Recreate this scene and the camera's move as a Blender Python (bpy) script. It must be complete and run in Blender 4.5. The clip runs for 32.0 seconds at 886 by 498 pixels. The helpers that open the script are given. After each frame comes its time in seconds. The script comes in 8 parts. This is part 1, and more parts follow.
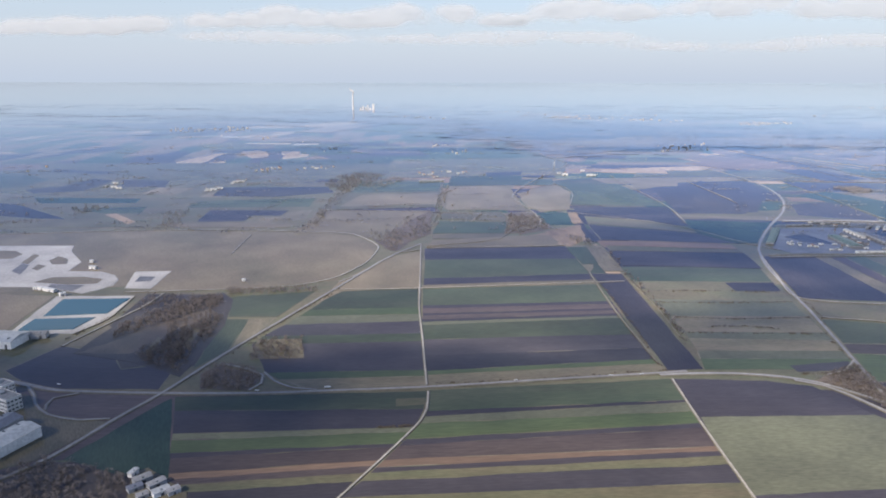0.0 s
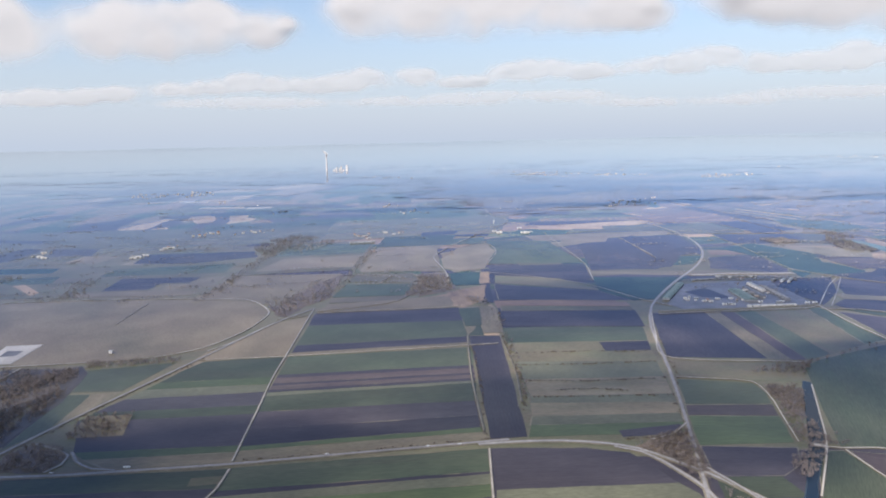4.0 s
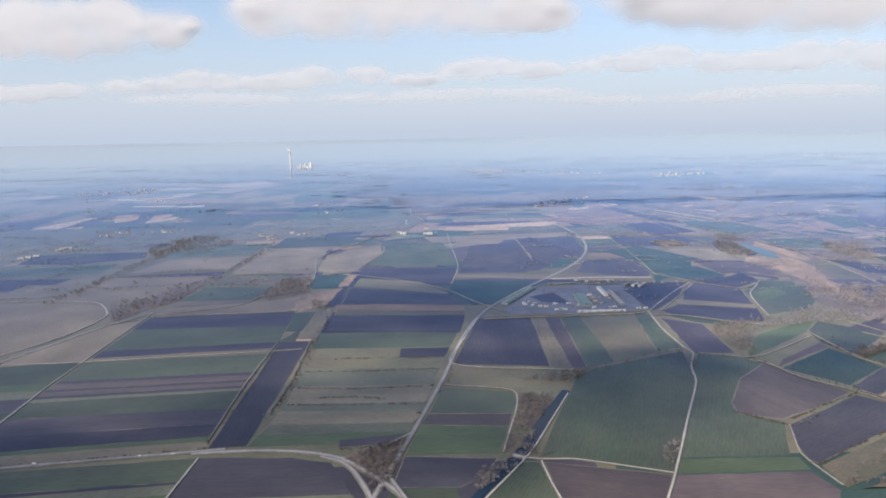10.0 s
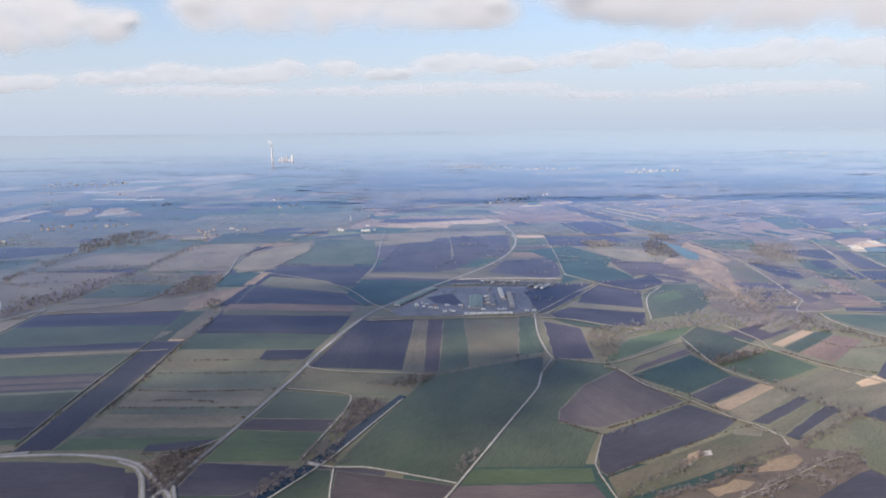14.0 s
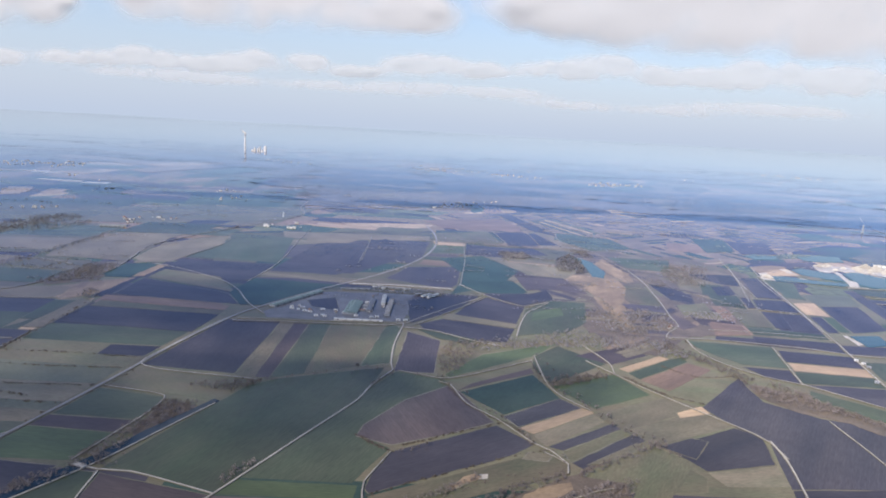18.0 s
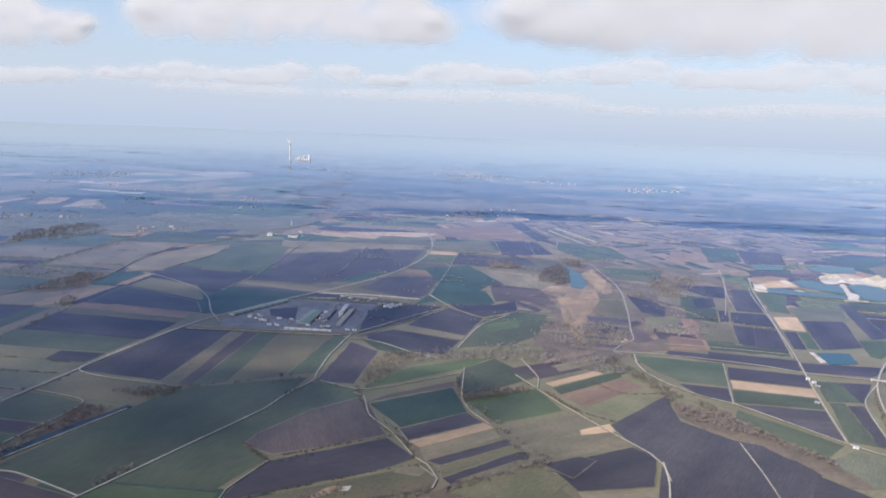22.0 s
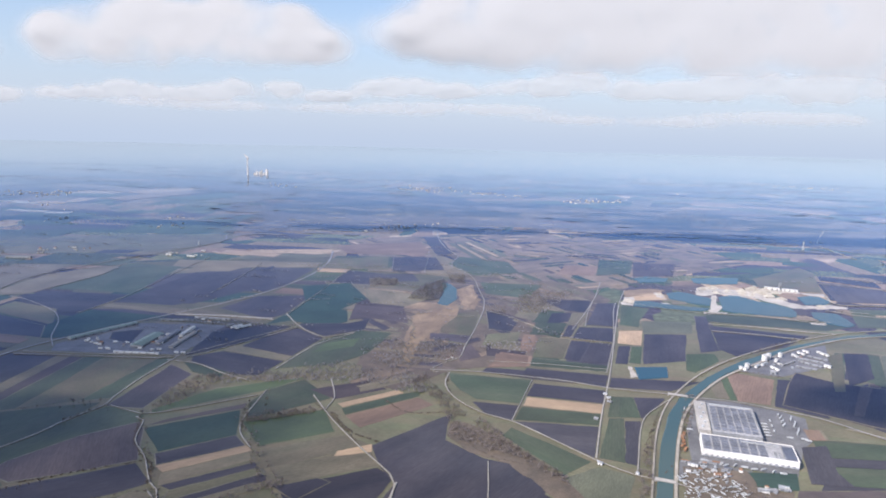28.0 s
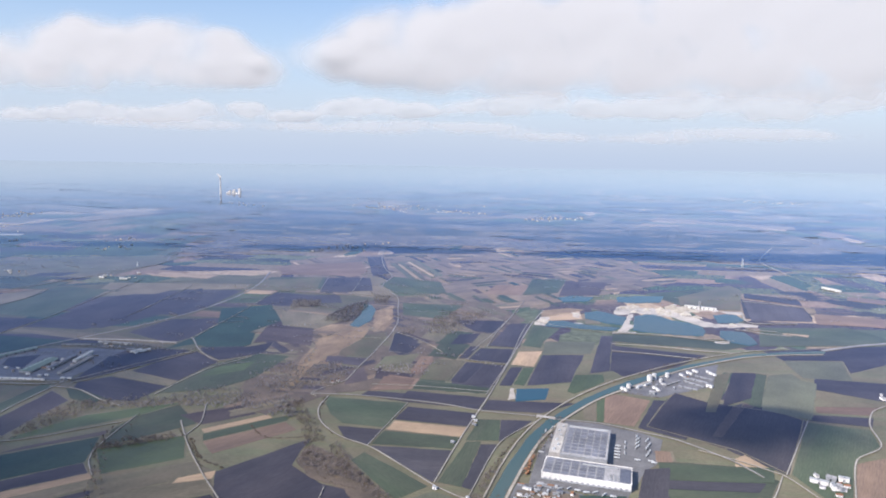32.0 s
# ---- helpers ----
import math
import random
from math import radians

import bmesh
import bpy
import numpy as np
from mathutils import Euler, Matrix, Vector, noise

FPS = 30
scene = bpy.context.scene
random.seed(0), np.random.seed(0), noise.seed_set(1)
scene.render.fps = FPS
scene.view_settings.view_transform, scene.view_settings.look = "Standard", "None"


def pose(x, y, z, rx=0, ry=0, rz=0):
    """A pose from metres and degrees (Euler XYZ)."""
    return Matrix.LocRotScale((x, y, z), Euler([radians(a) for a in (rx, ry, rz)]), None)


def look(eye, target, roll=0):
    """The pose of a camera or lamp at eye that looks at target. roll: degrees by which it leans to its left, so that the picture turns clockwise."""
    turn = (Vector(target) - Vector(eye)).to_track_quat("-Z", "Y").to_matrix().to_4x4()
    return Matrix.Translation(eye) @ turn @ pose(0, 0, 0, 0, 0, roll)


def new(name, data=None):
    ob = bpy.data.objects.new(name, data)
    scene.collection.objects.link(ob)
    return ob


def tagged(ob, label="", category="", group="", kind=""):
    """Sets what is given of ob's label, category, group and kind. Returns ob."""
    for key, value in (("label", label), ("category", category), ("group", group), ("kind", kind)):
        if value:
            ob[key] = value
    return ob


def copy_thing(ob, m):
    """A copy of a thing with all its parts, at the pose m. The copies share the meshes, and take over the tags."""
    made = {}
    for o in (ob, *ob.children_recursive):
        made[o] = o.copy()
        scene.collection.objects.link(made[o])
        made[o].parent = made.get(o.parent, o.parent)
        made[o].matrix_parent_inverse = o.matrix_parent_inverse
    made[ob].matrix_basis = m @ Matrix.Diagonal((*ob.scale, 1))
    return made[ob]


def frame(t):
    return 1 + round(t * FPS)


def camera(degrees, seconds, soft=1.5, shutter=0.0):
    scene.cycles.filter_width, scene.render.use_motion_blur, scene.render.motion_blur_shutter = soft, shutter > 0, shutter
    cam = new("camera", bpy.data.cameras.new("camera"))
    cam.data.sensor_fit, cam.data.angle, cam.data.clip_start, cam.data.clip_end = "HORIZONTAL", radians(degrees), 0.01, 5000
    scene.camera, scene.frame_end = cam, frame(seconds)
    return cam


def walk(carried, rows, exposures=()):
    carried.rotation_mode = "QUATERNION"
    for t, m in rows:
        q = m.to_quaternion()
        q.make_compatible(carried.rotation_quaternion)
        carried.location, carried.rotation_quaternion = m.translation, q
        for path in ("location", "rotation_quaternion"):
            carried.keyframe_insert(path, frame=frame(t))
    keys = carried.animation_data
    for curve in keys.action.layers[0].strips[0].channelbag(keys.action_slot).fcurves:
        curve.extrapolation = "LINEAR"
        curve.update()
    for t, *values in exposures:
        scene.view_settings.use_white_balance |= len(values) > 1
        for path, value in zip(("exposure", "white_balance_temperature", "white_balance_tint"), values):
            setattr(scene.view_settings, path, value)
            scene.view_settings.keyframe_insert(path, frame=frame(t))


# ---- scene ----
cam = camera(66.5, 32.0, soft=1.95)
METRES, EYE, TILT, LEAN, TURN = 800.0, 147.0, -14.5, -0.6, 0.0
PATH = [
    (0, (-3.851, -2.186, 151.294), (-3.834, -0.251, 150.791), 0.1),
    (0.5, (8.237, -0.961, 151.255), (8.26, 0.971, 150.741), 0.5),
    (1, (19.708, 0.297, 151.57), (19.728, 2.231, 151.062), 0.3),
    (1.5, (31.908, 0.558, 152.265), (31.928, 2.495, 151.769), 0.0),
    (2, (43.664, -0.528, 153.096), (43.681, 1.416, 152.627), -1.2),
    (2.5, (56.287, -0.021, 153.928), (56.295, 1.93, 153.487), -1.8),
    (3, (66.653, 0.821, 153.961), (66.683, 2.786, 153.587), -1.4),
    (3.5, (78.831, 1.54, 154.581), (78.861, 3.51, 154.241), -1.5),
    (5.5, (126.598, 0.5, 156.566), (126.605, 2.47, 156.224), -0.4),
    (6, (138.088, -0.222, 157.108), (138.097, 1.75, 156.772), -0.9),
    (6.5, (150.66, -0.331, 157.553), (150.668, 1.641, 157.219), -0.9),
    (7, (162.29, -0.381, 157.662), (162.302, 1.592, 157.336), -1.2),
    (7.5, (175.252, -1.187, 158.754), (175.261, 0.787, 158.43), -1.2),
    (8, (187.03, -1.282, 159.501), (187.032, 0.687, 159.153), -1.3),
    (8.5, (199.104, -0.954, 159.28), (199.114, 1.011, 158.911), -1.2),
    (9, (211.277, -0.762, 159.951), (211.297, 1.204, 159.582), -1.0),
    (9.5, (223.993, -1.953, 160.289), (224.023, 0.015, 159.934), -1.0),
    (10, (235.475, -2.976, 161.231), (235.51, -1.008, 160.877), -1.1),
    (10.5, (248.438, -2.577, 161.255), (248.468, -0.615, 160.865), -1.1),
    (11, (260.894, -1.174, 161.331), (260.924, 0.785, 160.931), -1.2),
    (11.5, (274.713, -2.39, 162.923), (274.735, -0.423, 162.558), -1.7),
    (12, (286.527, -3.193, 163.926), (286.542, -1.221, 163.592), -1.9),
    (12.5, (299.733, -4.263, 164.372), (299.744, -2.29, 164.045), -1.3),
    (13, (312.337, -4.153, 165.782), (312.345, -2.182, 165.444), -2.1),
    (13.5, (325.454, -3.306, 165.698), (325.478, -1.34, 165.336), -1.2),
    (14, (338.179, -1.444, 166.615), (338.2, 0.52, 166.24), -0.6),
    (14.5, (351.201, -1.755, 167.246), (351.226, 0.218, 166.917), -0.1),
    (16.5, (402.605, 0.365, 171.409), (402.643, 2.334, 171.059), 2.1),
    (17, (414.841, 0.016, 172.897), (414.881, 1.982, 172.531), 2.6),
    (17.5, (427.796, 1.1, 173.496), (427.853, 3.064, 173.123), 3.5),
    (18, (440.25, 0.803, 174.776), (440.296, 2.767, 174.402), 3.1),
    (18.5, (453.731, 1.458, 176.225), (453.769, 3.425, 175.866), 2.4),
    (19, (465.215, 1.115, 177.64), (465.246, 3.087, 177.312), 2.8),
    (19.5, (478.44, -0.238, 179.401), (478.466, 1.735, 179.076), 2.4),
    (20, (490.367, -0.417, 180.166), (490.402, 1.547, 179.792), 2.4),
    (20.5, (504.569, -0.183, 181.441), (504.567, 1.775, 181.034), 1.8),
    (21, (516.72, -0.701, 183.342), (516.679, 1.259, 182.949), 2.2),
    (21.5, (529.514, -1.247, 184.917), (529.428, 0.715, 184.535), 2.4),
    (22, (542.133, -1.056, 186.406), (541.991, 0.905, 186.038), 2.2),
    (22.5, (554.585, -0.144, 187.836), (554.437, 1.821, 187.492), 1.6),
    (23, (565.956, 0.124, 189.242), (565.803, 2.092, 188.92), 1.2),
    (23.5, (579.824, -1.448, 191.072), (579.655, 0.519, 190.753), 2.1),
    (24, (592.207, -1.713, 192.571), (592.027, 0.25, 192.231), 3.0),
    (24.5, (605.068, -0.958, 193.915), (604.882, 1.005, 193.58), 3.4),
    (25, (616.987, -0.754, 195.164), (616.795, 1.212, 194.851), 3.5),
    (25.5, (629.465, -1.055, 196.999), (629.267, 0.912, 196.697), 3.5),
    (27.5, (681.105, 0.19, 201.953), (680.97, 2.157, 201.62), 1.6),
    (28, (693.126, 0.946, 202.75), (693.004, 2.914, 202.411), 1.4),
    (28.5, (706.711, 1.564, 204.181), (706.587, 3.531, 203.841), 1.1),
    (29, (718.857, 2.081, 205.4), (718.757, 4.051, 205.066), 1.5),
    (29.5, (732.199, 1.483, 206.966), (732.093, 3.453, 206.638), 1.2),
    (30, (743.92, 0.749, 208.23), (743.809, 2.719, 207.904), 1.2),
    (30.5, (757.331, 1.453, 209.298), (757.212, 3.423, 208.969), 0.5),
    (31, (769.77, 1.853, 210.583), (769.652, 3.823, 210.258), -0.4),
    (31.5, (783.2, 2.467, 212.216), (783.093, 4.44, 211.905), 0.6),
    (32, (795.238, 0.935, 213.468), (795.127, 2.91, 213.175), 1.0),
]
walk(cam, [(t, look(eye, target, roll)) for t, eye, target, roll in PATH], exposures=((0.0, 0.47, 6280, 12), (10.0, 0.45, 6260, 13), (20.0, 0.45, 6110, 13), (32.0, 0.50, 6000, 13)))

import itertools

# ---- light ----
SUN_ELEVATION, SUN_AZIMUTH = 36.0, 228.0   # degrees; azimuth clockwise from +y, so behind the camera and to its side
world = bpy.data.worlds.new("sky")
scene.world = world
world.use_nodes = True
wn = world.node_tree.nodes
sky = wn.new("ShaderNodeTexSky")
sky.sky_type, sky.sun_disc = "NISHITA", False
sky.sun_elevation, sky.sun_rotation = radians(SUN_ELEVATION), radians(SUN_AZIMUTH)
sky.air_density, sky.dust_density, sky.ozone_density, sky.altitude = 1.0, 0.3, 2.0, 300.0
wn["Background"].inputs["Strength"].default_value = 0.115
# pale winter haze low over the horizon, thinning upwards
wl = world.node_tree.links
sky_coord, sky_axes, sky_fall, sky_mix = (wn.new("ShaderNode" + k) for k in ("TexCoord", "SeparateXYZ", "MapRange", "Mix"))
wl.new(sky_coord.outputs["Generated"], sky_axes.inputs[0])
wl.new(sky_axes.outputs["Z"], sky_fall.inputs["Value"])
sky_fall.interpolation_type = "SMOOTHERSTEP"
sky_fall.inputs["From Min"].default_value, sky_fall.inputs["From Max"].default_value = -0.06, 0.31
sky_fall.inputs["To Min"].default_value, sky_fall.inputs["To Max"].default_value = 1.0, 0.12
sky_mix.data_type = "RGBA"
wl.new(sky_fall.outputs[0], sky_mix.inputs["Factor"])
wl.new(sky.outputs[0], sky_mix.inputs["A"])
low_fall, low_mix = wn.new("ShaderNodeMapRange"), wn.new("ShaderNodeMix")
low_fall.interpolation_type = "SMOOTHSTEP"
low_fall.inputs["From Min"].default_value, low_fall.inputs["From Max"].default_value = -0.03, 0.045
low_mix.data_type = "RGBA"
low_mix.inputs["A"].default_value, low_mix.inputs["B"].default_value = (3.4, 3.9, 4.6, 1), (3.7, 4.1, 4.65, 1)
wl.new(sky_axes.outputs["Z"], low_fall.inputs["Value"])
wl.new(low_fall.outputs[0], low_mix.inputs["Factor"])
wl.new(low_mix.outputs["Result"], sky_mix.inputs["B"])
wl.new(sky_mix.outputs["Result"], wn["Background"].inputs["Color"])

sun_data = bpy.data.lights.new("sun", "SUN")
sun_data.energy, sun_data.angle, sun_data.color = 4.45, radians(0.6), (1.0, 0.905, 0.775)
sun = new("sun", sun_data)
az, el = radians(SUN_AZIMUTH), radians(SUN_ELEVATION)
sun.matrix_world = look(Vector((math.sin(az) * math.cos(el), math.cos(az) * math.cos(el), math.sin(el))) * 900, (0, 0, 0))

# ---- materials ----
HAZE_GAIN = 0.0182         # strength of the distance haze, put on open land as low-angle gloss
HAZE_NEAR, HAZE_FAR = (0.40, 0.59, 1.0, 1), (0.93, 0.905, 0.90, 1)


def haze_mix(nt, base_shader):
    """Mixes a soft, upward-facing gloss over a shader to imitate distance haze; it grows towards grazing view."""
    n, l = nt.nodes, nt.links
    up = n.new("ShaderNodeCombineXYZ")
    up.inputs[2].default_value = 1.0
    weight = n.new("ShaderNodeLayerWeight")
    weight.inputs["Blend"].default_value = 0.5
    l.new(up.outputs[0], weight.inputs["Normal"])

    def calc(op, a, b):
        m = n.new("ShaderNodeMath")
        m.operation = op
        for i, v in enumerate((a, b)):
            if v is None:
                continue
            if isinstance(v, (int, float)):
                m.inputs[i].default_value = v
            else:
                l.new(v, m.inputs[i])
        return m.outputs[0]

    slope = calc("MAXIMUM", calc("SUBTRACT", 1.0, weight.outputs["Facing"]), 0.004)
    amount = calc("MULTIPLY", 0.95, calc("SUBTRACT", 1.0, calc("EXPONENT", calc("DIVIDE", -HAZE_GAIN, calc("POWER", slope, 1.65)), None)))
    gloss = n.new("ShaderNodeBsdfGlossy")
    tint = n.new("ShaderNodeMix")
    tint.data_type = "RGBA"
    tint.inputs["A"].default_value, tint.inputs["B"].default_value = HAZE_NEAR, HAZE_FAR
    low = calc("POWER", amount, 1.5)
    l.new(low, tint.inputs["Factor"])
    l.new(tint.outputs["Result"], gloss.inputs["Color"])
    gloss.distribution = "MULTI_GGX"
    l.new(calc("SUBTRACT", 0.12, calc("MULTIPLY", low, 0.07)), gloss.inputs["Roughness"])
    # normal leans to the camera so far land takes the pale low sky
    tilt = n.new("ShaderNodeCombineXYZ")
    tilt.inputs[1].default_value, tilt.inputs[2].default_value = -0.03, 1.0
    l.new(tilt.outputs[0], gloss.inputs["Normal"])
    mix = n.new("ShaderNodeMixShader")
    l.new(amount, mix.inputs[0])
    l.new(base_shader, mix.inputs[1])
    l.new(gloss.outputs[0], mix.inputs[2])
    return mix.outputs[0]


def material(name, colour, second=None, scale=0.05, streak=0.0, vary=0.25, rough=0.9, metal=0.0, fine=0.9, hazed=True, clods=0.0):
    """colour and second: the two tones of the patches; streak: how far the patches are drawn out along local x;
    vary: spread between objects; fine: scale of the grain."""
    m = bpy.data.materials.new(name)
    m.use_nodes = True
    nt = m.node_tree
    n, l = nt.nodes, nt.links
    n.clear()
    out = n.new("ShaderNodeOutputMaterial")
    coord = n.new("ShaderNodeTexCoord")
    info = n.new("ShaderNodeObjectInfo")
    mapping = n.new("ShaderNodeMapping")
    mapping.inputs["Scale"].default_value = (1.0 / (1.0 + streak), 1.0 + streak * 0.25, 1.0)
    l.new(coord.outputs["Object"], mapping.inputs["Vector"])
    shift = n.new("ShaderNodeVectorMath")
    shift.operation = "MULTIPLY_ADD"
    l.new(info.outputs["Random"], shift.inputs[0])
    shift.inputs[1].default_value = (310.0, 170.0, 90.0)
    l.new(mapping.outputs[0], shift.inputs[2])
    patches = n.new("ShaderNodeTexNoise")
    patches.inputs["Scale"].default_value, patches.inputs["Detail"].default_value = scale, 4.0
    patches.inputs["Roughness"].default_value = 0.62
    l.new(shift.outputs[0], patches.inputs["Vector"])
    grain = n.new("ShaderNodeTexNoise")
    grain.inputs["Scale"].default_value, grain.inputs["Detail"].default_value = fine, 3.0
    l.new(shift.outputs[0], grain.inputs["Vector"])
    ramp = n.new("ShaderNodeMapRange")
    ramp.inputs["From Min"].default_value, ramp.inputs["From Max"].default_value = 0.32, 0.68
    l.new(patches.outputs[0], ramp.inputs["Value"])
    two = n.new("ShaderNodeMix")
    two.data_type = "RGBA"
    l.new(ramp.outputs[0], two.inputs["Factor"])
    two.inputs["A"].default_value = (*colour, 1)
    two.inputs["B"].default_value = (*(second or [c * 0.72 for c in colour]), 1)
    hsv = n.new("ShaderNodeHueSaturation")
    l.new(two.outputs["Result"], hsv.inputs["Color"])
    tone = n.new("ShaderNodeMapRange")
    tone.inputs["To Min"].default_value, tone.inputs["To Max"].default_value = 1.0 - vary, 1.0 + vary
    l.new(info.outputs["Random"], tone.inputs["Value"])
    speck = n.new("ShaderNodeMapRange")
    speck.inputs["From Min"].default_value, speck.inputs["From Max"].default_value = 0.3, 0.7
    speck.inputs["To Min"].default_value, speck.inputs["To Max"].default_value = 0.82, 1.18
    l.new(grain.outputs[0], speck.inputs["Value"])
    both = n.new("ShaderNodeMath")
    both.operation = "MULTIPLY"
    l.new(tone.outputs[0], both.inputs[0])
    l.new(speck.outputs[0], both.inputs[1])
    broad, swing, blotch = n.new("ShaderNodeTexNoise"), n.new("ShaderNodeMapRange"), n.new("ShaderNodeMath")   # wetter and drier ground
    broad.inputs["Scale"].default_value, broad.inputs["Detail"].default_value = 0.02, 3.0
    l.new(coord.outputs["Object"], broad.inputs["Vector"])
    swing.inputs["From Min"].default_value, swing.inputs["From Max"].default_value = 0.3, 0.7
    swing.inputs["To Min"].default_value, swing.inputs["To Max"].default_value = 0.80, 1.20
    l.new(broad.outputs[0], swing.inputs["Value"])
    blotch.operation = "MULTIPLY"
    l.new(both.outputs[0], blotch.inputs[0])
    l.new(swing.outputs[0], blotch.inputs[1])
    both = blotch
    if streak >= 4:  # drill rows and tramlines along local x
        rows = n.new("ShaderNodeTexWave")
        rows.bands_direction = "Y"
        rows.inputs["Scale"].default_value, rows.inputs["Distortion"].default_value = 0.15, 1.2
        rows.inputs["Detail"].default_value, rows.inputs["Detail Scale"].default_value = 2.0, 0.6
        l.new(coord.outputs["Object"], rows.inputs["Vector"])
        lines = n.new("ShaderNodeMapRange")
        lines.inputs["To Min"].default_value, lines.inputs["To Max"].default_value = 0.972, 1.028
        l.new(rows.outputs[0], lines.inputs["Value"])
        worked = n.new("ShaderNodeMath")
        worked.operation = "MULTIPLY"
        l.new(both.outputs[0], worked.inputs[0])
        l.new(lines.outputs[0], worked.inputs[1])
        both = worked
    l.new(both.outputs[0], hsv.inputs["Value"])
    bsdf = n.new("ShaderNodeBsdfPrincipled")
    bsdf.inputs["Roughness"].default_value, bsdf.inputs["Metallic"].default_value = rough, metal
    bsdf.inputs["Specular IOR Level"].default_value = 0.12 if rough > 0.7 else 0.4
    bsdf.inputs["Diffuse Roughness"].default_value = 1.0 if rough > 0.7 else 0.0   # clods and stalks hide their own shade when seen with the sun behind
    l.new(hsv.outputs[0], bsdf.inputs["Base Color"])
    if clods:
        bump = n.new("ShaderNodeBump")
        bump.inputs["Strength"].default_value, bump.inputs["Distance"].default_value = clods, 0.3
        l.new(grain.outputs[0], bump.inputs["Height"])
        l.new(bump.outputs[0], bsdf.inputs["Normal"])
    l.new(haze_mix(nt, bsdf.outputs[0]) if hazed else bsdf.outputs[0], out.inputs["Surface"])
    return m


SOILS = {  # kind: (material, what it is)
    "p": (material("ploughed_earth", (0.036, 0.033, 0.038), (0.056, 0.048, 0.050), 0.025, 4, 0.2, clods=0.5), "dark freshly ploughed brown field with fine furrows"),
    "u": (material("harrowed_earth", (0.066, 0.055, 0.057), (0.049, 0.042, 0.045), 0.03, 5, 0.2, clods=0.5), "harrowed purple-brown field with faint drill lines"),
    "b": (material("brown_earth", (0.082, 0.063, 0.056), (0.060, 0.047, 0.044), 0.03, 4, 0.2, clods=0.4), "bare brown field of crumbly dry earth"),
    "r": (material("reddish_stubble", (0.170, 0.115, 0.078), (0.125, 0.088, 0.064), 0.03, 5, 0.18), "reddish brown stubble field in narrow rows"),
    "g": (material("winter_wheat", (0.048, 0.062, 0.034), (0.066, 0.070, 0.043), 0.02, 4, 0.22), "dull green field of young winter wheat"),
    "t": (material("dark_wheat", (0.028, 0.050, 0.036), (0.038, 0.056, 0.038), 0.012, 2, 0.1), "deep blue-green field of dense winter cereal"),
    "G": (material("bright_grass", (0.070, 0.088, 0.039), (0.058, 0.074, 0.038), 0.03, 4, 0.15), "fresh green grass field in a long strip"),
    "h": (material("mixed_meadow", (0.096, 0.098, 0.054), (0.120, 0.098, 0.062), 0.04, 2, 0.18), "olive green meadow with worn patches"),
    "l": (material("pale_grass", (0.108, 0.110, 0.070), (0.098, 0.098, 0.066), 0.02, 2, 0.12), "pale grey-green grass field, evenly grown"),
    "o": (material("rough_grass", (0.158, 0.130, 0.088), (0.112, 0.102, 0.065), 0.06, 2, 0.2), "rough tan fallow field with tufts of dry grass"),
    "s": (material("straw_stubble", (0.340, 0.245, 0.155), (0.285, 0.210, 0.140), 0.05, 4, 0.15), "light straw-coloured stubble field"),
    "y": (material("dry_reed", (0.250, 0.180, 0.110), (0.150, 0.110, 0.075), 0.08, 1, 0.15), "dry orange-tan reeds and rough grass"),
    "m": (material("dry_meadow", (0.172, 0.138, 0.092), (0.130, 0.112, 0.072), 0.015, 1, 0.1), "wide dry brownish grassland"),
    "c": (material("concrete_paving", (0.40, 0.375, 0.345), (0.32, 0.30, 0.28), 0.05, 0, 0.08), "pale grey concrete paving with joints and stains"),
    "k": (material("grey_paving", (0.155, 0.15, 0.15), (0.105, 0.10, 0.10), 0.08, 0, 0.1), "worn grey gravel and asphalt yard"),
    "n": (material("white_gravel", (0.43, 0.385, 0.335), (0.30, 0.27, 0.235), 0.1, 0, 0.1), "bare white sand and gravel bank"),
    "z": (material("heath_grass", (0.205, 0.152, 0.105), (0.095, 0.080, 0.066), 0.035, 1, 0.12), "tan heath and fallow grassland with scrub"),
    "w": (material("woodland_floor", (0.045, 0.038, 0.034), (0.070, 0.058, 0.046), 0.05, 0, 0.1), "dark leafless woodland floor with brushwood"),
    "d": (material("scrub_floor", (0.125, 0.096, 0.068), (0.085, 0.068, 0.050), 0.08, 0, 0.1), "brown scrubland with bare bushes"),
}
ASPHALT = material("asphalt", (0.27, 0.255, 0.245), (0.20, 0.19, 0.185), 0.2, 0, 0.1)
DIRT = material("dirt_track", (0.36, 0.32, 0.27), (0.27, 0.24, 0.20), 0.2, 0, 0.12)
CHALK = material("chalk_track", (0.36, 0.33, 0.29), (0.26, 0.24, 0.21), 0.25, 0, 0.12)
VERGE = material("verge_grass", (0.19, 0.165, 0.125), (0.13, 0.12, 0.085), 0.15, 0, 0.1)
BARK = material("bare_twigs", (0.215, 0.18, 0.165), (0.155, 0.132, 0.125), 0.4, 0, 0.25, hazed=False)
SCRUB = material("dry_scrub", (0.115, 0.094, 0.078), (0.085, 0.070, 0.060), 0.4, 0, 0.25, hazed=False)
# distance haze put into the twig colour: paler and bluer for far trees
TWIG_HAZED = material("hazed_far_twigs", (0.265, 0.248, 0.250), (0.205, 0.192, 0.197), 0.4, 0, 0.2, hazed=False)
TRUNK = material("bark", (0.085, 0.066, 0.052), None, 1.0, 0, 0.2, hazed=False)
EVERGREEN = material("evergreen", (0.040, 0.060, 0.026), (0.085, 0.080, 0.03), 0.3, 0, 0.2, hazed=False)
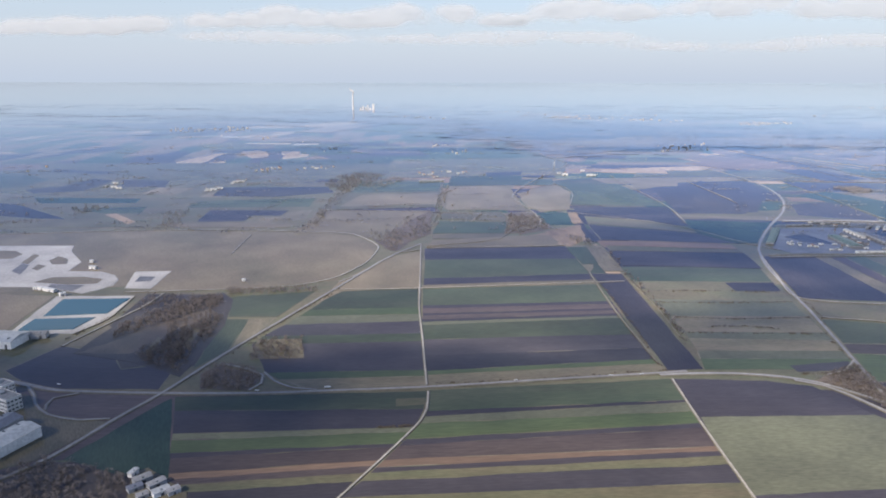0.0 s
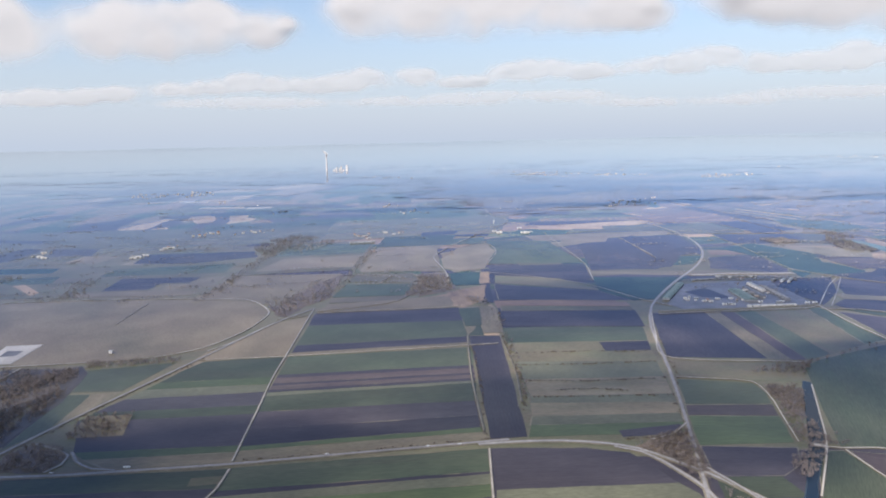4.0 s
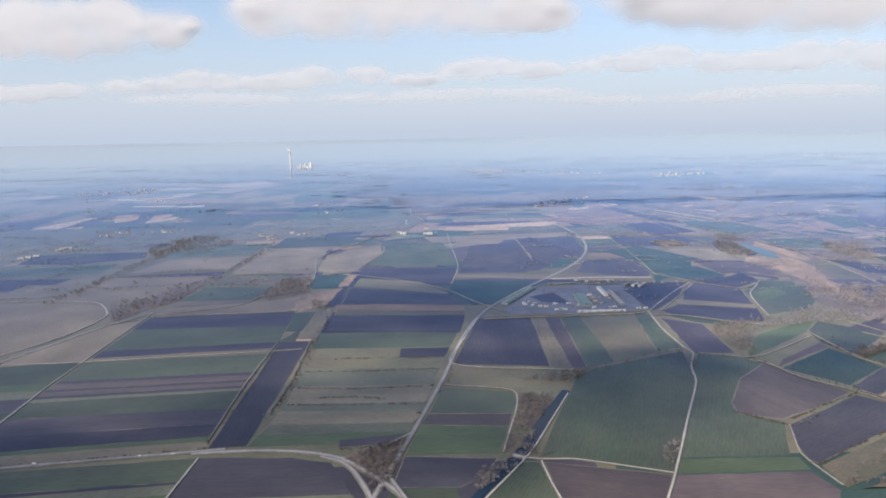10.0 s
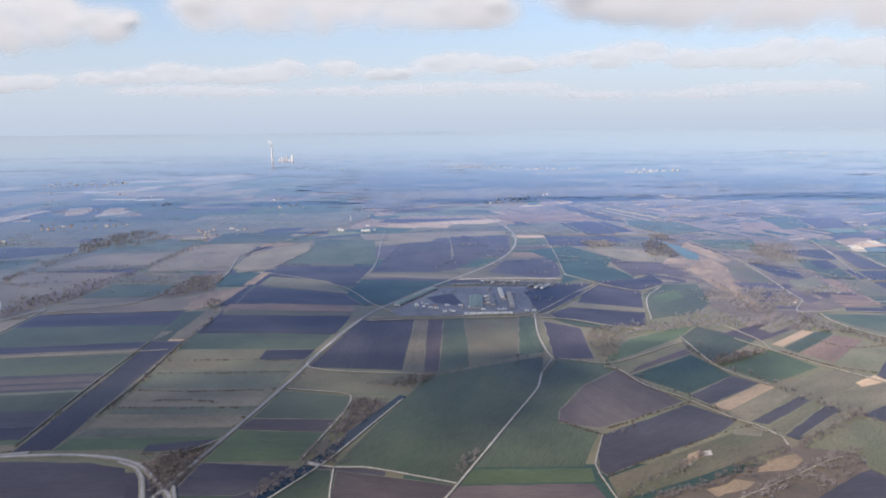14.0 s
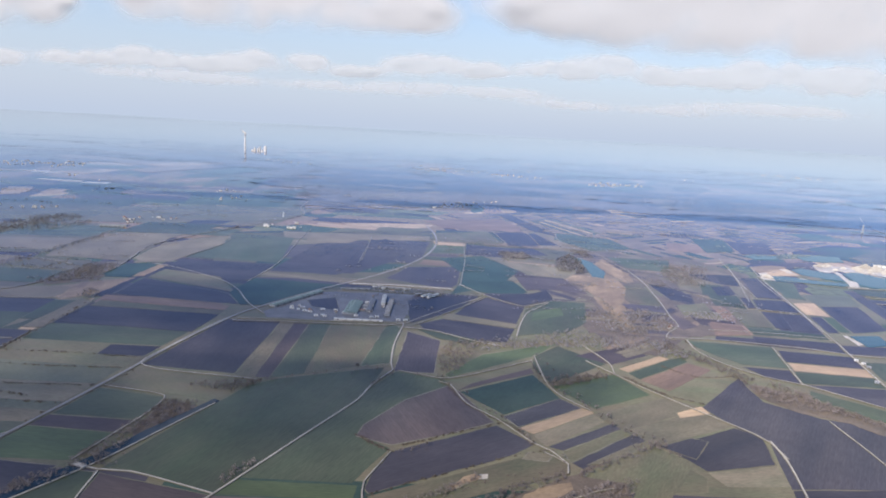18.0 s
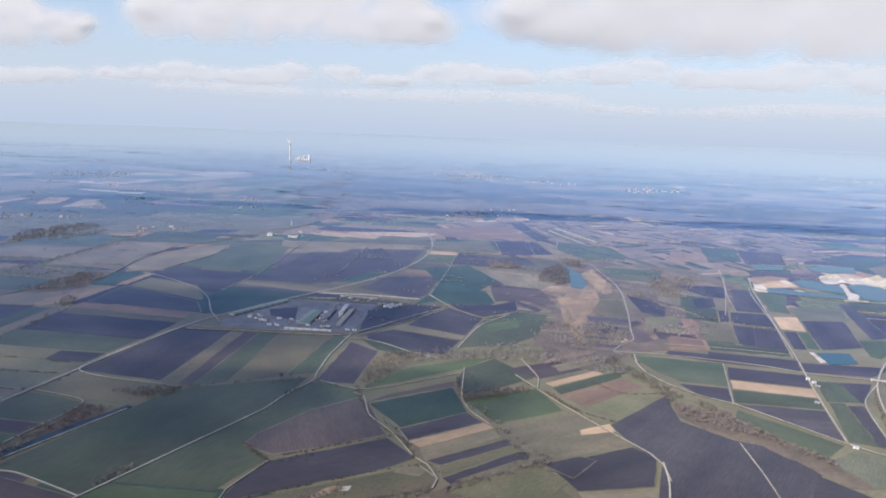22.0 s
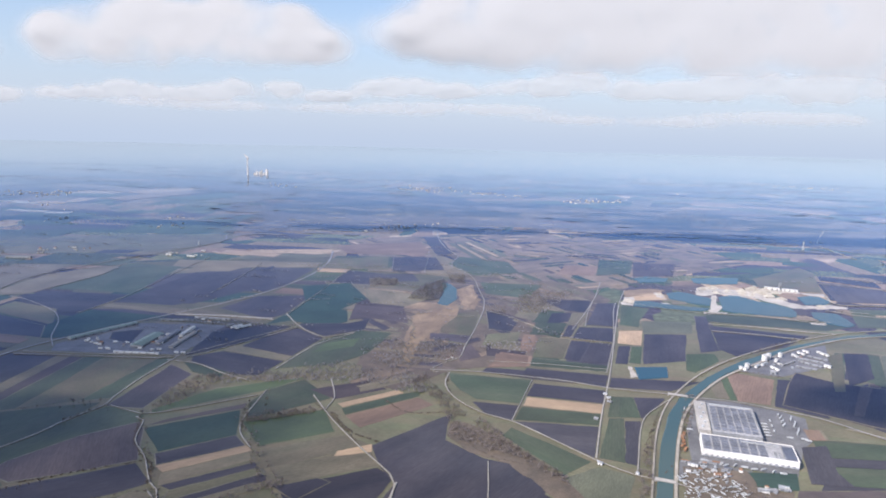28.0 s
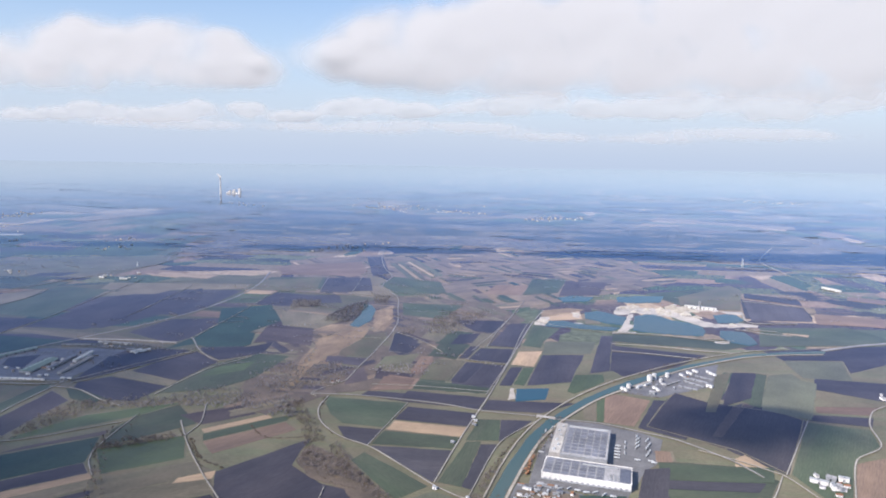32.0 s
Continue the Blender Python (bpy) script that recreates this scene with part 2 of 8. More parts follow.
WOOD_FAR = material("far_forest", (0.070, 0.064, 0.060), (0.150, 0.128, 0.108), 0.011, 0, 0.1)
PINES = material("far_pines", (0.020, 0.028, 0.030), (0.045, 0.050, 0.048), 0.02, 0, 0.1)
GRAVEL = material("tipped_gravel", (0.46, 0.42, 0.375), (0.34, 0.31, 0.275), 0.3, 0, 0.12, hazed=False)
WHITE_WALL = material("white_plaster", (0.74, 0.71, 0.69), (0.62, 0.60, 0.58), 0.4, 0, 0.08, hazed=False)
GREY_WALL = material("grey_cladding", (0.30, 0.305, 0.325), (0.24, 0.245, 0.26), 0.4, 0, 0.1, rough=0.6, hazed=False)
ROOF_RED = material("clay_tiles", (0.26, 0.13, 0.085), (0.19, 0.10, 0.07), 0.8, 0, 0.25, hazed=False)
ROOF_GREY = material("grey_roofing", (0.30, 0.295, 0.31), (0.235, 0.235, 0.25), 0.3, 0, 0.15, hazed=False)
# tile colour lightened for far roofs, in place of distance haze
ROOF_PALE = material("haze_pale_tiles", (0.50, 0.40, 0.35), (0.42, 0.34, 0.30), 0.5, 0, 0.2, hazed=False)
ROOF_BLUE = material("blue_grey_panels", (0.150, 0.160, 0.205), (0.12, 0.13, 0.17), 0.3, 0, 0.1, rough=0.55, hazed=False)
PANEL = material("solar_panels", (0.185, 0.19, 0.225), (0.15, 0.155, 0.185), 0.6, 0, 0.2, rough=0.5, hazed=False)
ROOF_WHITE = material("white_sheet_roof", (0.47, 0.47, 0.48), (0.36, 0.37, 0.39), 0.3, 0, 0.08, rough=0.6, hazed=False)
ROOF_GREEN = material("glasshouse_panels", (0.15, 0.205, 0.195), (0.12, 0.165, 0.16), 0.3, 0, 0.08, rough=0.4, hazed=False)
GLASS = material("dark_window_glass", (0.05, 0.06, 0.075), None, 0.4, 0, 0.1, rough=0.15, hazed=False)
PAINT_WHITE = material("white_vehicle_paint", (0.58, 0.58, 0.58), (0.50, 0.50, 0.50), 0.6, 0, 0.05, rough=0.4, hazed=False)
PAINT_DARK = material("dark_vehicle_paint", (0.06, 0.065, 0.08), None, 0.6, 0, 0.3, rough=0.4, hazed=False)
RUBBER = material("tyre_rubber", (0.025, 0.025, 0.025), None, 1.0, 0, 0.1, hazed=False)
OCHRE = material("ochre_band", (0.46, 0.30, 0.13), (0.38, 0.25, 0.11), 0.4, 0, 0.1, hazed=False)
RUST = material("rusty_stacks", (0.30, 0.15, 0.08), (0.20, 0.12, 0.08), 0.5, 0, 0.2, hazed=False)


def water_material():
    m = bpy.data.materials.new("calm_water")
    m.use_nodes = True
    nt = m.node_tree
    bsdf = nt.nodes["Principled BSDF"]
    bsdf.inputs["Base Color"].default_value = (0.030, 0.080, 0.120, 1)
    bsdf.inputs["Roughness"].default_value, bsdf.inputs["IOR"].default_value = 0.12, 1.33
    coord, ripples, bump = (nt.nodes.new("ShaderNode" + k) for k in ("TexCoord", "TexNoise", "Bump"))
    ripples.inputs["Scale"].default_value = 0.8
    bump.inputs["Strength"].default_value, bump.inputs["Distance"].default_value = 0.15, 0.05
    nt.links.new(coord.outputs["Object"], ripples.inputs["Vector"])
    nt.links.new(ripples.outputs[0], bump.inputs["Height"])
    nt.links.new(bump.outputs[0], bsdf.inputs["Normal"])
    return m


def canal_material():
    m = water_material()
    m.name = "canal_water"
    m.node_tree.nodes["Principled BSDF"].inputs["Base Color"].default_value = (0.060, 0.105, 0.110, 1)
    return m


def ditch_material():
    m = water_material()
    m.name = "ditch_water"
    m.node_tree.nodes["Principled BSDF"].inputs["Base Color"].default_value = (0.018, 0.034, 0.058, 1)
    m.node_tree.nodes["Principled BSDF"].inputs["Specular IOR Level"].default_value = 0.25
    return m


WATER, CANAL, DITCH = water_material(), canal_material(), ditch_material()


# ---- building blocks ----
def part(name, bm, mat, parent=None, label="", smooth=False):
    me = bpy.data.meshes.new(name)
    bm.to_mesh(me)
    bm.free()
    me.materials.append(mat)
    if smooth:
        me.polygons.foreach_set("use_smooth", [True] * len(me.polygons))
    ob = new(name, me)
    ob.parent = parent
    return tagged(ob, label) if label else ob


def empty(name, x, y, z=0.0, turn=0.0):
    ob = new(name)
    ob.matrix_world = pose(x, y, z, 0, 0, turn)
    return ob


def box(bm, x, y, z, sx, sy, sz, bevel=0.0, turn=0.0):
    """A box whose base stands at z, with its centre over x, y."""
    made = bmesh.ops.create_cube(bm, size=1.0, matrix=pose(x, y, z + sz / 2, 0, 0, turn) @ Matrix.Diagonal((sx, sy, sz, 1)))
    if bevel:
        edges = {e for v in made["verts"] for e in v.link_edges}
        bmesh.ops.bevel(bm, geom=list(edges), offset=bevel, segments=1, affect="EDGES")
    return bm


def one_box(*args, **kw):
    return box(bmesh.new(), *args, **kw)


def tube(bm, x, y, z, r0, r1, h, sides=12):
    bmesh.ops.create_cone(bm, cap_ends=True, segments=sides, radius1=r0, radius2=r1, depth=h, matrix=pose(x, y, z + h / 2))
    return bm


def pairs(numbers):
    return [Vector(p) for p in zip(numbers[0::2], numbers[1::2])]


def worn_outline(pts, step, wobble, rng):
    """The outline cut into short lengths, each shifted a little, so that no border is ruler-straight."""
    out = []
    for a, b in zip(pts, pts[1:] + pts[:1]):
        n = max(1, int((b - a).length / step))
        side = (b - a).orthogonal().normalized()
        out += [a + (b - a) * (i / n) + side * (rng.uniform(-wobble, wobble) if i else 0.0) for i in range(n)]
    return out


def slab(name, outline, top, mat, parent=None, label="", bottom=-0.2, borders=None):
    """A flat piece of land: its local x runs along its longest border."""
    base = sum(outline, Vector((0, 0))) / len(outline)
    borders = borders or outline
    a, b = max(zip(borders, borders[1:] + borders[:1]), key=lambda e: (e[1] - e[0]).length)
    turn = math.atan2(b.y - a.y, b.x - a.x)
    back = Matrix.Rotation(-turn, 2)
    bm = bmesh.new()
    ring = [bm.verts.new((*(back @ (p - base)), 0.0)) for p in outline]
    n = len(ring)
    twice = sum(ring[i - 1].co.x * ring[i].co.y - ring[i].co.x * ring[i - 1].co.y for i in range(n))
    drop = (top - bottom) * (1.3 if twice > 0 else -1.3)
    low = []
    for i in range(n):   # banks slope outwards
        run = (ring[(i + 1) % n].co - ring[i - 1].co).normalized()
        low.append(bm.verts.new((ring[i].co.x + run.y * drop, ring[i].co.y - run.x * drop, bottom - top)))
    face = bm.faces.new(ring)
    for i in range(n):
        bm.faces.new((ring[i], low[i], low[(i + 1) % n], ring[(i + 1) % n]))
    bmesh.ops.triangulate(bm, faces=[face])
    bmesh.ops.recalc_face_normals(bm, faces=bm.faces)
    if max(bm.faces, key=lambda f: abs(f.normal.z) * f.calc_area()).normal.z < 0:
        bmesh.ops.reverse_faces(bm, faces=bm.faces)
    ob = part(name, bm, mat, None, label)
    ob.matrix_world = pose(base.x, base.y, top, 0, 0, math.degrees(turn))
    return ob


LEVEL = [0.02]


def next_level():
    """Parcels lie a hair above one another, so that no two share a plane."""
    LEVEL[0] += 0.0003
    return LEVEL[0]


def field(kind, *numbers):
    pts = pairs(numbers)
    rng = random.Random(len(bpy.data.objects))
    far = min(p.y for p in pts) > 700
    size = max((a - b).length for a in pts for b in pts)
    rough = kind in "nyzd"
    outline = worn_outline(pts, 5.0 if rough else size / 9 if not far else size / 4, 1.6 if rough else min(0.6, size * 0.006), rng)
    mat, words = SOILS[kind]
    ob = tagged(slab("field", outline, next_level(), mat, borders=pts), words, "field", kind="structure")
    if not far and kind not in "cknwd" and rng.random() < 0.3:
        middle = sum(pts, Vector((0, 0))) / len(pts)
        wider = [p + (p - middle).normalized() * rng.uniform(0.5, 1.0) for p in pts]
        edge = slab("margin", worn_outline(wider, 12.0, 0.25, rng), next_level() - 0.0005, rng.choice((VERGE, SOILS["h"][0], SOILS["o"][0])))
        edge.parent = ob
        edge.matrix_parent_inverse = ob.matrix_world.inverted()
        tagged(edge, "rough grass field margin")
    return ob


def heath(turn, base, *numbers):
    """Fallow land in blocks of narrow strips of differing growth, with scrub between."""
    poly = pairs(numbers)
    rng = random.Random(len(bpy.data.objects))
    field(base, *numbers)
    kinds = "ddbhgylpyuoogsst" if base == "z" else "oobbzzymuhuo"
    xs, ys = [p.x for p in poly], [p.y for p in poly]
    by = min(ys)
    while by < max(ys):
        bx, deep = min(xs), rng.uniform(45, 90)
        while bx < max(xs):
            wide = rng.uniform(45, 120)
            block = Vector((bx + wide / 2, by + deep / 2))
            a = radians(turn + rng.choice((0, 0, 0, 90, 40)) + rng.uniform(-7, 7))
            along, across = Vector((math.cos(a), math.sin(a))), Vector((-math.sin(a), math.cos(a)))
            v = -deep * 0.5
            while v < deep * 0.5:
                width, length = rng.uniform(4, 12), rng.uniform(18, 70)
                c = block + across * v + along * rng.uniform(-15, 15)
                if inside(c, poly) and rng.random() < 0.6:
                    pts = [c + along * (s * length / 2 + k * rng.uniform(-3, 3)) + across * k * width * 0.47 for s, k in ((-1, -1), (1, -1), (1, 1), (-1, 1))]
                    kind = rng.choice(kinds)
                    tagged(slab("field", worn_outline(pts, 14.0, 1.0, rng), next_level(), SOILS[kind][0], borders=pts), SOILS[kind][1], "field", kind="structure")
                v += width
            bx += wide
        by += deep


def smooth_line(pts, step=6.0):
    """A curve through the points, cut into short lengths."""
    out = []
    p = [2 * pts[0] - pts[1], *pts, 2 * pts[-1] - pts[-2]]
    for i in range(1, len(p) - 2):
        n = max(1, int((p[i + 1] - p[i]).length / step))
        for k in range(n):
            t = k / n
            # centripetal weights keep the curve from overshooting at uneven spacing
            a, b, c, d = p[i - 1], p[i], p[i + 1], p[i + 2]
            m1 = (c - a) * 0.5 * min(1.0, (c - b).length / max((b - a).length, 1e-3))
            m2 = (d - b) * 0.5 * min(1.0, (c - b).length / max((d - c).length, 1e-3))
            out.append((2 * t**3 - 3 * t**2 + 1) * b + (t**3 - 2 * t**2 + t) * m1 + (3 * t**2 - 2 * t**3) * c + (t**3 - t**2) * m2)
    return out + [pts[-1]]


def ribbon(name, line, width, top, mat, parent=None, label="", wobble=0.06, rng=random):
    bm = bmesh.new()
    rows = []
    for i, p in enumerate(line):
        way = (line[min(i + 1, len(line) - 1)] - line[max(i - 1, 0)]).normalized()
        side = Vector((-way.y, way.x)) * width / 2
        l, r = p + side * (1 + rng.uniform(-wobble, wobble)), p - side * (1 + rng.uniform(-wobble, wobble))
        rows.append([bm.verts.new(c) for c in ((*(l + side * 0.3), top - 0.35), (*l, top), (*p, top + 0.01), (*r, top), (*(r - side * 0.3), top - 0.35))])
    for a, b in zip(rows, rows[1:]):
        for k in range(4):
            bm.faces.new((a[k + 1], a[k], b[k], b[k + 1]))
    bmesh.ops.recalc_face_normals(bm, faces=bm.faces)
    return part(name, bm, mat, parent, label)


ROADS = {"road": (ASPHALT, "road", "grey asphalt country road between the fields"), "track": (CHALK, "farm_track", "pale gravel farm track between fields"),
         "dirt": (DIRT, "farm_track", "beige dirt track along a bank"), "verge": (VERGE, "farm_track", "grassy service way in a curve")}
ROAD_LEVEL = [0.55]


def lane(kind, width, *numbers):
    rng = random.Random(len(bpy.data.objects))
    line = smooth_line(pairs(numbers), 7.0 if max(numbers[1::2]) < 900 else 25.0)
    ROAD_LEVEL[0] += 0.003
    mat, name, words = ROADS[kind]
    width *= 0.52 if kind != "road" else 0.62
    ob = tagged(ribbon(name, line, width, ROAD_LEVEL[0], mat, rng=rng), words, "road", kind="structure")
    ribbon("verge", line, width * (1.7 if kind == "road" else 1.45), ROAD_LEVEL[0] - 0.06, VERGE if kind != "dirt" else SOILS["h"][0], ob, "dry grass verge", 0.18, rng)
    return ob


def pond(*numbers):
    pts = pairs(numbers)
    rng = random.Random(len(bpy.data.objects))
    long_one = len(pts) > 8
    mat = WATER if len(pts) < 14 else CANAL
    if max(p.x for p in pts) < 330 and long_one:
        mat = DITCH
    outline = worn_outline(pts, 9.0, 0.4, rng)
    ob = slab("water", outline, 0.535 + next_level() * 0.02, mat)
    tagged(ob, "straight grey-green canal with still water" if long_one else "small blue pond with a pale bank", "canal" if long_one else "pond", kind="structure")
    return ob


# ---- trees ----
def crown_points(rng, count, rx, rz, zc, leaf):
    """Quads of twigs scattered through an uneven crown: vertices and faces."""
    verts, faces = [], []
    lobes = [(rng.gauss(0, 0.4), rng.gauss(0, 0.4), rng.gauss(0, 0.35), rng.uniform(0.45, 0.75)) for _ in range(5)]
    for _ in range(count):
        lx, ly, lz, lr = rng.choice(lobes)
        d = Vector((rng.gauss(0, 1), rng.gauss(0, 1), rng.gauss(0, 1))).normalized() * lr * rng.uniform(0.5, 1.0)
        c = Vector(((lx + d.x) * rx, (ly + d.y) * rx, zc + (lz + d.z) * rz))
        a = Vector((rng.gauss(0, 1), rng.gauss(0, 1), rng.gauss(0, 1))).normalized() * leaf * rng.uniform(0.6, 1.3)
        b = a.orthogonal().normalized() * leaf * rng.uniform(0.4, 0.9)
        k = len(verts)
        verts += [c - a, c + b, c + a, c - b * 0.8]
        faces.append((k, k + 1, k + 2, k + 3))
    return verts, faces


def make_tree(rng, mat, height=4.6, spread=1.7, bare=True):
    tree = empty("tree", 0, -60, -40)
    bm = tube(bmesh.new(), 0, 0, -0.2, height * 0.04, height * 0.022, height * 0.5, 6)
    for _ in range(5):
        turn, lean = rng.uniform(0, 360), rng.uniform(25, 55)
        m = pose(0, 0, height * rng.uniform(0.25, 0.45), lean, 0, turn) @ pose(0, 0, height * 0.17)
        bmesh.ops.create_cone(bm, cap_ends=True, segments=4, radius1=height * 0.016, radius2=height * 0.006, depth=height * 0.36, matrix=m)
    part("trunk", bm, TRUNK, tree)
    verts, faces = crown_points(rng, 95 if bare else 130, spread, height * 0.36, height * 0.62, height * 0.075 if bare else height * 0.09)
    me = bpy.data.meshes.new("crown")
    me.from_pydata(verts, [], faces)
    me.materials.append(mat)
    crown = new("crown", me)
    crown.parent = tree
    return tree


rng_trees = random.Random(11)
TREES = [make_tree(rng_trees, BARK, 4.6, 1.7), make_tree(rng_trees, BARK, 3.6, 1.9), make_tree(rng_trees, BARK, 2.4, 1.5)]
GREEN_TREE = make_tree(rng_trees, EVERGREEN, 5.0, 1.8, False)
for t in TREES:
    tagged(t, "leafless grey-brown tree standing in a hedgerow", "tree", "hedgerow trees")
tagged(GREEN_TREE, "yellow-green leafy tree beside a farm track", "tree", "trackside trees")
USED = set()


def plant(model, x, y, size, turn):
    m = pose(x, y, 0.4, 0, 0, turn) @ Matrix.Scale(size, 4)
    if model in USED:
        ob = copy_thing(model, m)
        ob.matrix_basis = m
    else:
        USED.add(model)
        model.matrix_basis = m
        ob = model
    return ob


def hedge(*numbers):
    rng = random.Random(len(bpy.data.objects))
    line = smooth_line(pairs(numbers), 3.6)
    for p in line:
        if rng.random() < 0.6:
            plant(rng.choice(TREES), p.x + rng.gauss(0, 1.1), p.y + rng.gauss(0, 1.1), rng.uniform(0.3, 0.85), rng.uniform(0, 360))


def tufts(count, *numbers):
    """Low scrub and dry grass in a loose line."""
    rng = random.Random(len(bpy.data.objects))
    line = smooth_line(pairs(numbers), 1.5)
    verts, faces = [], []
    for _ in range(count):
        p = rng.choice(line)
        s, k = rng.uniform(0.2, 0.62), len(verts)
        x, y = p.x + rng.gauss(0, 0.7), p.y + rng.gauss(0, 0.5)
        for i in range(5):
            a = i * 1.257 + rng.uniform(-0.3, 0.3)
            verts.append((x + math.cos(a) * s * 1.5, y + math.sin(a) * s * 1.1, 0.3))
        verts.append((x + rng.uniform(-0.3, 0.3), y, 0.4 + s * rng.uniform(0.5, 1.1)))
        faces += [(k + i, k + (i + 1) % 5, k + 5) for i in range(5)]
    me = bpy.data.meshes.new("scrub")
    me.from_pydata(verts, [], faces)
    me.materials.append(SCRUB)
    return tagged(new("scrub", me), "loose row of low brown scrub along a field edge", "scrub", kind="stuff")


def inside(p, poly):
    hit = False
    for a, b in zip(poly, poly[1:] + poly[:1]):
        if (a.y > p.y) != (b.y > p.y) and p.x < (b.x - a.x) * (p.y - a.y) / (b.y - a.y) + a.x:
            hit = not hit
    return hit


def scatter(poly, count, rng):
    lo = Vector((min(p.x for p in poly), min(p.y for p in poly)))
    hi = Vector((max(p.x for p in poly), max(p.y for p in poly)))
    out = []
    for _ in range(count * 12):
        p = Vector((rng.uniform(lo.x, hi.x), rng.uniform(lo.y, hi.y)))
        if inside(p, poly):
            out.append(p)
            if len(out) == count:
                break
    return out


def area(poly):
    return abs(sum(a.x * b.y - b.x * a.y for a, b in zip(poly, poly[1:] + poly[:1]))) / 2


def grove(density, *numbers):
    poly = pairs(numbers)
    rng = random.Random(len(bpy.data.objects))
    count = min(950, max(14, int(area(poly) / 3.2 * density * (0.55 if min(p.y for p in poly) > 480 else 0.8))))
    verts, faces = [], []
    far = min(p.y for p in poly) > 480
    shapes = [crown_points(rng, 16 if far else 40, 1.6, 1.3, 1.9, 0.5 if far else 0.30) for _ in range(6)]
    for p in scatter(poly, count, rng):
        v, f = rng.choice(shapes)
        s, c0, k = rng.uniform(0.4, 0.95), rng.uniform(0, 6.28), len(verts)
        ca, sa = math.cos(c0), math.sin(c0)
        verts += [(p.x + (q.x * ca - q.y * sa) * s, p.y + (q.x * sa + q.y * ca) * s, 0.3 + q.z * s) for q in v]
        faces += [tuple(i + k for i in q) for q in f]
        k = len(verts)
        verts += [(p.x - 0.09, p.y, 0), (p.x + 0.09, p.y, 0), (p.x, p.y, 2.2 * s), (p.x, p.y - 0.09, 0), (p.x, p.y + 0.09, 0)]
        faces += [(k, k + 1, k + 2), (k + 3, k + 4, k + 2)]
    me = bpy.data.meshes.new("woodland")
    me.from_pydata(verts, [], faces)
    me.materials.append(TWIG_HAZED if far else BARK)
    return tagged(new("woodland", me), "thicket of leafless brown trees and bushes", "woodland", kind="stuff")


FOREST_COUNT = itertools.count()


def forest(*numbers):
    """Far woodland as a low canopy whose rim frays into spinneys."""
    poly = pairs(numbers)
    rng = random.Random(len(bpy.data.objects))
    outline = []
    for a, b in zip(poly, poly[1:] + poly[:1]):
        n = max(2, int((b - a).length / 14))
        side = (b - a).orthogonal().normalized()
        for i in range(n):
            p = a + (b - a) * (i / n)
            outline.append(p + side * (80 * noise.noise(Vector((p.x / 170, p.y / 170, 1.7))) + 20 * noise.noise(Vector((p.x / 30, p.y / 30, 4.2)))))
    top = 0.43 + 0.01 * next(FOREST_COUNT)
    ob = slab("forest", outline, top, WOOD_FAR)
    tagged(ob, "wide dark leafless forest seen from afar", "forest", kind="stuff")
    low, high = min(p.y for p in poly), max(p.y for p in poly)
    for p in scatter(poly, 26, rng):
        if p.y < low + 0.32 * (high - low):
            continue
        w, d = rng.uniform(70, 210), rng.uniform(25, 80)
        pts = [p + Vector((math.cos(i * math.tau / 15) * w * rng.uniform(0.6, 1.1), math.sin(i * math.tau / 15) * d * rng.uniform(0.5, 1.1))) for i in range(15)]
        tagged(slab("pine_wood", pts, top + 0.001 + rng.uniform(0, 0.003), PINES), "dark dense pine stand within a wide forest", "forest", kind="stuff")
    for p in scatter(poly, 16, rng):
        w, d, kind = rng.uniform(30, 120), rng.uniform(9, 26), rng.choice("hoommgdr")
        pts = [p + Vector((math.cos(i * math.tau / 11) * w * rng.uniform(0.6, 1.1), math.sin(i * math.tau / 11) * d * rng.uniform(0.5, 1.1))) for i in range(11)]
        tagged(slab("clearing", pts, top + 0.006 + rng.uniform(0, 0.003), SOILS[kind][0]), "pale clearing in a wide leafless forest", "clearing", kind="structure")
    verts, faces = [], []
    for p in outline[::2]:
        for _ in range(2):
            c = p + Vector((rng.gauss(0, 60), rng.gauss(0, 34)))
            w, d = rng.uniform(8, 55), rng.uniform(5, 14)
            k, n = len(verts), 9
            verts += [(c.x + math.cos(i * math.tau / n) * w * rng.uniform(0.6, 1.1), c.y + math.sin(i * math.tau / n) * d * rng.uniform(0.6, 1.1), 0.475 + len(faces) * 0.0005 + (top - 0.43) * 0.012) for i in range(n)]
            faces.append(tuple(range(k, k + n)))
    me = bpy.data.meshes.new("spinneys")
    me.from_pydata(verts, [], faces)
    me.materials.append(WOOD_FAR)
    tagged(new("spinneys", me), "small dark spinneys round the edge of a forest", "woodland", kind="stuff")
    return ob


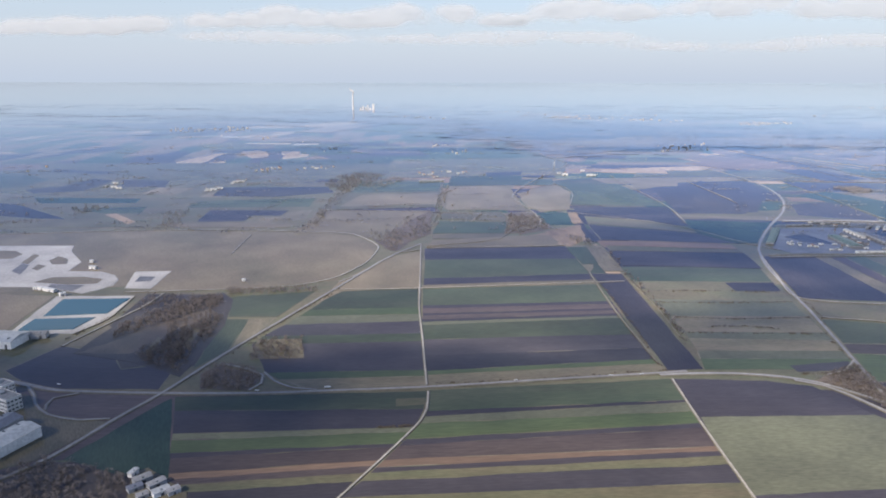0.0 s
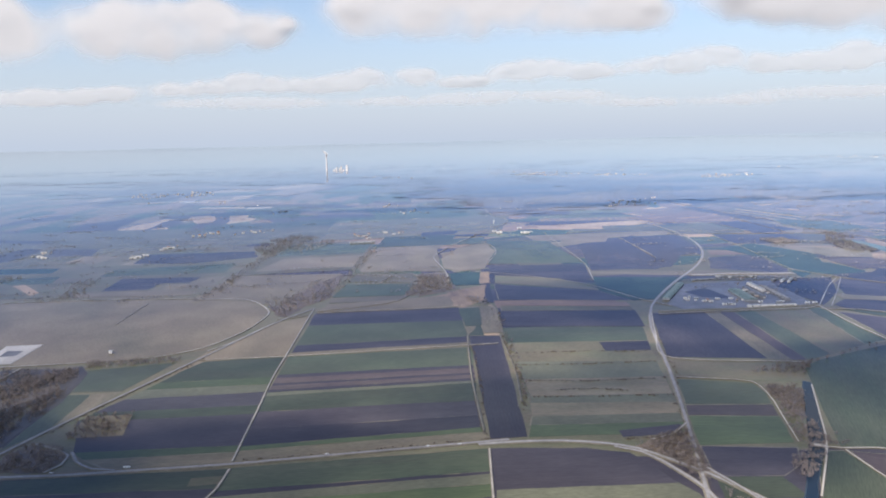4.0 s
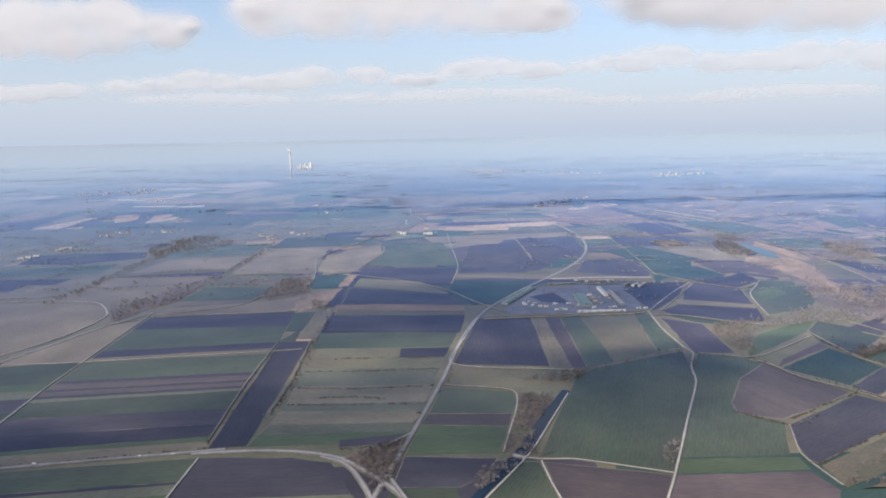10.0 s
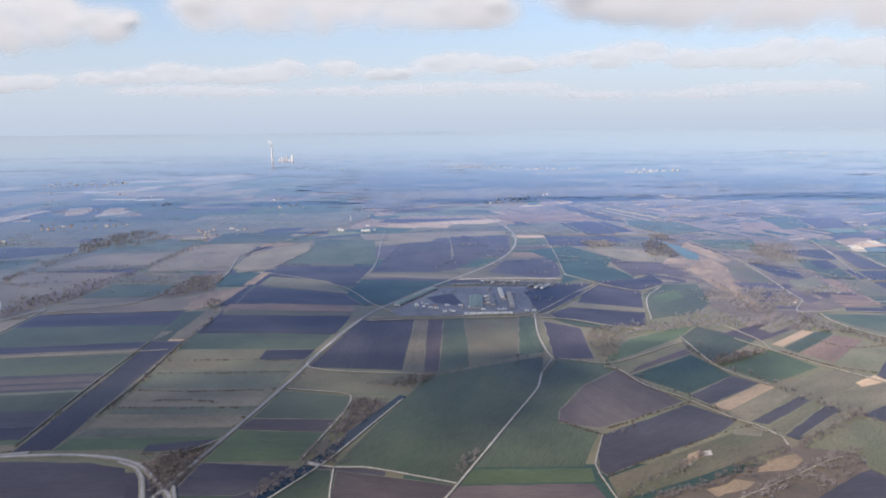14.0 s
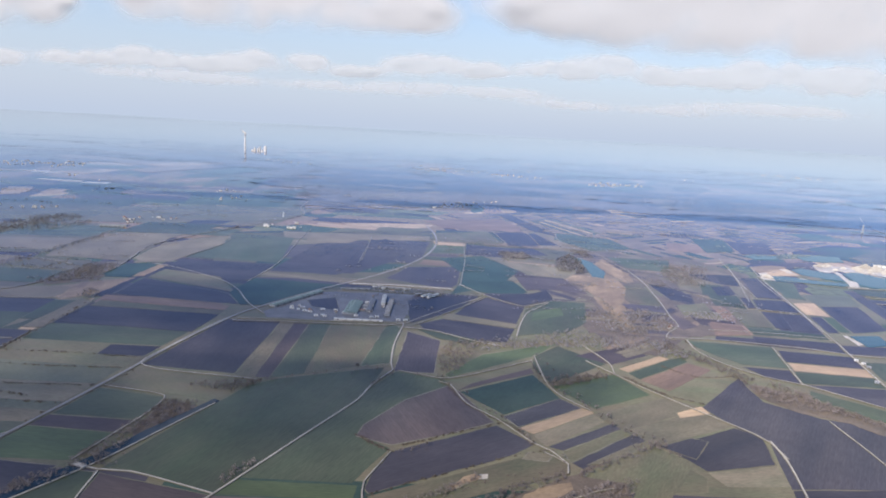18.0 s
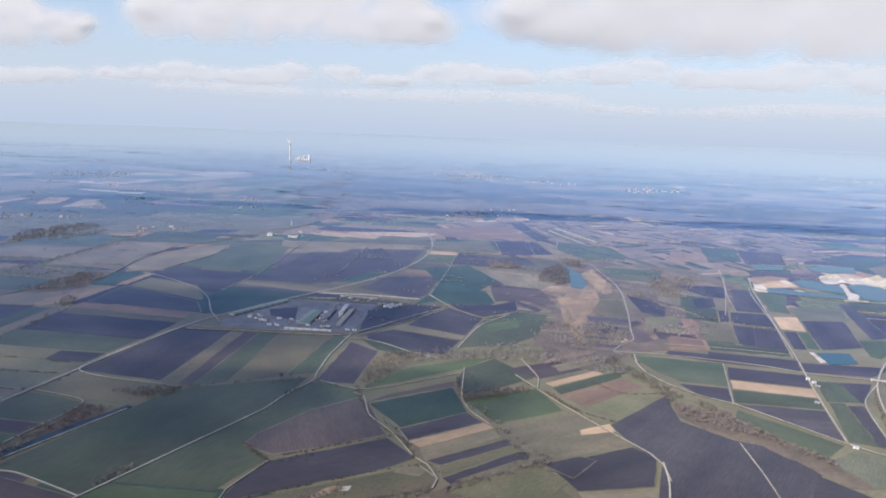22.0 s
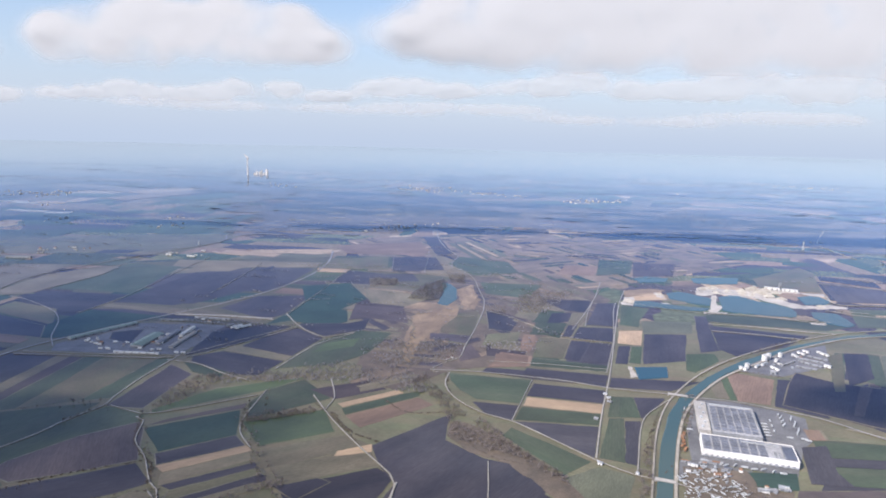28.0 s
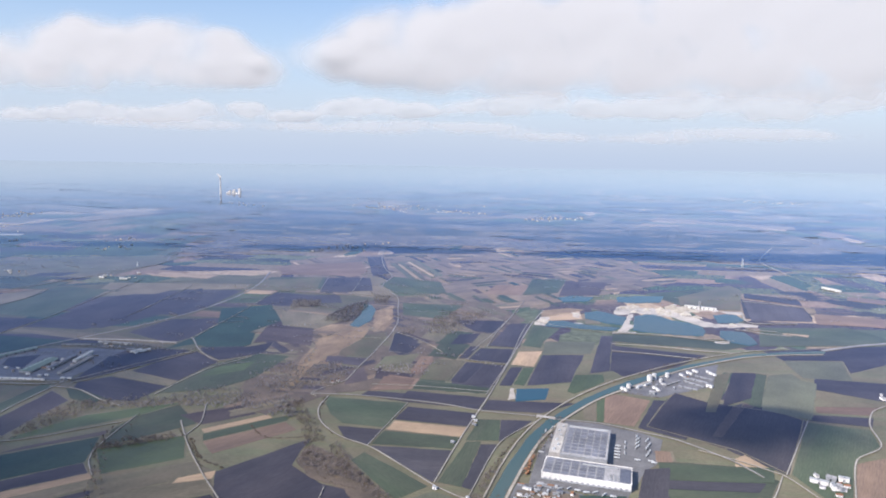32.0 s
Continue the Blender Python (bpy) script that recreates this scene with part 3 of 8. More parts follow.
def hedgerows(count, x0, x1, y0, y1, seed):
    """Rows of bare bushes and field trees along the borders of distant parcels."""
    rng = random.Random(seed)
    shapes = [crown_points(rng, 14, 1.5, 1.2, 1.6, 0.75) for _ in range(5)]
    verts, faces = [], []
    for _ in range(count):
        p = Vector((rng.uniform(x0, x1), rng.uniform(y0, y1)))
        a = radians(rng.choice((8, 8, 12, -18, 66, 74) if y0 < 700 and x0 < 0 else (8, 12, 4, -18, -30)) + rng.uniform(-5, 5))
        step, n = Vector((math.cos(a), math.sin(a))) * rng.uniform(1.6, 3.4), rng.choice((1, 2, 3, 8, 14, 26))
        for i in range(n):
            if rng.random() < 0.25:
                continue
            q0 = p + step * i + Vector((rng.gauss(0, 0.7), rng.gauss(0, 0.7)))
            v, f = rng.choice(shapes)
            s, c0, k = rng.uniform(0.3, 0.8), rng.uniform(0, 6.28), len(verts)
            ca, sa = math.cos(c0) * s, math.sin(c0) * s
            verts += [(q0.x + q.x * ca - q.y * sa, q0.y + q.x * sa + q.y * ca, 0.15 + q.z * s) for q in v]
            faces += [tuple(j + k for j in q) for q in f]
    me = bpy.data.meshes.new("hedgerows")
    me.from_pydata(verts, [], faces)
    me.materials.append(TWIG_HAZED)
    return tagged(new("hedgerows", me), "bare hedgerows and lone trees between distant fields", "hedge", kind="stuff")


# ---- buildings ----
def house(x, y, w, d, h, turn, roof=ROOF_RED, walls=WHITE_WALL, words="white rendered farmhouse with a red tiled gable roof", name="house"):
    ob = empty(name, x, y, 0.3, turn)
    part("wall", one_box(0, 0, 0, w, d, h), walls, ob)
    bm = bmesh.new()
    e = 0.25
    ridge = d * 0.36
    v = [bm.verts.new(c) for c in ((-w / 2 - e, -d / 2 - e, h), (w / 2 + e, -d / 2 - e, h), (w / 2 + e, d / 2 + e, h), (-w / 2 - e, d / 2 + e, h),
                                   (-w / 2 - e, 0, h + ridge), (w / 2 + e, 0, h + ridge))]
    for f in ((0, 1, 5, 4), (2, 3, 4, 5), (0, 4, 3), (1, 2, 5), (3, 2, 1, 0)):
        bm.faces.new([v[i] for i in f])
    part("roof", bm, roof, ob)
    for k in (-0.28, 0.05, 0.3):
        part("window", one_box(w * k, -d / 2 - 0.02, h * 0.35, w * 0.09, 0.06, h * 0.3), GLASS, ob)
    return tagged(ob, words, "house")


def hamlet(count, *numbers):
    a, b = pairs(numbers)
    rng = random.Random(len(bpy.data.objects))
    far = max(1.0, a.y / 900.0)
    for i in range(count):
        p = a + (b - a) * ((i + rng.random()) / count)
        s = rng.uniform(0.3, 0.75) * min(far, 1.2)
        barn = rng.random() < 0.35
        # far houses take pale roofs, their haze put into the colour
        house(p.x, p.y + rng.gauss(0, 11 * far), (8.0 if barn else 5.0) * s, 3.4 * s, (1.7 if barn else 2.0) * s, rng.uniform(-25, 25) + rng.choice((0, 0, 90)),
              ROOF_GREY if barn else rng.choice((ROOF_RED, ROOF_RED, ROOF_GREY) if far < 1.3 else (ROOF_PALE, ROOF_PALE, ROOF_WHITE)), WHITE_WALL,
              "long white barn with a grey roof in a hamlet" if barn else "small white house with a pitched roof in a hamlet", "barn" if barn else "house")


# ---- land ----
def land_material(name="far_parcels", sizes=(150, 40, 6, 40, 130, -18), warm=False):
    """Unfarmed and far land: a patchwork of narrow parcels in the colours of the near fields."""
    m = bpy.data.materials.new(name)
    m.use_nodes = True
    nt = m.node_tree
    n, l = nt.nodes, nt.links
    n.clear()
    out = n.new("ShaderNodeOutputMaterial")
    coord = n.new("ShaderNodeTexCoord")

    def cells(sx, sy, turn):
        mp = n.new("ShaderNodeMapping")
        mp.inputs["Rotation"].default_value = (0, 0, radians(turn))
        mp.inputs["Scale"].default_value = (1 / sx, 1 / sy, 0)
        l.new(coord.outputs["Object"], mp.inputs["Vector"])
        v = n.new("ShaderNodeTexVoronoi")
        v.distance, v.voronoi_dimensions = "CHEBYCHEV", "2D"
        v.inputs["Scale"].default_value, v.inputs["Randomness"].default_value = 1.0, 0.75
        l.new(mp.outputs[0], v.inputs["Vector"])
        sep = n.new("ShaderNodeSeparateColor")
        l.new(v.outputs["Color"], sep.inputs[0])
        return sep.outputs[0]

    def palette(value):
        r = n.new("ShaderNodeValToRGB")
        r.color_ramp.interpolation = "CONSTANT"
        tones = ((0.0, (0.066, 0.055, 0.060)), (0.12, (0.062, 0.084, 0.050)), (0.30, (0.185, 0.145, 0.100)), (0.44, (0.100, 0.108, 0.064)),
                 (0.58, (0.082, 0.066, 0.064)), (0.68, (0.135, 0.140, 0.082)), (0.80, (0.215, 0.155, 0.112)), (0.93, (0.34, 0.26, 0.18)))
        if warm:
            tones = ((0.0, (0.125, 0.096, 0.080)), (0.18, (0.250, 0.190, 0.135)), (0.36, (0.095, 0.080, 0.070)), (0.5, (0.190, 0.148, 0.110)),
                     (0.62, (0.100, 0.108, 0.066)), (0.72, (0.290, 0.225, 0.165)), (0.84, (0.075, 0.062, 0.060)), (0.93, (0.185, 0.150, 0.110)))
        for i, (p, c) in enumerate(tones):
            e = r.color_ramp.elements[i] if i < 2 else r.color_ramp.elements.new(p)
            e.position, e.color = p, (*c, 1)
        l.new(value, r.inputs[0])
        return r.outputs[0]

    one, two = palette(cells(*sizes[:3])), palette(cells(*sizes[3:]))
    where = n.new("ShaderNodeTexNoise")
    where.inputs["Scale"].default_value, where.inputs["Detail"].default_value = 0.0022, 2.0
    l.new(coord.outputs["Object"], where.inputs["Vector"])
    step = n.new("ShaderNodeMapRange")
    step.inputs["From Min"].default_value, step.inputs["From Max"].default_value = 0.49, 0.51
    l.new(where.outputs[0], step.inputs["Value"])
    mix = n.new("ShaderNodeMix")
    mix.data_type = "RGBA"
    l.new(step.outputs[0], mix.inputs["Factor"])
    l.new(one, mix.inputs["A"])
    l.new(two, mix.inputs["B"])
    # broad woods and heath
    woods = n.new("ShaderNodeTexNoise")
    woods.inputs["Scale"].default_value, woods.inputs["Detail"].default_value = 0.0045, 7.0
    woods.inputs["Roughness"].default_value = 0.62
    stretch = n.new("ShaderNodeMapping")
    stretch.inputs["Scale"].default_value = (0.55, 1.0, 1.0)
    l.new(coord.outputs["Object"], stretch.inputs["Vector"])
    l.new(stretch.outputs[0], woods.inputs["Vector"])
    dark = n.new("ShaderNodeMapRange")
    dark.inputs["From Min"].default_value, dark.inputs["From Max"].default_value = 0.60, 0.64
    l.new(woods.outputs[0], dark.inputs["Value"])
    mix2 = n.new("ShaderNodeMix")
    mix2.data_type = "RGBA"
    l.new(dark.outputs[0], mix2.inputs["Factor"])
    l.new(mix.outputs["Result"], mix2.inputs["A"])
    mix2.inputs["B"].default_value = (0.048, 0.044, 0.038, 1)
    grain = n.new("ShaderNodeTexNoise")
    grain.inputs["Scale"].default_value, grain.inputs["Detail"].default_value = 0.12, 6.0
    l.new(coord.outputs["Object"], grain.inputs["Vector"])
    lift = n.new("ShaderNodeMapRange")
    lift.inputs["From Min"].default_value, lift.inputs["From Max"].default_value = 0.3, 0.7
    lift.inputs["To Min"].default_value, lift.inputs["To Max"].default_value = 0.7, 1.3
    l.new(grain.outputs[0], lift.inputs["Value"])
    hsv = n.new("ShaderNodeHueSaturation")
    l.new(mix2.outputs["Result"], hsv.inputs["Color"])
    l.new(lift.outputs[0], hsv.inputs["Value"])
    bsdf = n.new("ShaderNodeBsdfDiffuse")
    bsdf.inputs["Roughness"].default_value = 1.0
    l.new(hsv.outputs[0], bsdf.inputs["Color"])
    l.new(haze_mix(nt, bsdf.outputs[0]), out.inputs["Surface"])
    return m


LAND = land_material()


def make_ground():
    """One sheet from behind the camera to the horizon; its far end is raised to fit the view."""
    xs = np.linspace(-6500, 7500, 71)
    ys = np.concatenate([np.linspace(-2500, 3400, 26), np.linspace(3500, 6200, 46)])
    verts, faces = [], []
    for y in ys:
        for x in xs:
            rise = max(0.0, min(1.0, (y - 3480) / 1520.0))
            z = 84.0 * rise**1.15 + rise * 5.0 * noise.noise(Vector((x / 900.0, y / 500.0, 3.0)))
            verts.append((x, y, z))
    w = len(xs)
    for j in range(len(ys) - 1):
        for i in range(w - 1):
            k = j * w + i
            faces.append((k, k + 1, k + w + 1, k + w))
    me = bpy.data.meshes.new("ground")
    me.from_pydata(verts, [], faces)
    me.materials.append(LAND)
    me.polygons.foreach_set("use_smooth", [True] * len(faces))
    return tagged(new("ground", me), "wide flat farmland in narrow parcels, raised at its far end", "ground", kind="structure")


make_ground()

# rough grass lies under all parcels of the plain
field("h", -620, 290, 1350, 290, 1350, 740, -620, 740)

# the farmland goes on below the path
near_rng = random.Random(33)
row = -450.0
while row < 300.0:
    deep, col = near_rng.uniform(38, 75), -480.0 + near_rng.uniform(0, 60)
    while col < 1250.0:
        wide, lean = near_rng.uniform(90, 230), near_rng.uniform(-6, 6)
        field(near_rng.choice("pugghlobtmuGr"), col + 1, row + lean, col + wide - 1, row - lean, col + wide - 1 + lean, row + deep - 1.5 - lean, col + 1 + lean, row + deep - 1.5 + lean)
        col += wide
    row += deep
field("o", 68.0, 661.2, 69, 738, 103, 751, 108.7, 648.5)
field("p", -14.9, 581.9, 111.9, 589.8, 113.7, 547.4, -14.2, 544.1)
field("g", -14.2, 544.1, 113.7, 547.4, 115.8, 502.5, -14.1, 490.8)
field("p", -14.1, 490.8, 115.8, 502.5, 114.6, 487.5, -13.8, 473.8)
field("o", -13.8, 473.8, 114.6, 487.5, 118.8, 476.1, -14.5, 465.7)
field("g", -14.5, 465.7, 118.8, 476.1, 115.9, 437.5, -13.7, 428.6)
field("p", -13.7, 428.6, 115.9, 437.5, 115.9, 431.6, -13.6, 423.0)
field("b", -13.6, 423.0, 115.9, 431.6, 115.9, 422.5, -13.4, 413.1)
field("p", -13.4, 413.1, 115.9, 422.5, 115.8, 419.2, -13.3, 408.9)
field("b", -13.3, 408.9, 115.8, 419.2, 115.6, 412.7, -13.5, 401.7)
field("p", -13.5, 401.7, 115.6, 412.7, 115.2, 408.4, -13.4, 397.6)
field("l", -13.4, 397.6, 115.2, 408.4, 115.5, 404.3, -13.3, 391.7)
field("g", -13.3, 391.7, 115.5, 404.3, 114.1, 376.2, -11.8, 368.7)
field("u", -11.8, 368.7, 114.1, 376.2, 114.7, 355.5, -10.4, 344.9)
field("p", -10.4, 344.9, 114.7, 355.5, 115.6, 339.8, -9.2, 325.1)
field("G", -9.2, 325.1, 115.6, 339.8, 115.3, 333.8, -8.8, 320.3)
field("o", -8.8, 320.3, 115.3, 333.8, 116.4, 325.2, -8.4, 309.1)
field("g", -74.6, 461.9, -17.7, 465.7, -16.6, 425.2, -88.1, 419.9)
field("G", -88.1, 419.9, -16.6, 425.2, -15.9, 412.1, -92.5, 408.2)
field("l", -92.5, 408.2, -15.9, 412.1, -14.9, 399.7, -98.2, 393.0)
field("p", -98.2, 393.0, -14.9, 399.7, -13.3, 378.5, -107.4, 373.5)
field("g", -107.4, 373.5, -13.3, 378.5, -12.7, 366.1, -110.9, 361.5)
field("p", -110.9, 361.5, -12.7, 366.1, -10.7, 326.5, -93.4, 323.4)
field("G", -93.4, 323.4, -10.7, 326.5, -10.2, 319.0, -84.2, 315.3)
field("o", -84.2, 315.3, -10.2, 319.0, -9.8, 309.2, -68.0, 305.0)
field("g", -130.3, 296.3, -8.6, 301.7, -10.2, 283.8, -125.3, 282.2)
field("p", -125.3, 282.2, -10.2, 283.8, -13.6, 266.7, -118.4, 261.9)
field("l", -118.4, 261.9, -13.6, 266.7, -15.2, 262.8, -116.8, 256.3)
field("G", -116.8, 256.3, -15.2, 262.8, -19.8, 253.1, -113.8, 246.2)
field("p", -113.8, 246.2, -19.8, 253.1, -21.3, 250.4, -112.6, 242.4)
field("b", -112.6, 242.4, -21.3, 250.4, -27.1, 240.6, -109.7, 231.2)
field("r", -109.7, 231.2, -27.1, 240.6, -29.5, 236.6, -108.7, 227.0)
field("b", -108.7, 227.0, -29.5, 236.6, -32.3, 231.5, -105.3, 223.7)
field("h", -105.3, 223.7, -32.3, 231.5, -36.1, 225.9, -97.3, 219.4)
field("p", -97.3, 219.4, -36.1, 225.9, -42.5, 211.2, -89.9, 209.9)
field("g", -7.7, 302.3, 116.0, 315.0, 115.1, 292.1, -8.3, 281.6)
field("p", -8.3, 281.6, 115.1, 292.1, 115.3, 289.8, -9.2, 276.3)
field("l", -9.2, 276.3, 115.3, 289.8, 115.0, 280.9, -11.2, 270.1)
field("G", -11.2, 270.1, 115.0, 280.9, 113.5, 270.0, -17.4, 256.7)
field("p", -17.4, 256.7, 113.5, 270.0, 113.8, 266.0, -20.2, 251.3)
field("b", -20.2, 251.3, 113.8, 266.0, 112.9, 250.6, -25.3, 240.6)
field("r", -25.3, 240.6, 112.9, 250.6, 112.7, 246.6, -28.3, 235.4)
field("u", -28.3, 235.4, 112.7, 246.6, 112.7, 243.2, -30.1, 231.5)
field("h", -30.1, 231.5, 112.7, 243.2, 112.9, 237.0, -32.9, 226.2)
field("p", -32.9, 226.2, 112.9, 237.0, 112.3, 224.3, -40.0, 215.6)
field("h", -40.0, 215.6, 112.3, 224.3, 113.2, 208.7, -44.5, 204.8)
field("h", -23.1, 293.4, -10.6, 294.5, -10.5, 288.2, -22.7, 286.6)
field("l", 116.2, 275.2, 151.1, 277.1, 195.8, 279.0, 202.6, 267.3, 204.3, 248.7, 202.0, 229.3, 196.5, 211.8, 112.3, 213.7)
field("p", 112.9, 216.1, 172.4, 220.7, 163.1, 206.8, 111.7, 205.5)
field("p", 116.7, 503.2, 140.1, 501.7, 136.9, 326.9, 117.7, 325.2)
field("g", 111.6, 580.0, 126.7, 578.8, 128.4, 503.9, 116.9, 504.6)
field("s", 126.0, 588.3, 142.3, 596.7, 140.3, 503.1, 128.8, 503.8)
field("g", 162, 974, 251, 1016, 266, 781, 156, 785)
field("p", 144, 758, 266, 768, 256.4, 674.5, 142.2, 681.8)
field("g", 142.2, 681.8, 256.4, 674.5, 253.6, 657.5, 142.8, 657.2)
field("p", 142.8, 657.2, 253.6, 657.5, 255.6, 608.1, 145.1, 610.6)
field("r", 145.1, 610.6, 255.6, 608.1, 257.7, 582.1, 146.6, 584.8)
field("p", 146.6, 584.8, 257.7, 582.1, 255.6, 522.0, 144.7, 522.0)
field("g", 144.7, 522.0, 255.6, 522.0, 247.8, 480.8, 143.6, 483.6)
field("h", 143.6, 483.6, 247.8, 480.8, 239.7, 435.3, 143.9, 441.1)
field("l", 143.9, 441.1, 239.7, 435.3, 234.9, 406.7, 146.3, 407.9)
field("o", 146.3, 407.9, 234.9, 406.7, 229.7, 378.0, 146.6, 379.9)
field("l", 146.6, 379.9, 229.7, 378.0, 227.8, 365.8, 144.7, 370.1)
field("o", 144.7, 370.1, 227.8, 365.8, 224.5, 350.6, 143.1, 351.1)
field("l", 143.1, 351.1, 224.5, 350.6, 222.5, 339.3, 140.9, 340.6)
field("G", 140.9, 340.6, 222.5, 339.3, 217.6, 326.8, 137.7, 326.2)
field("p", 211.2, 479.2, 247.7, 479.5, 243.2, 458.3, 211.1, 459.1)
field("p", 185.0, 331.0, 220.3, 336.6, 216.1, 325.6, 185.5, 323.2)
field("p", 115.3, 314.9, 163.7, 312.7, 183.8, 306.5, 192.5, 288.8, 196.6, 276.7, 114.6, 275.5)
field("p", 274.1, 553.5, 319.3, 555.4, 314.3, 434.1, 249.1, 442.6)
field("o", 320.3, 555.4, 330.0, 551.2, 328.6, 430.0, 315.2, 433.0)
field("b", 331.0, 551.1, 343.2, 550.2, 338.7, 429.4, 329.4, 429.9)
field("g", 344.2, 550.1, 361.5, 555.9, 360.2, 439.2, 339.5, 429.3)
field("h", 362.5, 555.8, 408.2, 557.7, 395.9, 458.4, 360.9, 439.2)
field("g", 409.2, 557.7, 422.5, 556.7, 416.5, 465.9, 396.7, 458.4)
field("h", 248.9, 440.4, 333.6, 423.2, 316.4, 389.9, 242.0, 405.3)
field("g", 240.9, 400.6, 283.6, 390.8, 284.1, 375.0, 279.6, 359.9, 232.2, 362.4)
field("b", 231.7, 360.8, 279.4, 358.3, 275.4, 343.7, 228.1, 347.5)
field("G", 227.7, 346.1, 275.2, 342.2, 267.5, 312.0, 220.6, 311.8)
field("p", 220.3, 310.6, 265.4, 306.2, 258.4, 290.0, 245.8, 280.4, 215.7, 281.7)
field("g", 215.6, 280.7, 244.5, 279.5, 247.2, 261.8, 211.8, 263.3)
field("g", 328.9, 414.1, 345.1, 427.9, 413.7, 457.3, 407.8, 425.2, 400.2, 398.2, 373.3, 343.0, 347.6, 289.1, 302.2, 302.7, 287.0, 305.8, 294.7, 326.3)
field("b", 288.6, 301.1, 345.3, 285.6, 331.1, 256.2, 290.0, 257.9)
field("g", 274.1, 302.3, 285.5, 301.8, 288.9, 281.0, 289.1, 257.9, 251.2, 259.5)
field("g", 422.6, 451.8, 455.4, 442.6, 459.8, 422.1, 406.6, 354.0, 425.4, 338.2, 409.2, 301.2, 355.2, 302.0)
field("G", 354.5, 300.3, 412.2, 299.3, 411.3, 287.3, 347.6, 286.5)
field("b", 347.1, 285.5, 410.0, 285.3, 414.1, 268.3, 402.3, 251.1, 332.1, 254.0)
field("b", 458.5, 428.4, 465.9, 419.1, 484.4, 375.9, 461.5, 360.8, 426.3, 342.4, 405.9, 350.7, 409.1, 365.7, 431.3, 402.8)
field("u", 427.2, 542.0, 454.2, 522.4, 449.1, 450.9, 421.4, 451.7)
field("G", 486.9, 494.4, 551.2, 528.8, 525.6, 495.3, 459.7, 443.9, 456.5, 448.9)
field("g", 526.4, 495.2, 549.4, 522.6, 579.6, 485.7, 530.8, 441.7, 521.5, 468.5)
field("b", 466.2, 423.3, 475.5, 435.3, 519.9, 468.7, 521.0, 459.7)
field("t", 466.6, 419.1, 519.4, 456.1, 531.7, 416.3, 492.2, 387.4)
field("p", 491.7, 384.7, 531.6, 415.3, 542.6, 402.0, 499.0, 371.1)
field("s", 499.2, 369.4, 543.6, 401.9, 549.7, 395.5, 506.9, 362.9)
field("o", 506.7, 361.4, 549.5, 394.5, 553.0, 383.1, 511.5, 347.8)
field("p", 513.0, 347.7, 556.8, 380.9, 561.8, 375.2, 520.4, 344.1)
field("h", 520.2, 342.6, 561.6, 374.3, 566.1, 368.8, 522.1, 331.2)
field("p", 522.6, 330.4, 565.4, 367.2, 573.3, 362.3, 527.1, 324.7)
field("G", 528.9, 436.2, 580.5, 464.1, 595.4, 428.8, 551.6, 402.0)
field("b", 559.0, 501.3, 601.3, 527.0, 619.5, 510.2, 583.6, 485.2)
field("s", 587.3, 476.5, 627.8, 509.1, 633.9, 503.7, 592.4, 470.5)
field("g", 592.1, 467.9, 633.9, 502.2, 647.4, 509.7, 646.5, 499.1, 596.9, 457.1)
field("r", 597.3, 455.7, 645.9, 496.1, 659.2, 482.8, 611.5, 437.2)
field("p", 426.1, 334.1, 485.8, 371.5, 505.6, 349.8, 491.7, 336.6, 418.4, 292.6, 415.9, 297.1, 418.3, 311.2)
field("o", 547.8, 393.7, 603.2, 424.1, 624.5, 411.2, 562.2, 371.5)
field("o", 565.4, 374.0, 623.7, 406.9, 632.6, 384.6, 574.2, 354.0)
field("s", 603.7, 400.8, 623.9, 412.9, 625.6, 402.1, 603.2, 393.5)
field("p", 580.2, 352.5, 632.4, 382.3, 643.7, 370.2, 635.4, 337.8, 593.9, 327.5)
field("o", 593.6, 326.3, 635.2, 336.6, 632.3, 315.1, 598.3, 312.6)
field("p", 624.1, 411.2, 674.1, 468.7, 671.5, 447.6, 671.6, 424.8, 697.5, 401.6, 748.0, 386.1, 702.7, 317.7, 631.6, 312.5, 645.7, 364.2, 633.7, 383.9)
field("h", 517.3, 311.8, 573.6, 348.1, 590.8, 320.0, 584.9, 306.5, 516.0, 301.5)
field("g", 667.4, 552.6, 736.2, 545.3, 724.4, 493.2, 690.6, 499.0, 678.1, 515.0, 668.6, 537.8)
field("p", 688.1, 493.1, 722.9, 489.7, 716.8, 460.2, 699.4, 469.0)
field("p", 738.0, 537.7, 794.8, 528.7, 789.3, 501.2, 730.4, 509.8)
field("s", 730.8, 507.5, 788.5, 498.9, 784.1, 482.4, 726.8, 490.2)
field("g", 725.8, 487.9, 783.3, 480.3, 779.0, 461.0, 719.4, 463.5)
field("p", 719.2, 460.5, 778.6, 458.1, 768.1, 410.3, 745.2, 433.5)
field("g", 716.5, 449.8, 765.5, 404.7, 746.8, 386.0, 710.2, 436.4)
field("l", 747.1, 382.6, 769.1, 398.4, 789.4, 389.4, 777.8, 355.1, 753.0, 352.5)
field("g", 788.4, 473.8, 799.3, 475.1, 786.8, 405.6, 771.0, 410.6)
field("g", 797.3, 517.0, 814.4, 516.9, 812.0, 477.7, 787.9, 475.7)
field("p", 799.1, 470.2, 810.7, 471.6, 794.1, 402.0, 787.1, 405.6)
field("p", 815.3, 517.0, 840.1, 517.8, 813.5, 476.8, 812.4, 477.7)
field("p", 699.2, 571.0, 802.8, 562.1, 796.8, 537.7, 736.4, 548.0, 694.3, 560.3)
field("p", 805.2, 559.7, 879.6, 558.7, 848.4, 534.3, 799.3, 536.7)
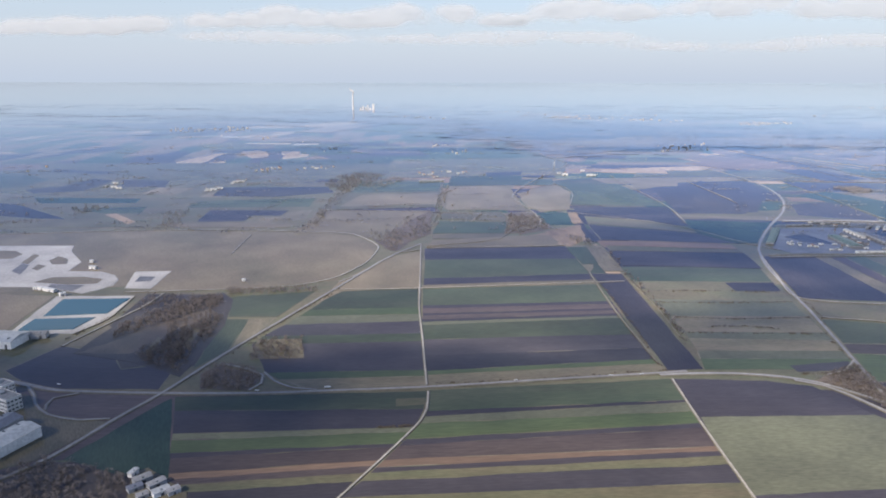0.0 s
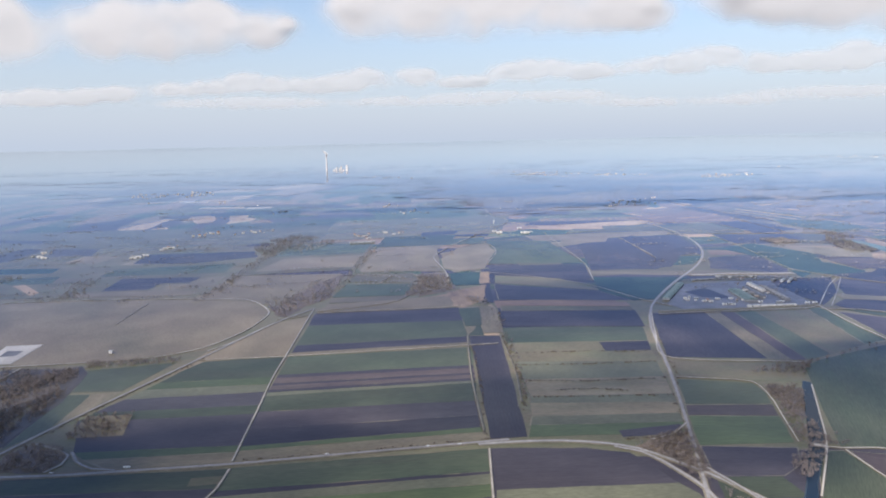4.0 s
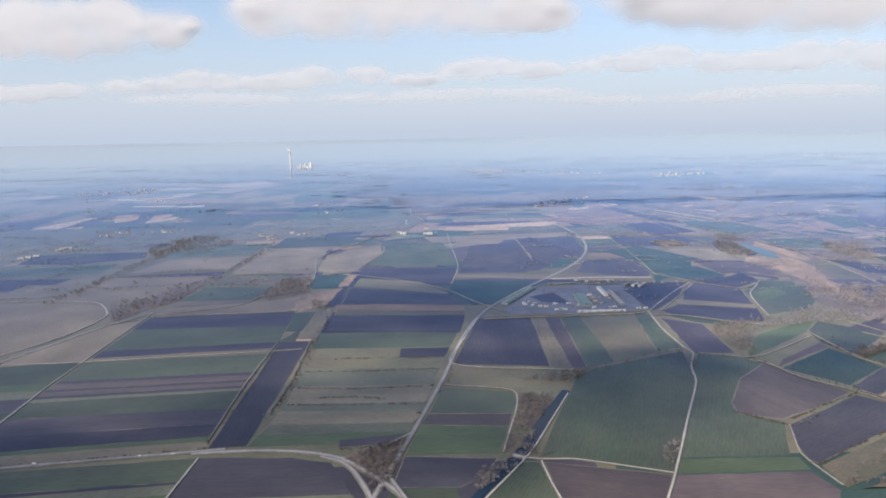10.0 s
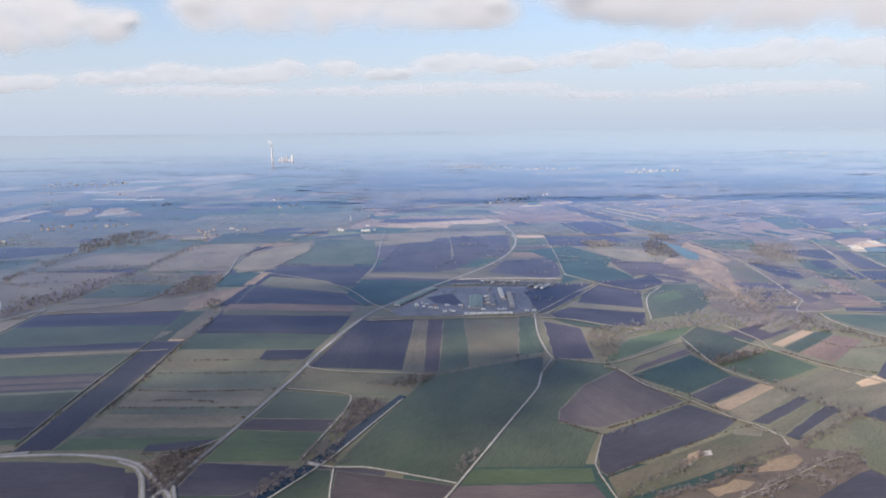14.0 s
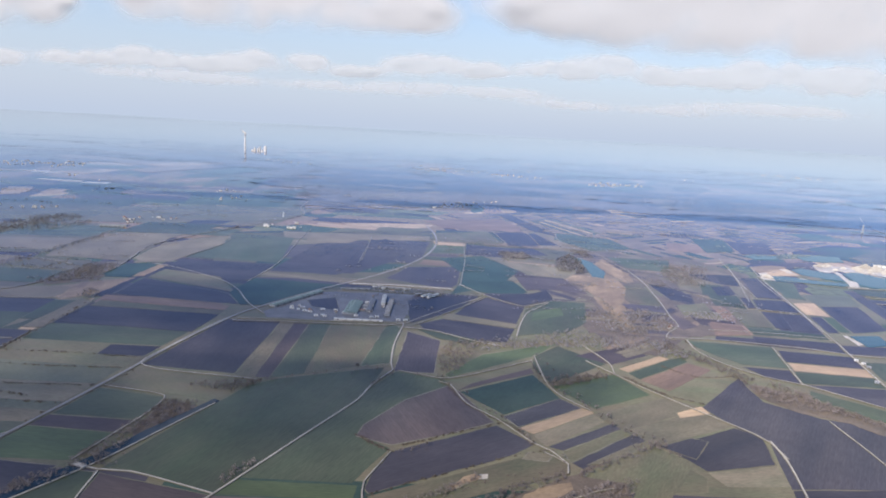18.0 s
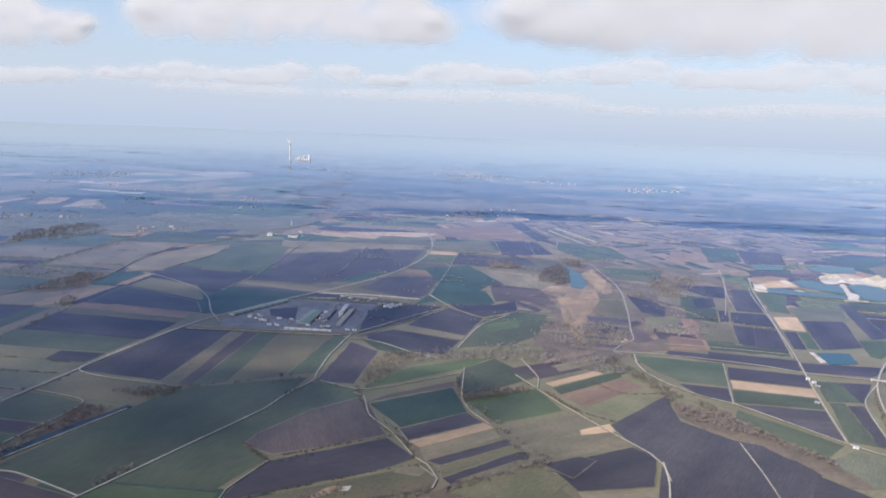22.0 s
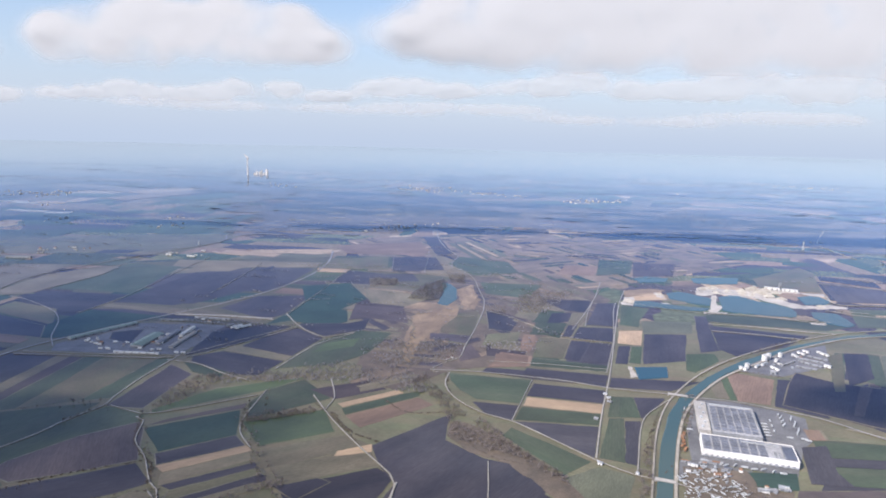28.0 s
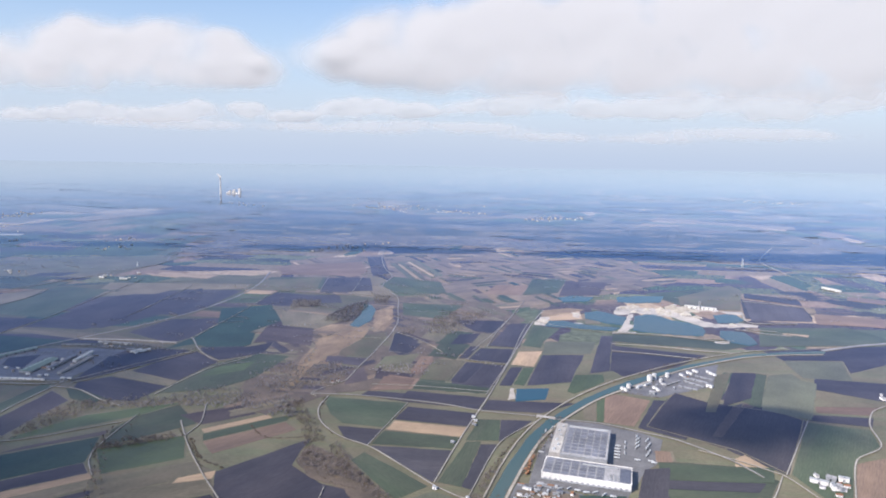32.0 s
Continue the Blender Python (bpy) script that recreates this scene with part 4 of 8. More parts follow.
field("g", 741.0, 605.9, 752.6, 601.1, 809.9, 591.9, 805.3, 576.5, 737.6, 583.6)
field("g", 740.8, 602.7, 754.1, 667.8, 777.7, 665.5, 765.1, 598.1)
field("p", 771.2, 597.3, 782.6, 658.6, 824.1, 657.1, 807.6, 590.0)
field("p", 789.5, 669.1, 806, 708, 835, 704, 826.1, 664.8)
field("g", 748.2, 682.8, 757, 720, 783, 718, 772.4, 668.5)
field("p", 766, 728, 780, 779, 796, 774, 784, 727)
field("o", 786, 718, 799, 767, 818, 770, 801, 714)
field("p", 831, 825, 856, 815, 836, 721, 809, 724)
field("p", 795, 781, 806, 830, 827, 824, 813, 777)
field("g", 863, 816, 894, 807, 870, 749, 863, 721, 844, 729)
field("s", 839, 704, 864, 708, 851.4, 655.5, 829.0, 659.7)
field("G", 840.5, 650.4, 851.8, 651.9, 838.5, 598.7, 828.7, 600.5)
field("p", 828.4, 650.4, 839.7, 652.0, 826.5, 597.1, 815.4, 597.2)
field("p", 863.1, 695.5, 907.3, 700.0, 882.6, 612.5, 841.1, 599.1)
field("l", 871, 747, 928, 751, 915, 705, 863.5, 699.7)
field("p", 939, 779, 955, 779, 928.4, 650.3, 904.3, 640.0)
field("G", 889.4, 634.6, 916.5, 638.3, 914.2, 616.8, 882.4, 582.4, 876.0, 587.4)
field("g", 955, 793, 1109, 775, 1111, 761, 1068, 737, 947, 753)
field("p", 944, 740, 1039, 713, 997.0, 670.3, 936.0, 632.8, 926.4, 653.7)
field("r", 902.4, 573.8, 917.1, 585.6, 945.8, 572.6, 919.5, 514.1, 897.3, 520.3, 891.1, 525.3)
field("G", 899.5, 569.3, 907.4, 575.9, 896.8, 520.3, 891.3, 521.9)
field("o", 884.8, 552.8, 898.5, 567.8, 890.8, 523.0, 881.9, 525.4)
field("p", 949.4, 574.5, 992.5, 572.0, 953.5, 492.8, 944.4, 497.8, 922.1, 512.2)
field("g", 1037.1, 657.2, 1048.5, 658.5, 992.4, 551.1, 986.7, 558.0)
field("p", 1049.6, 658.6, 1064.2, 656.8, 1025.2, 580.2, 1009.1, 581.2)
field("g", 1064.8, 656.9, 1076.2, 653.1, 1036.0, 570.8, 1025.7, 577.6)
field("l", 1079.1, 653.4, 1104.0, 661.2, 1105.3, 616.9, 1070.9, 544.7, 1037.4, 568.3)
field("p", 961.7, 579.0, 985.1, 560.4, 991.5, 548.6, 1025.6, 574.9, 972.7, 484.0, 944.7, 509.7)
field("b", 1026.1, 573.7, 1034.0, 573.2, 977.3, 479.7, 972.7, 484.0)
field("p", 1034.5, 571.9, 1062.1, 539.1, 1005.9, 441.6, 978.2, 478.8)
field("l", 1114, 702, 1176, 707, 1154.5, 645.2, 1110.1, 648.5)
field("p", 1120.5, 648.0, 1198.3, 638.9, 1165.8, 584.1, 1105.9, 616.9)
field("p", 1107, 737, 1282, 779, 1244, 717, 1164.1, 667.7, 1178, 709, 1115, 704)
field("g", 1061.9, 536.8, 1105.2, 525.5, 1095.7, 494.9, 1063.6, 467.9, 1029.0, 404.9, 1017.3, 407.2, 1009.3, 443.5)
field("r", 1062.4, 463.4, 1104.9, 481.7, 1058.9, 404.3, 1029.7, 405.0)
field("g", 923.6, 455.5, 974.2, 451.7, 996.6, 432.9, 981.3, 408.1, 915.5, 414.9)
field("o", 923.7, 469.9, 937.2, 471.2, 935.0, 455.7, 923.8, 454.7)
field("s", 979.5, 464.3, 988.0, 470.5, 1000.8, 442.7, 974.3, 450.1)
field("r", 1085.3, 573.2, 1142.5, 576.5, 1122.4, 557.0, 1080.3, 558.9)
field("p", 1076.0, 553.5, 1121.4, 550.9, 1110.7, 531.6, 1064.5, 540.5)
field("p", 916.2, 413.5, 980.7, 406.7, 960.0, 376.6, 891.9, 376.7)
field("m", -499.3, 625.5, -428.0, 639.4, -269.6, 653.9, -94.6, 643.9, -58.6, 598.5, -60.1, 544.2, -82.1, 485.2, -155.8, 462.2, -195.4, 459.7, -230.3, 470.4, -314.7, 457.5, -368.1, 448.9)
field("m", -72.2, 459.3, -85.7, 432.3, -77.3, 480.9, -44.2, 553.1, -18.2, 572.0, -17.0, 468.4)
field("c", -269.8, 448.5, -216.0, 449.6, -212.3, 401.4, -221.1, 378.5, -261.0, 377.7)
field("m", -337.0, 455.0, -272.5, 449.8, -264.5, 379.6, -280.4, 370.7)
field("m", -218.5, 361.1, -199.4, 412.8, -176.6, 440.9, -154.1, 440.8, -174.8, 379.2, -186.6, 353.6)
field("p", -229.9, 326.2, -218.3, 359.4, -184.4, 348.8, -170.3, 327.3, -142.9, 336.5, -141.6, 304.2, -203.5, 305.7)
field("w", -206.5, 390.6, -208.4, 452.1, -153.5, 451.9, -141.2, 423.4, -132.3, 330.6, -143.4, 338.0, -170.9, 328.7, -184.1, 349.6, -173.4, 377.4)
field("g", -147.3, 446.9, -91.2, 459.3, -106.7, 407.2, -137.5, 407.3)
field("g", -139.2, 402.2, -123.8, 402.1, -121.4, 350.1, -133.0, 329.2)
field("o", -123.1, 402.1, -106.6, 405.1, -112.1, 379.0, -119.5, 347.0)
field("t", -131.2, 294.5, -107.1, 227.4, -122.1, 229.0, -154.9, 241.8, -133.7, 291.1)
field("w", -184.6, 227.8, -162.0, 241.4, -138.6, 235.2, -121.8, 227.5, -120.3, 210.1, -172.9, 210.4)
field("o", -232.0, 298.6, -202.0, 298.4, -182.8, 278.8, -151.4, 271.9, -166.5, 241.4, -185.9, 229.7)
field("d", -126.8, 322.2, -119.8, 332.7, -100.0, 326.2, -93.8, 316.7, -97.0, 303.9, -120.7, 304.1)
field("o", -109.4, 368.3, -83.9, 369.9, -77.0, 342.2, -106.3, 340.8)
field("m", -139, 754, -13, 751, -19.9, 648.7, -144.9, 646.4)
field("d", -77.2, 646.3, -11.7, 661.2, -39.5, 572.0, -51.2, 581.9, -59.0, 602.7)
field("o", 114.1, 587.7, 133.7, 596.0, 121.9, 519.9, 116.0, 505.6)
field("G", -20, 1423, 163, 1471, 128, 1248, -8, 1230)
field("s", -398, 1357, -363, 1378, -324, 1299, -349, 1272)
field("p", 265, 714, 359, 702, 341.6, 667.1, 259.9, 674.2)
field("g", 256.3, 664.5, 331.4, 658.1, 302.1, 602.4, 277.7, 608.5)
field("p", 839, 897, 838, 851, 800, 745, 781, 756)
field("s", 1021, 1127, 1033, 1134, 1008, 1024, 998, 1018)
field("b", 979, 1095, 991, 1106, 969, 1013, 960, 1011)
field("g", 1047, 1029, 1218, 1105, 1161, 951, 1082, 947)
field("p", 1182, 1008, 1252, 963, 1236, 896, 1144, 884)
field("r", 1244, 912, 1323, 886, 1305, 856, 1232, 881)
field("g", 1145, 842, 1301, 848, 1266, 786, 1113, 759)
field("p", 731.5, 363.2, 753.2, 339.4, 764.6, 323.8, 740.0, 294.8, 622.1, 284.8, 631.6, 311.3, 703.2, 316.7)
heath(-62, "z", 437, 1241, 745, 1429, 1086, 1373, 1123, 1127, 838, 895, 716, 868, 652, 929, 534, 942)
heath(-50, "d", 637, 845, 835, 887, 700.8, 615.0, 583.6, 561.2, 581.6, 676.0)
field("s", 880, 891, 931, 904, 928, 857, 883, 843)
field("n", 825.8, 591.0, 829.1, 589.9, 829.8, 565.7, 821.9, 561.9)
field("d", 675.6, 455.3, 687.4, 451.9, 713.8, 428.2, 746.9, 378.6, 756.2, 352.8, 743.6, 351.5, 713.6, 396.6, 688.6, 408.9, 672.6, 432.0)
field("d", 186.2, 312.2, 220.6, 328.6, 215.1, 281.7, 196.5, 300.9)
field("k", 339.8, 657.4, 462.2, 698.7, 455.3, 662.3, 424.4, 605.1, 422.2, 569.5, 352.3, 563.7, 304.7, 563.7, 297.7, 582.9)
field("k", 868.1, 523.6, 892.8, 516.4, 923.2, 501.5, 935.0, 490.5, 920.0, 448.8, 910.2, 439.3, 889.7, 399.1, 830.6, 414.3, 840.5, 461.8, 858.4, 509.8)
field("p", 328.7, 624.5, 353.4, 638.2, 363.5, 592.8, 336.8, 603.8)
field("k", 819.6, 413.1, 836.1, 414.9, 863.5, 403.3, 860.8, 395.9, 816.1, 387.6)
field("k", 821.3, 388.2, 841.4, 398.7, 857.2, 377.7, 852.5, 357.4, 823.9, 354.3)
field("k", 915.1, 594.0, 955.5, 635.4, 1040.2, 682.2, 1012.0, 614.5, 953.8, 580.5)
field("n", 987, 931, 1004, 943, 1019, 943, 1018, 931, 1047, 927, 1068, 944, 1081, 946, 1082, 915, 1074, 886, 1058, 880, 1044, 880, 1032, 886, 1025, 895, 1012, 895, 1003, 900, 984, 886, 974, 891)
field("n", 1081, 944, 1128, 941, 1121, 922, 1100, 923, 1083, 918)
field("n", 1047, 888, 1073, 892, 1082, 869, 1093, 851, 1111, 851, 1112, 842, 1079, 831, 1071, 843, 1057, 865)
field("n", 1123, 924, 1152, 923, 1149, 907, 1129, 910)
field("n", 1108, 849, 1129, 860, 1147, 850, 1142, 841, 1123, 842, 1104, 834)
field("n", 993, 890, 1000, 891, 984, 838, 990, 830, 977, 808, 959, 792, 974, 828)
field("n", 874, 859, 888, 862, 877, 818, 864, 821)
field("n", 918, 893, 929, 892, 926, 858, 918, 867)
field("n", 897, 836, 923, 838, 926, 831, 900, 829)
field("n", 957, 800, 984, 801, 981, 793, 954, 791)
field("n", 1066, 772, 1085, 772, 1080, 762, 1065, 764)
field("y", 881, 898, 920, 916, 938, 908, 916, 887, 889, 867, 876, 862)
field("o", 932, 859, 949, 857, 948, 837, 929, 834)
field("b", 1074, 834, 1086, 836, 1085, 814, 1070, 799, 1065, 811)
field("o", 355.1, 679.3, 388.8, 676.3, 390.5, 656.6, 350.9, 660.4)
field("k", 373.9, 633.9, 409.6, 633.0, 409.5, 583.6, 370.7, 577.8)
field("b", 434.4, 679.1, 461.5, 682.3, 448.3, 647.5, 425.3, 644.1)
field("k", 356.1, 654.7, 396.4, 666.2, 410.5, 575.0, 366.1, 568.3)
field("k", 407.4, 642.1, 421.5, 638.3, 426.2, 591.2, 414.4, 585.9)
field("G", -356, 1474, -199, 1506, -166, 1297, -324, 1343)
field("G", -54, 1426, 25, 1386, 141, 1478, 141, 1344, -12, 1253)
field("s", -390, 1330, -355, 1333, -317, 1256, -343, 1239)
field("g", 172, 966, 221, 973, 219, 782, 155, 785)
field("p", 159, 767, 219, 765, 218, 725, 154.3, 695.5, 147, 747)
heath(-50, "d", 560.1, 719, 589.2, 898, 636.7, 1005.6, 688.8, 953, 807.7, 936.3, 854.3, 845.2, 826.6, 760.1, 749.1, 662.3, 739.1, 592.1, 668.9, 560.4, 626.5, 508.9, 595.3, 530.1)
field("h", 154.5, 955.6, 446.8, 1062.9, 494.3, 966.1, 656, 949.2, 607.4, 844, 482.2, 658, 314.9, 673.4, 206.7, 702.3)
field("m", 225.4, 995.2, 443.7, 1014.8, 443.1, 975.9, 238.6, 940.8)
field("o", 233.3, 930.4, 326.7, 936.8, 336.8, 922, 242.4, 894.1)
field("s", 241.8, 1077.1, 352.9, 1058.2, 355.3, 1037, 259, 1059)
field("u", 227.3, 866.3, 354.4, 957.5, 360.2, 817.4, 283.2, 813.8, 234.1, 816.4)
field("p", 358.6, 963.2, 443.4, 966.8, 435, 858.6, 420.3, 813.8, 363.7, 811.5)
field("t", 236.9, 806.8, 361.9, 804.5, 419.5, 803.9, 386.6, 754.6, 299.3, 742.6, 244.4, 757.5)
field("p", 248.4, 702.7, 306.3, 711.3, 393.2, 695, 423.6, 686.1, 348.4, 679.5, 267.3, 678.9)
field("o", 250, 738.2, 302.3, 729.3, 378.5, 717.4, 459, 687.7, 456.2, 677.9, 381.3, 695.2, 305.2, 716.4, 253.9, 725.1)
field("p", 419, 791.1, 481.3, 804.2, 474.4, 715, 463, 690.8, 395.7, 728.7)
field("r", 430.2, 809.4, 435.9, 837.5, 485.8, 831.4, 482.7, 804.5)
field("g", 439.8, 886, 444.6, 927.5, 491.9, 926.5, 489.7, 890)
field("b", 437.7, 862.9, 441.5, 882.5, 489.6, 886.1, 487.7, 859.7)
field("g", 435.6, 844.5, 438.6, 859.5, 487.7, 856.1, 485.9, 834.8)
field("G", 447.2, 949.7, 494, 948.3, 492.8, 930.9, 446, 932.1)
field("s", 448.2, 972.6, 496.1, 971.1, 494.1, 952.7, 450.3, 955)
field("u", 496.7, 962.2, 554.4, 945.9, 577.6, 887.3, 549.3, 841.7, 485.8, 831.4)
field("o", 485.7, 824.6, 552.1, 832.2, 601.1, 826.1, 593, 750.3, 541, 745.9, 482.4, 779.8)
field("b", 539.9, 813.3, 603.2, 816.9, 595.3, 724.6, 549.5, 704)
field("t", 482.4, 776.8, 539.2, 740.1, 548.7, 696.6, 530.1, 675, 488.6, 690.7, 466.2, 670.6, 475.6, 712.7)
field("p", 423.6, 639.6, 460.4, 671.8, 495, 668.9, 465.8, 609.1, 429, 566.8)
field("p", 501.3, 681.3, 551, 690, 571.2, 707.9, 571.8, 668.8, 537.3, 640, 504.2, 668.3)
field("p", 487.7, 648.3, 503, 665.9, 536.9, 635.9, 528.5, 602.4, 522.3, 577.2, 467, 596.5)
field("o", 459.6, 602.6, 523.3, 577.4, 520.4, 565.5, 457, 584.4)
field("p", 437, 564.7, 457.1, 582.7, 519.2, 563.7, 508.1, 526.4, 466.8, 529.3, 440.6, 552.5)
field("g", 431.9, 554.4, 443.6, 549.8, 485.2, 528.9, 475.9, 517.9, 453, 527.4)
field("g", 537.1, 626.1, 568.6, 666.1, 602.2, 661, 588.6, 593.8, 563.9, 560.6, 519.7, 545.3, 528, 584.8)
field("G", 543.2, 617.6, 573.6, 641.9, 571.9, 612.7, 537.6, 589.6)
field("h", 290.3, 1008.3, 315.5, 1069.9, 443.5, 1084.4, 445.9, 1062.6)
field("r", 459.2, 1155.9, 546.9, 1150.6, 601, 1154.2, 590.9, 1103.6, 459.9, 1100.7)
field("g", 452.9, 1075.7, 544.7, 1084.9, 555.6, 990.8, 499.5, 976.5, 452.8, 987.8)
field("b", 551.8, 1081.4, 595.7, 1105, 601.4, 966, 565.9, 975.1)
field("m", 606.8, 1119.7, 643.5, 1079.3, 668.9, 973.8, 653.5, 936.2, 608.6, 959.1)
field("o", 480.3, 878.9, 568.9, 876.9, 613.1, 851.3, 602.1, 789.7, 559.6, 796.9, 516, 804.3)
field("y", 545.8, 856.1, 614.1, 842, 610.7, 805.3, 541.8, 817.6)
field("y", 596.3, 791.6, 639.5, 793, 655.8, 806.9, 635.5, 757.7, 602, 762.8)
field("y", 616.6, 658.6, 620.1, 723.5, 633.1, 762.5, 657.5, 801.5, 665.7, 770.3, 657.1, 734, 646.8, 640.1, 632.3, 639.9, 630.5, 577.4, 623.5, 576.4)
field("y", 662.6, 843.9, 678.4, 878.8, 690.3, 818.3, 684.3, 768, 667.1, 786.5)
field("w", 598, 800.4, 603.3, 840.2, 614.5, 891.8, 638.2, 928.6, 645.9, 880, 640.3, 810.2, 628.6, 799.7)
field("h", 659.9, 729.7, 692.4, 749.1, 679.4, 630.2, 660.3, 638.3)
field("b", 669, 618.3, 683.7, 634.4, 693.9, 598.5, 675.3, 583.4)
field("p", 700.1, 762.8, 732.2, 719.9, 719.8, 669.7, 702.5, 691.6)
field("b", 696.7, 670.3, 747.6, 656.4, 730.1, 597.1, 699.1, 602.5)
field("o", 703.6, 655.7, 739.9, 649.7, 732.8, 620.4, 702.3, 626.4)
field("r", 741.2, 672.8, 750.2, 662.4, 738.4, 616.1, 730.4, 625.2)
field("r", 704.2, 585.8, 740.2, 609.8, 737.3, 579.7, 699.2, 571.7)
field("s", 710.9, 591.4, 734.5, 602.5, 731, 583.4, 708.2, 577.3)
field("g", 760.7, 780.1, 789.8, 774.3, 768.1, 716.4, 747.3, 724.5)
field("o", 741, 784.8, 764, 780.6, 750.7, 729.6, 729.5, 745.1)
field("u", 764.4, 830.5, 828.1, 835, 809.8, 777.4, 790.3, 779.5)
field("g", 689.2, 915.5, 774.3, 912.5, 747, 833.5, 697.2, 849.7)
field("h", 644.1, 1029.4, 686.9, 1111.4, 730.9, 1010, 713.1, 957.4, 680.5, 959.4)
field("r", 821.7, 1063.1, 875, 1063.9, 855.1, 990.9, 801.1, 989.3)
field("b", 937.3, 1109.3, 1005.1, 1107.6, 973.4, 1004.2, 913.2, 993.3)
field("g", 884.6, 1124.3, 940.5, 1125, 913.3, 1013.8, 859.4, 991.7)
field("g", 166.5, 957.2, 251.5, 945.7, 267.6, 779.3, 161.2, 794.8)
field("p", 154.5, 775.2, 265.4, 772.8, 255.8, 692.4, 236.8, 686.2, 154.7, 728.2)
field("h", 157.3, 722.1, 223.1, 698.4, 256.4, 639.6, 153.8, 684)
field("p", 152.7, 678.9, 250.4, 635.5, 271.1, 598.8, 150.6, 613.8)
field("r", 150.2, 607.6, 264, 593.4, 263.7, 579.6, 149.8, 593.4)
field("h", 149.9, 591.4, 263.3, 577.7, 262.4, 566.5, 149.6, 574.2)
field("p", 149.7, 572.3, 263, 564.6, 256.7, 516.2, 147.6, 526.4)
field("u", 290.1, 911.8, 348.5, 932.6, 380, 974.2, 411.5, 895.8, 392.8, 807.5, 357.5, 743, 265.3, 734.4)
field("p", 274.4, 785.4, 365.8, 774.9, 339.1, 732.6, 265.7, 737.4)
field("o", 260.8, 728.9, 394.6, 700.2, 391.1, 689.4, 259.2, 717.3)
field("t", 258.1, 700.4, 356.8, 687.5, 321.2, 652.4, 292.3, 601.1, 272.1, 598.7, 251, 640.1)
field("s", 261.8, 1092.5, 362.5, 1076.9, 356.9, 1046.3, 259.5, 1067.2)
field("m", 269.7, 995.3, 354, 994.3, 329.8, 925.4, 270.3, 914.4)
field("m", 99.5, 866.3, 166.3, 928.1, 168.7, 866, 148.1, 759.6, 112.7, 744.7)
field("t", 107.1, 733.2, 135.9, 733.2, 137.6, 677.9, 110.9, 677.9)
field("y", 136.9, 742.1, 152.1, 743.5, 149.1, 687.1, 138.5, 685.5)
field("p", 138.1, 680.4, 148, 682, 145, 603.9, 134.6, 604.8)
field("y", 86.8, 632.6, 137.4, 665.3, 137.9, 615, 117, 588.4, 68.5, 608.6)
field("d", 71, 731.1, 109, 724.3, 111.9, 662.9, 75.8, 633.6)
field("m", -22.6, 881.2, 95.1, 909.7, 98.4, 765, 8.9, 755.8)
field("g", 16.7, 972.4, 166.8, 993.5, 156.8, 934.1, 23.1, 928)
field("p", 41.6, 1062.8, 176, 1043, 173.7, 1003.4, 44.9, 1016.1)
field("g", 112.2, 585, 130.2, 587.3, 129.1, 531, 115.5, 528.9)
field("o", 130.9, 595.1, 144.8, 589.9, 143.5, 509.9, 128.5, 509.5)
field("w", -202.9, 392.7, -191.3, 438.9, -156, 456.1, -144.8, 441.1, -135.5, 392.4, -134.9, 337.2, -136.4, 318.9, -170, 337.4, -206, 348.2)
field("d", -192.4, 366.2, -181.7, 387.8, -155.1, 422.7, -147.9, 411.8, -164, 377.5, -174.7, 348.1, -190.3, 348.1, -206, 348.2)
field("o", -148.6, 359.2, -152.3, 387.7, -148.3, 383.9, -144.2, 355.9)
field("o", -167.2, 351.2, -168.9, 373, -164.9, 369.5, -163.7, 348.8)
field("d", 423.5, 268.7, 478.3, 291.1, 518.3, 316.2, 537.6, 330.1, 557.3, 343, 546, 314.1, 545, 294.3, 519.5, 278.8, 503.5, 268.6)
field("h", 419.1, 290.4, 493, 331.6, 512.6, 341, 519.6, 327.4, 518.4, 319.3, 465.6, 293.1, 419.1, 271.1)
field("o", 501.3, 340, 514.3, 338.2, 509.1, 330.4, 496.3, 332.1)
field("n", 469.7, 313.6, 476.7, 315.2, 475.9, 310.5, 469.1, 308.9)
field("y", 455.1, 301.5, 469.9, 314.8, 473, 311.7, 458, 298.1)
field("y", 459.9, 278.7, 476.5, 287.1, 485.3, 284.3, 478.3, 278.1, 462.3, 272.1)
field("y", 490.4, 292.8, 500.7, 303.9, 518, 310.3, 517.7, 303.4, 504.5, 294)
field("p", 507.2, 270.7, 539, 291.3, 551.4, 279.8, 538.4, 260.9, 499.8, 262)
field("h", 524.3, 316.6, 541.6, 331.9, 573.6, 353.3, 589.3, 335, 552.4, 281.2, 544.8, 295.4, 551.3, 310.9, 542.2, 312.4)
field("p", 576.7, 353.2, 599.7, 365.4, 607.9, 362, 593, 340.4)
field("o", 530.4, 329, 564.2, 355.9, 570, 352.7, 541, 331.9)
field("d", 284.8, 350.9, 285.8, 373.5, 291.6, 388.2, 309.5, 379.1, 299.4, 360.7, 288.3, 338.4)
field("c", -427.1, 589.6, -331.6, 591.5, -323.7, 571.4, -297.2, 536.6, -294.5, 510.3, -267.1, 508.7, -252.7, 499.4, -244.7, 487.6, -242, 473.5, -248.4, 462.8, -255.4, 455.1, -270.8, 461.6, -297.6, 469.6, -346.8, 469.8)
field("m", -416.4, 573.5, -373.1, 573.5, -360.3, 562, -360.2, 547.3, -394.1, 540.3)
field("m", -345.4, 535, -350.7, 561.9, -343.7, 558.2, -336.8, 529.9)
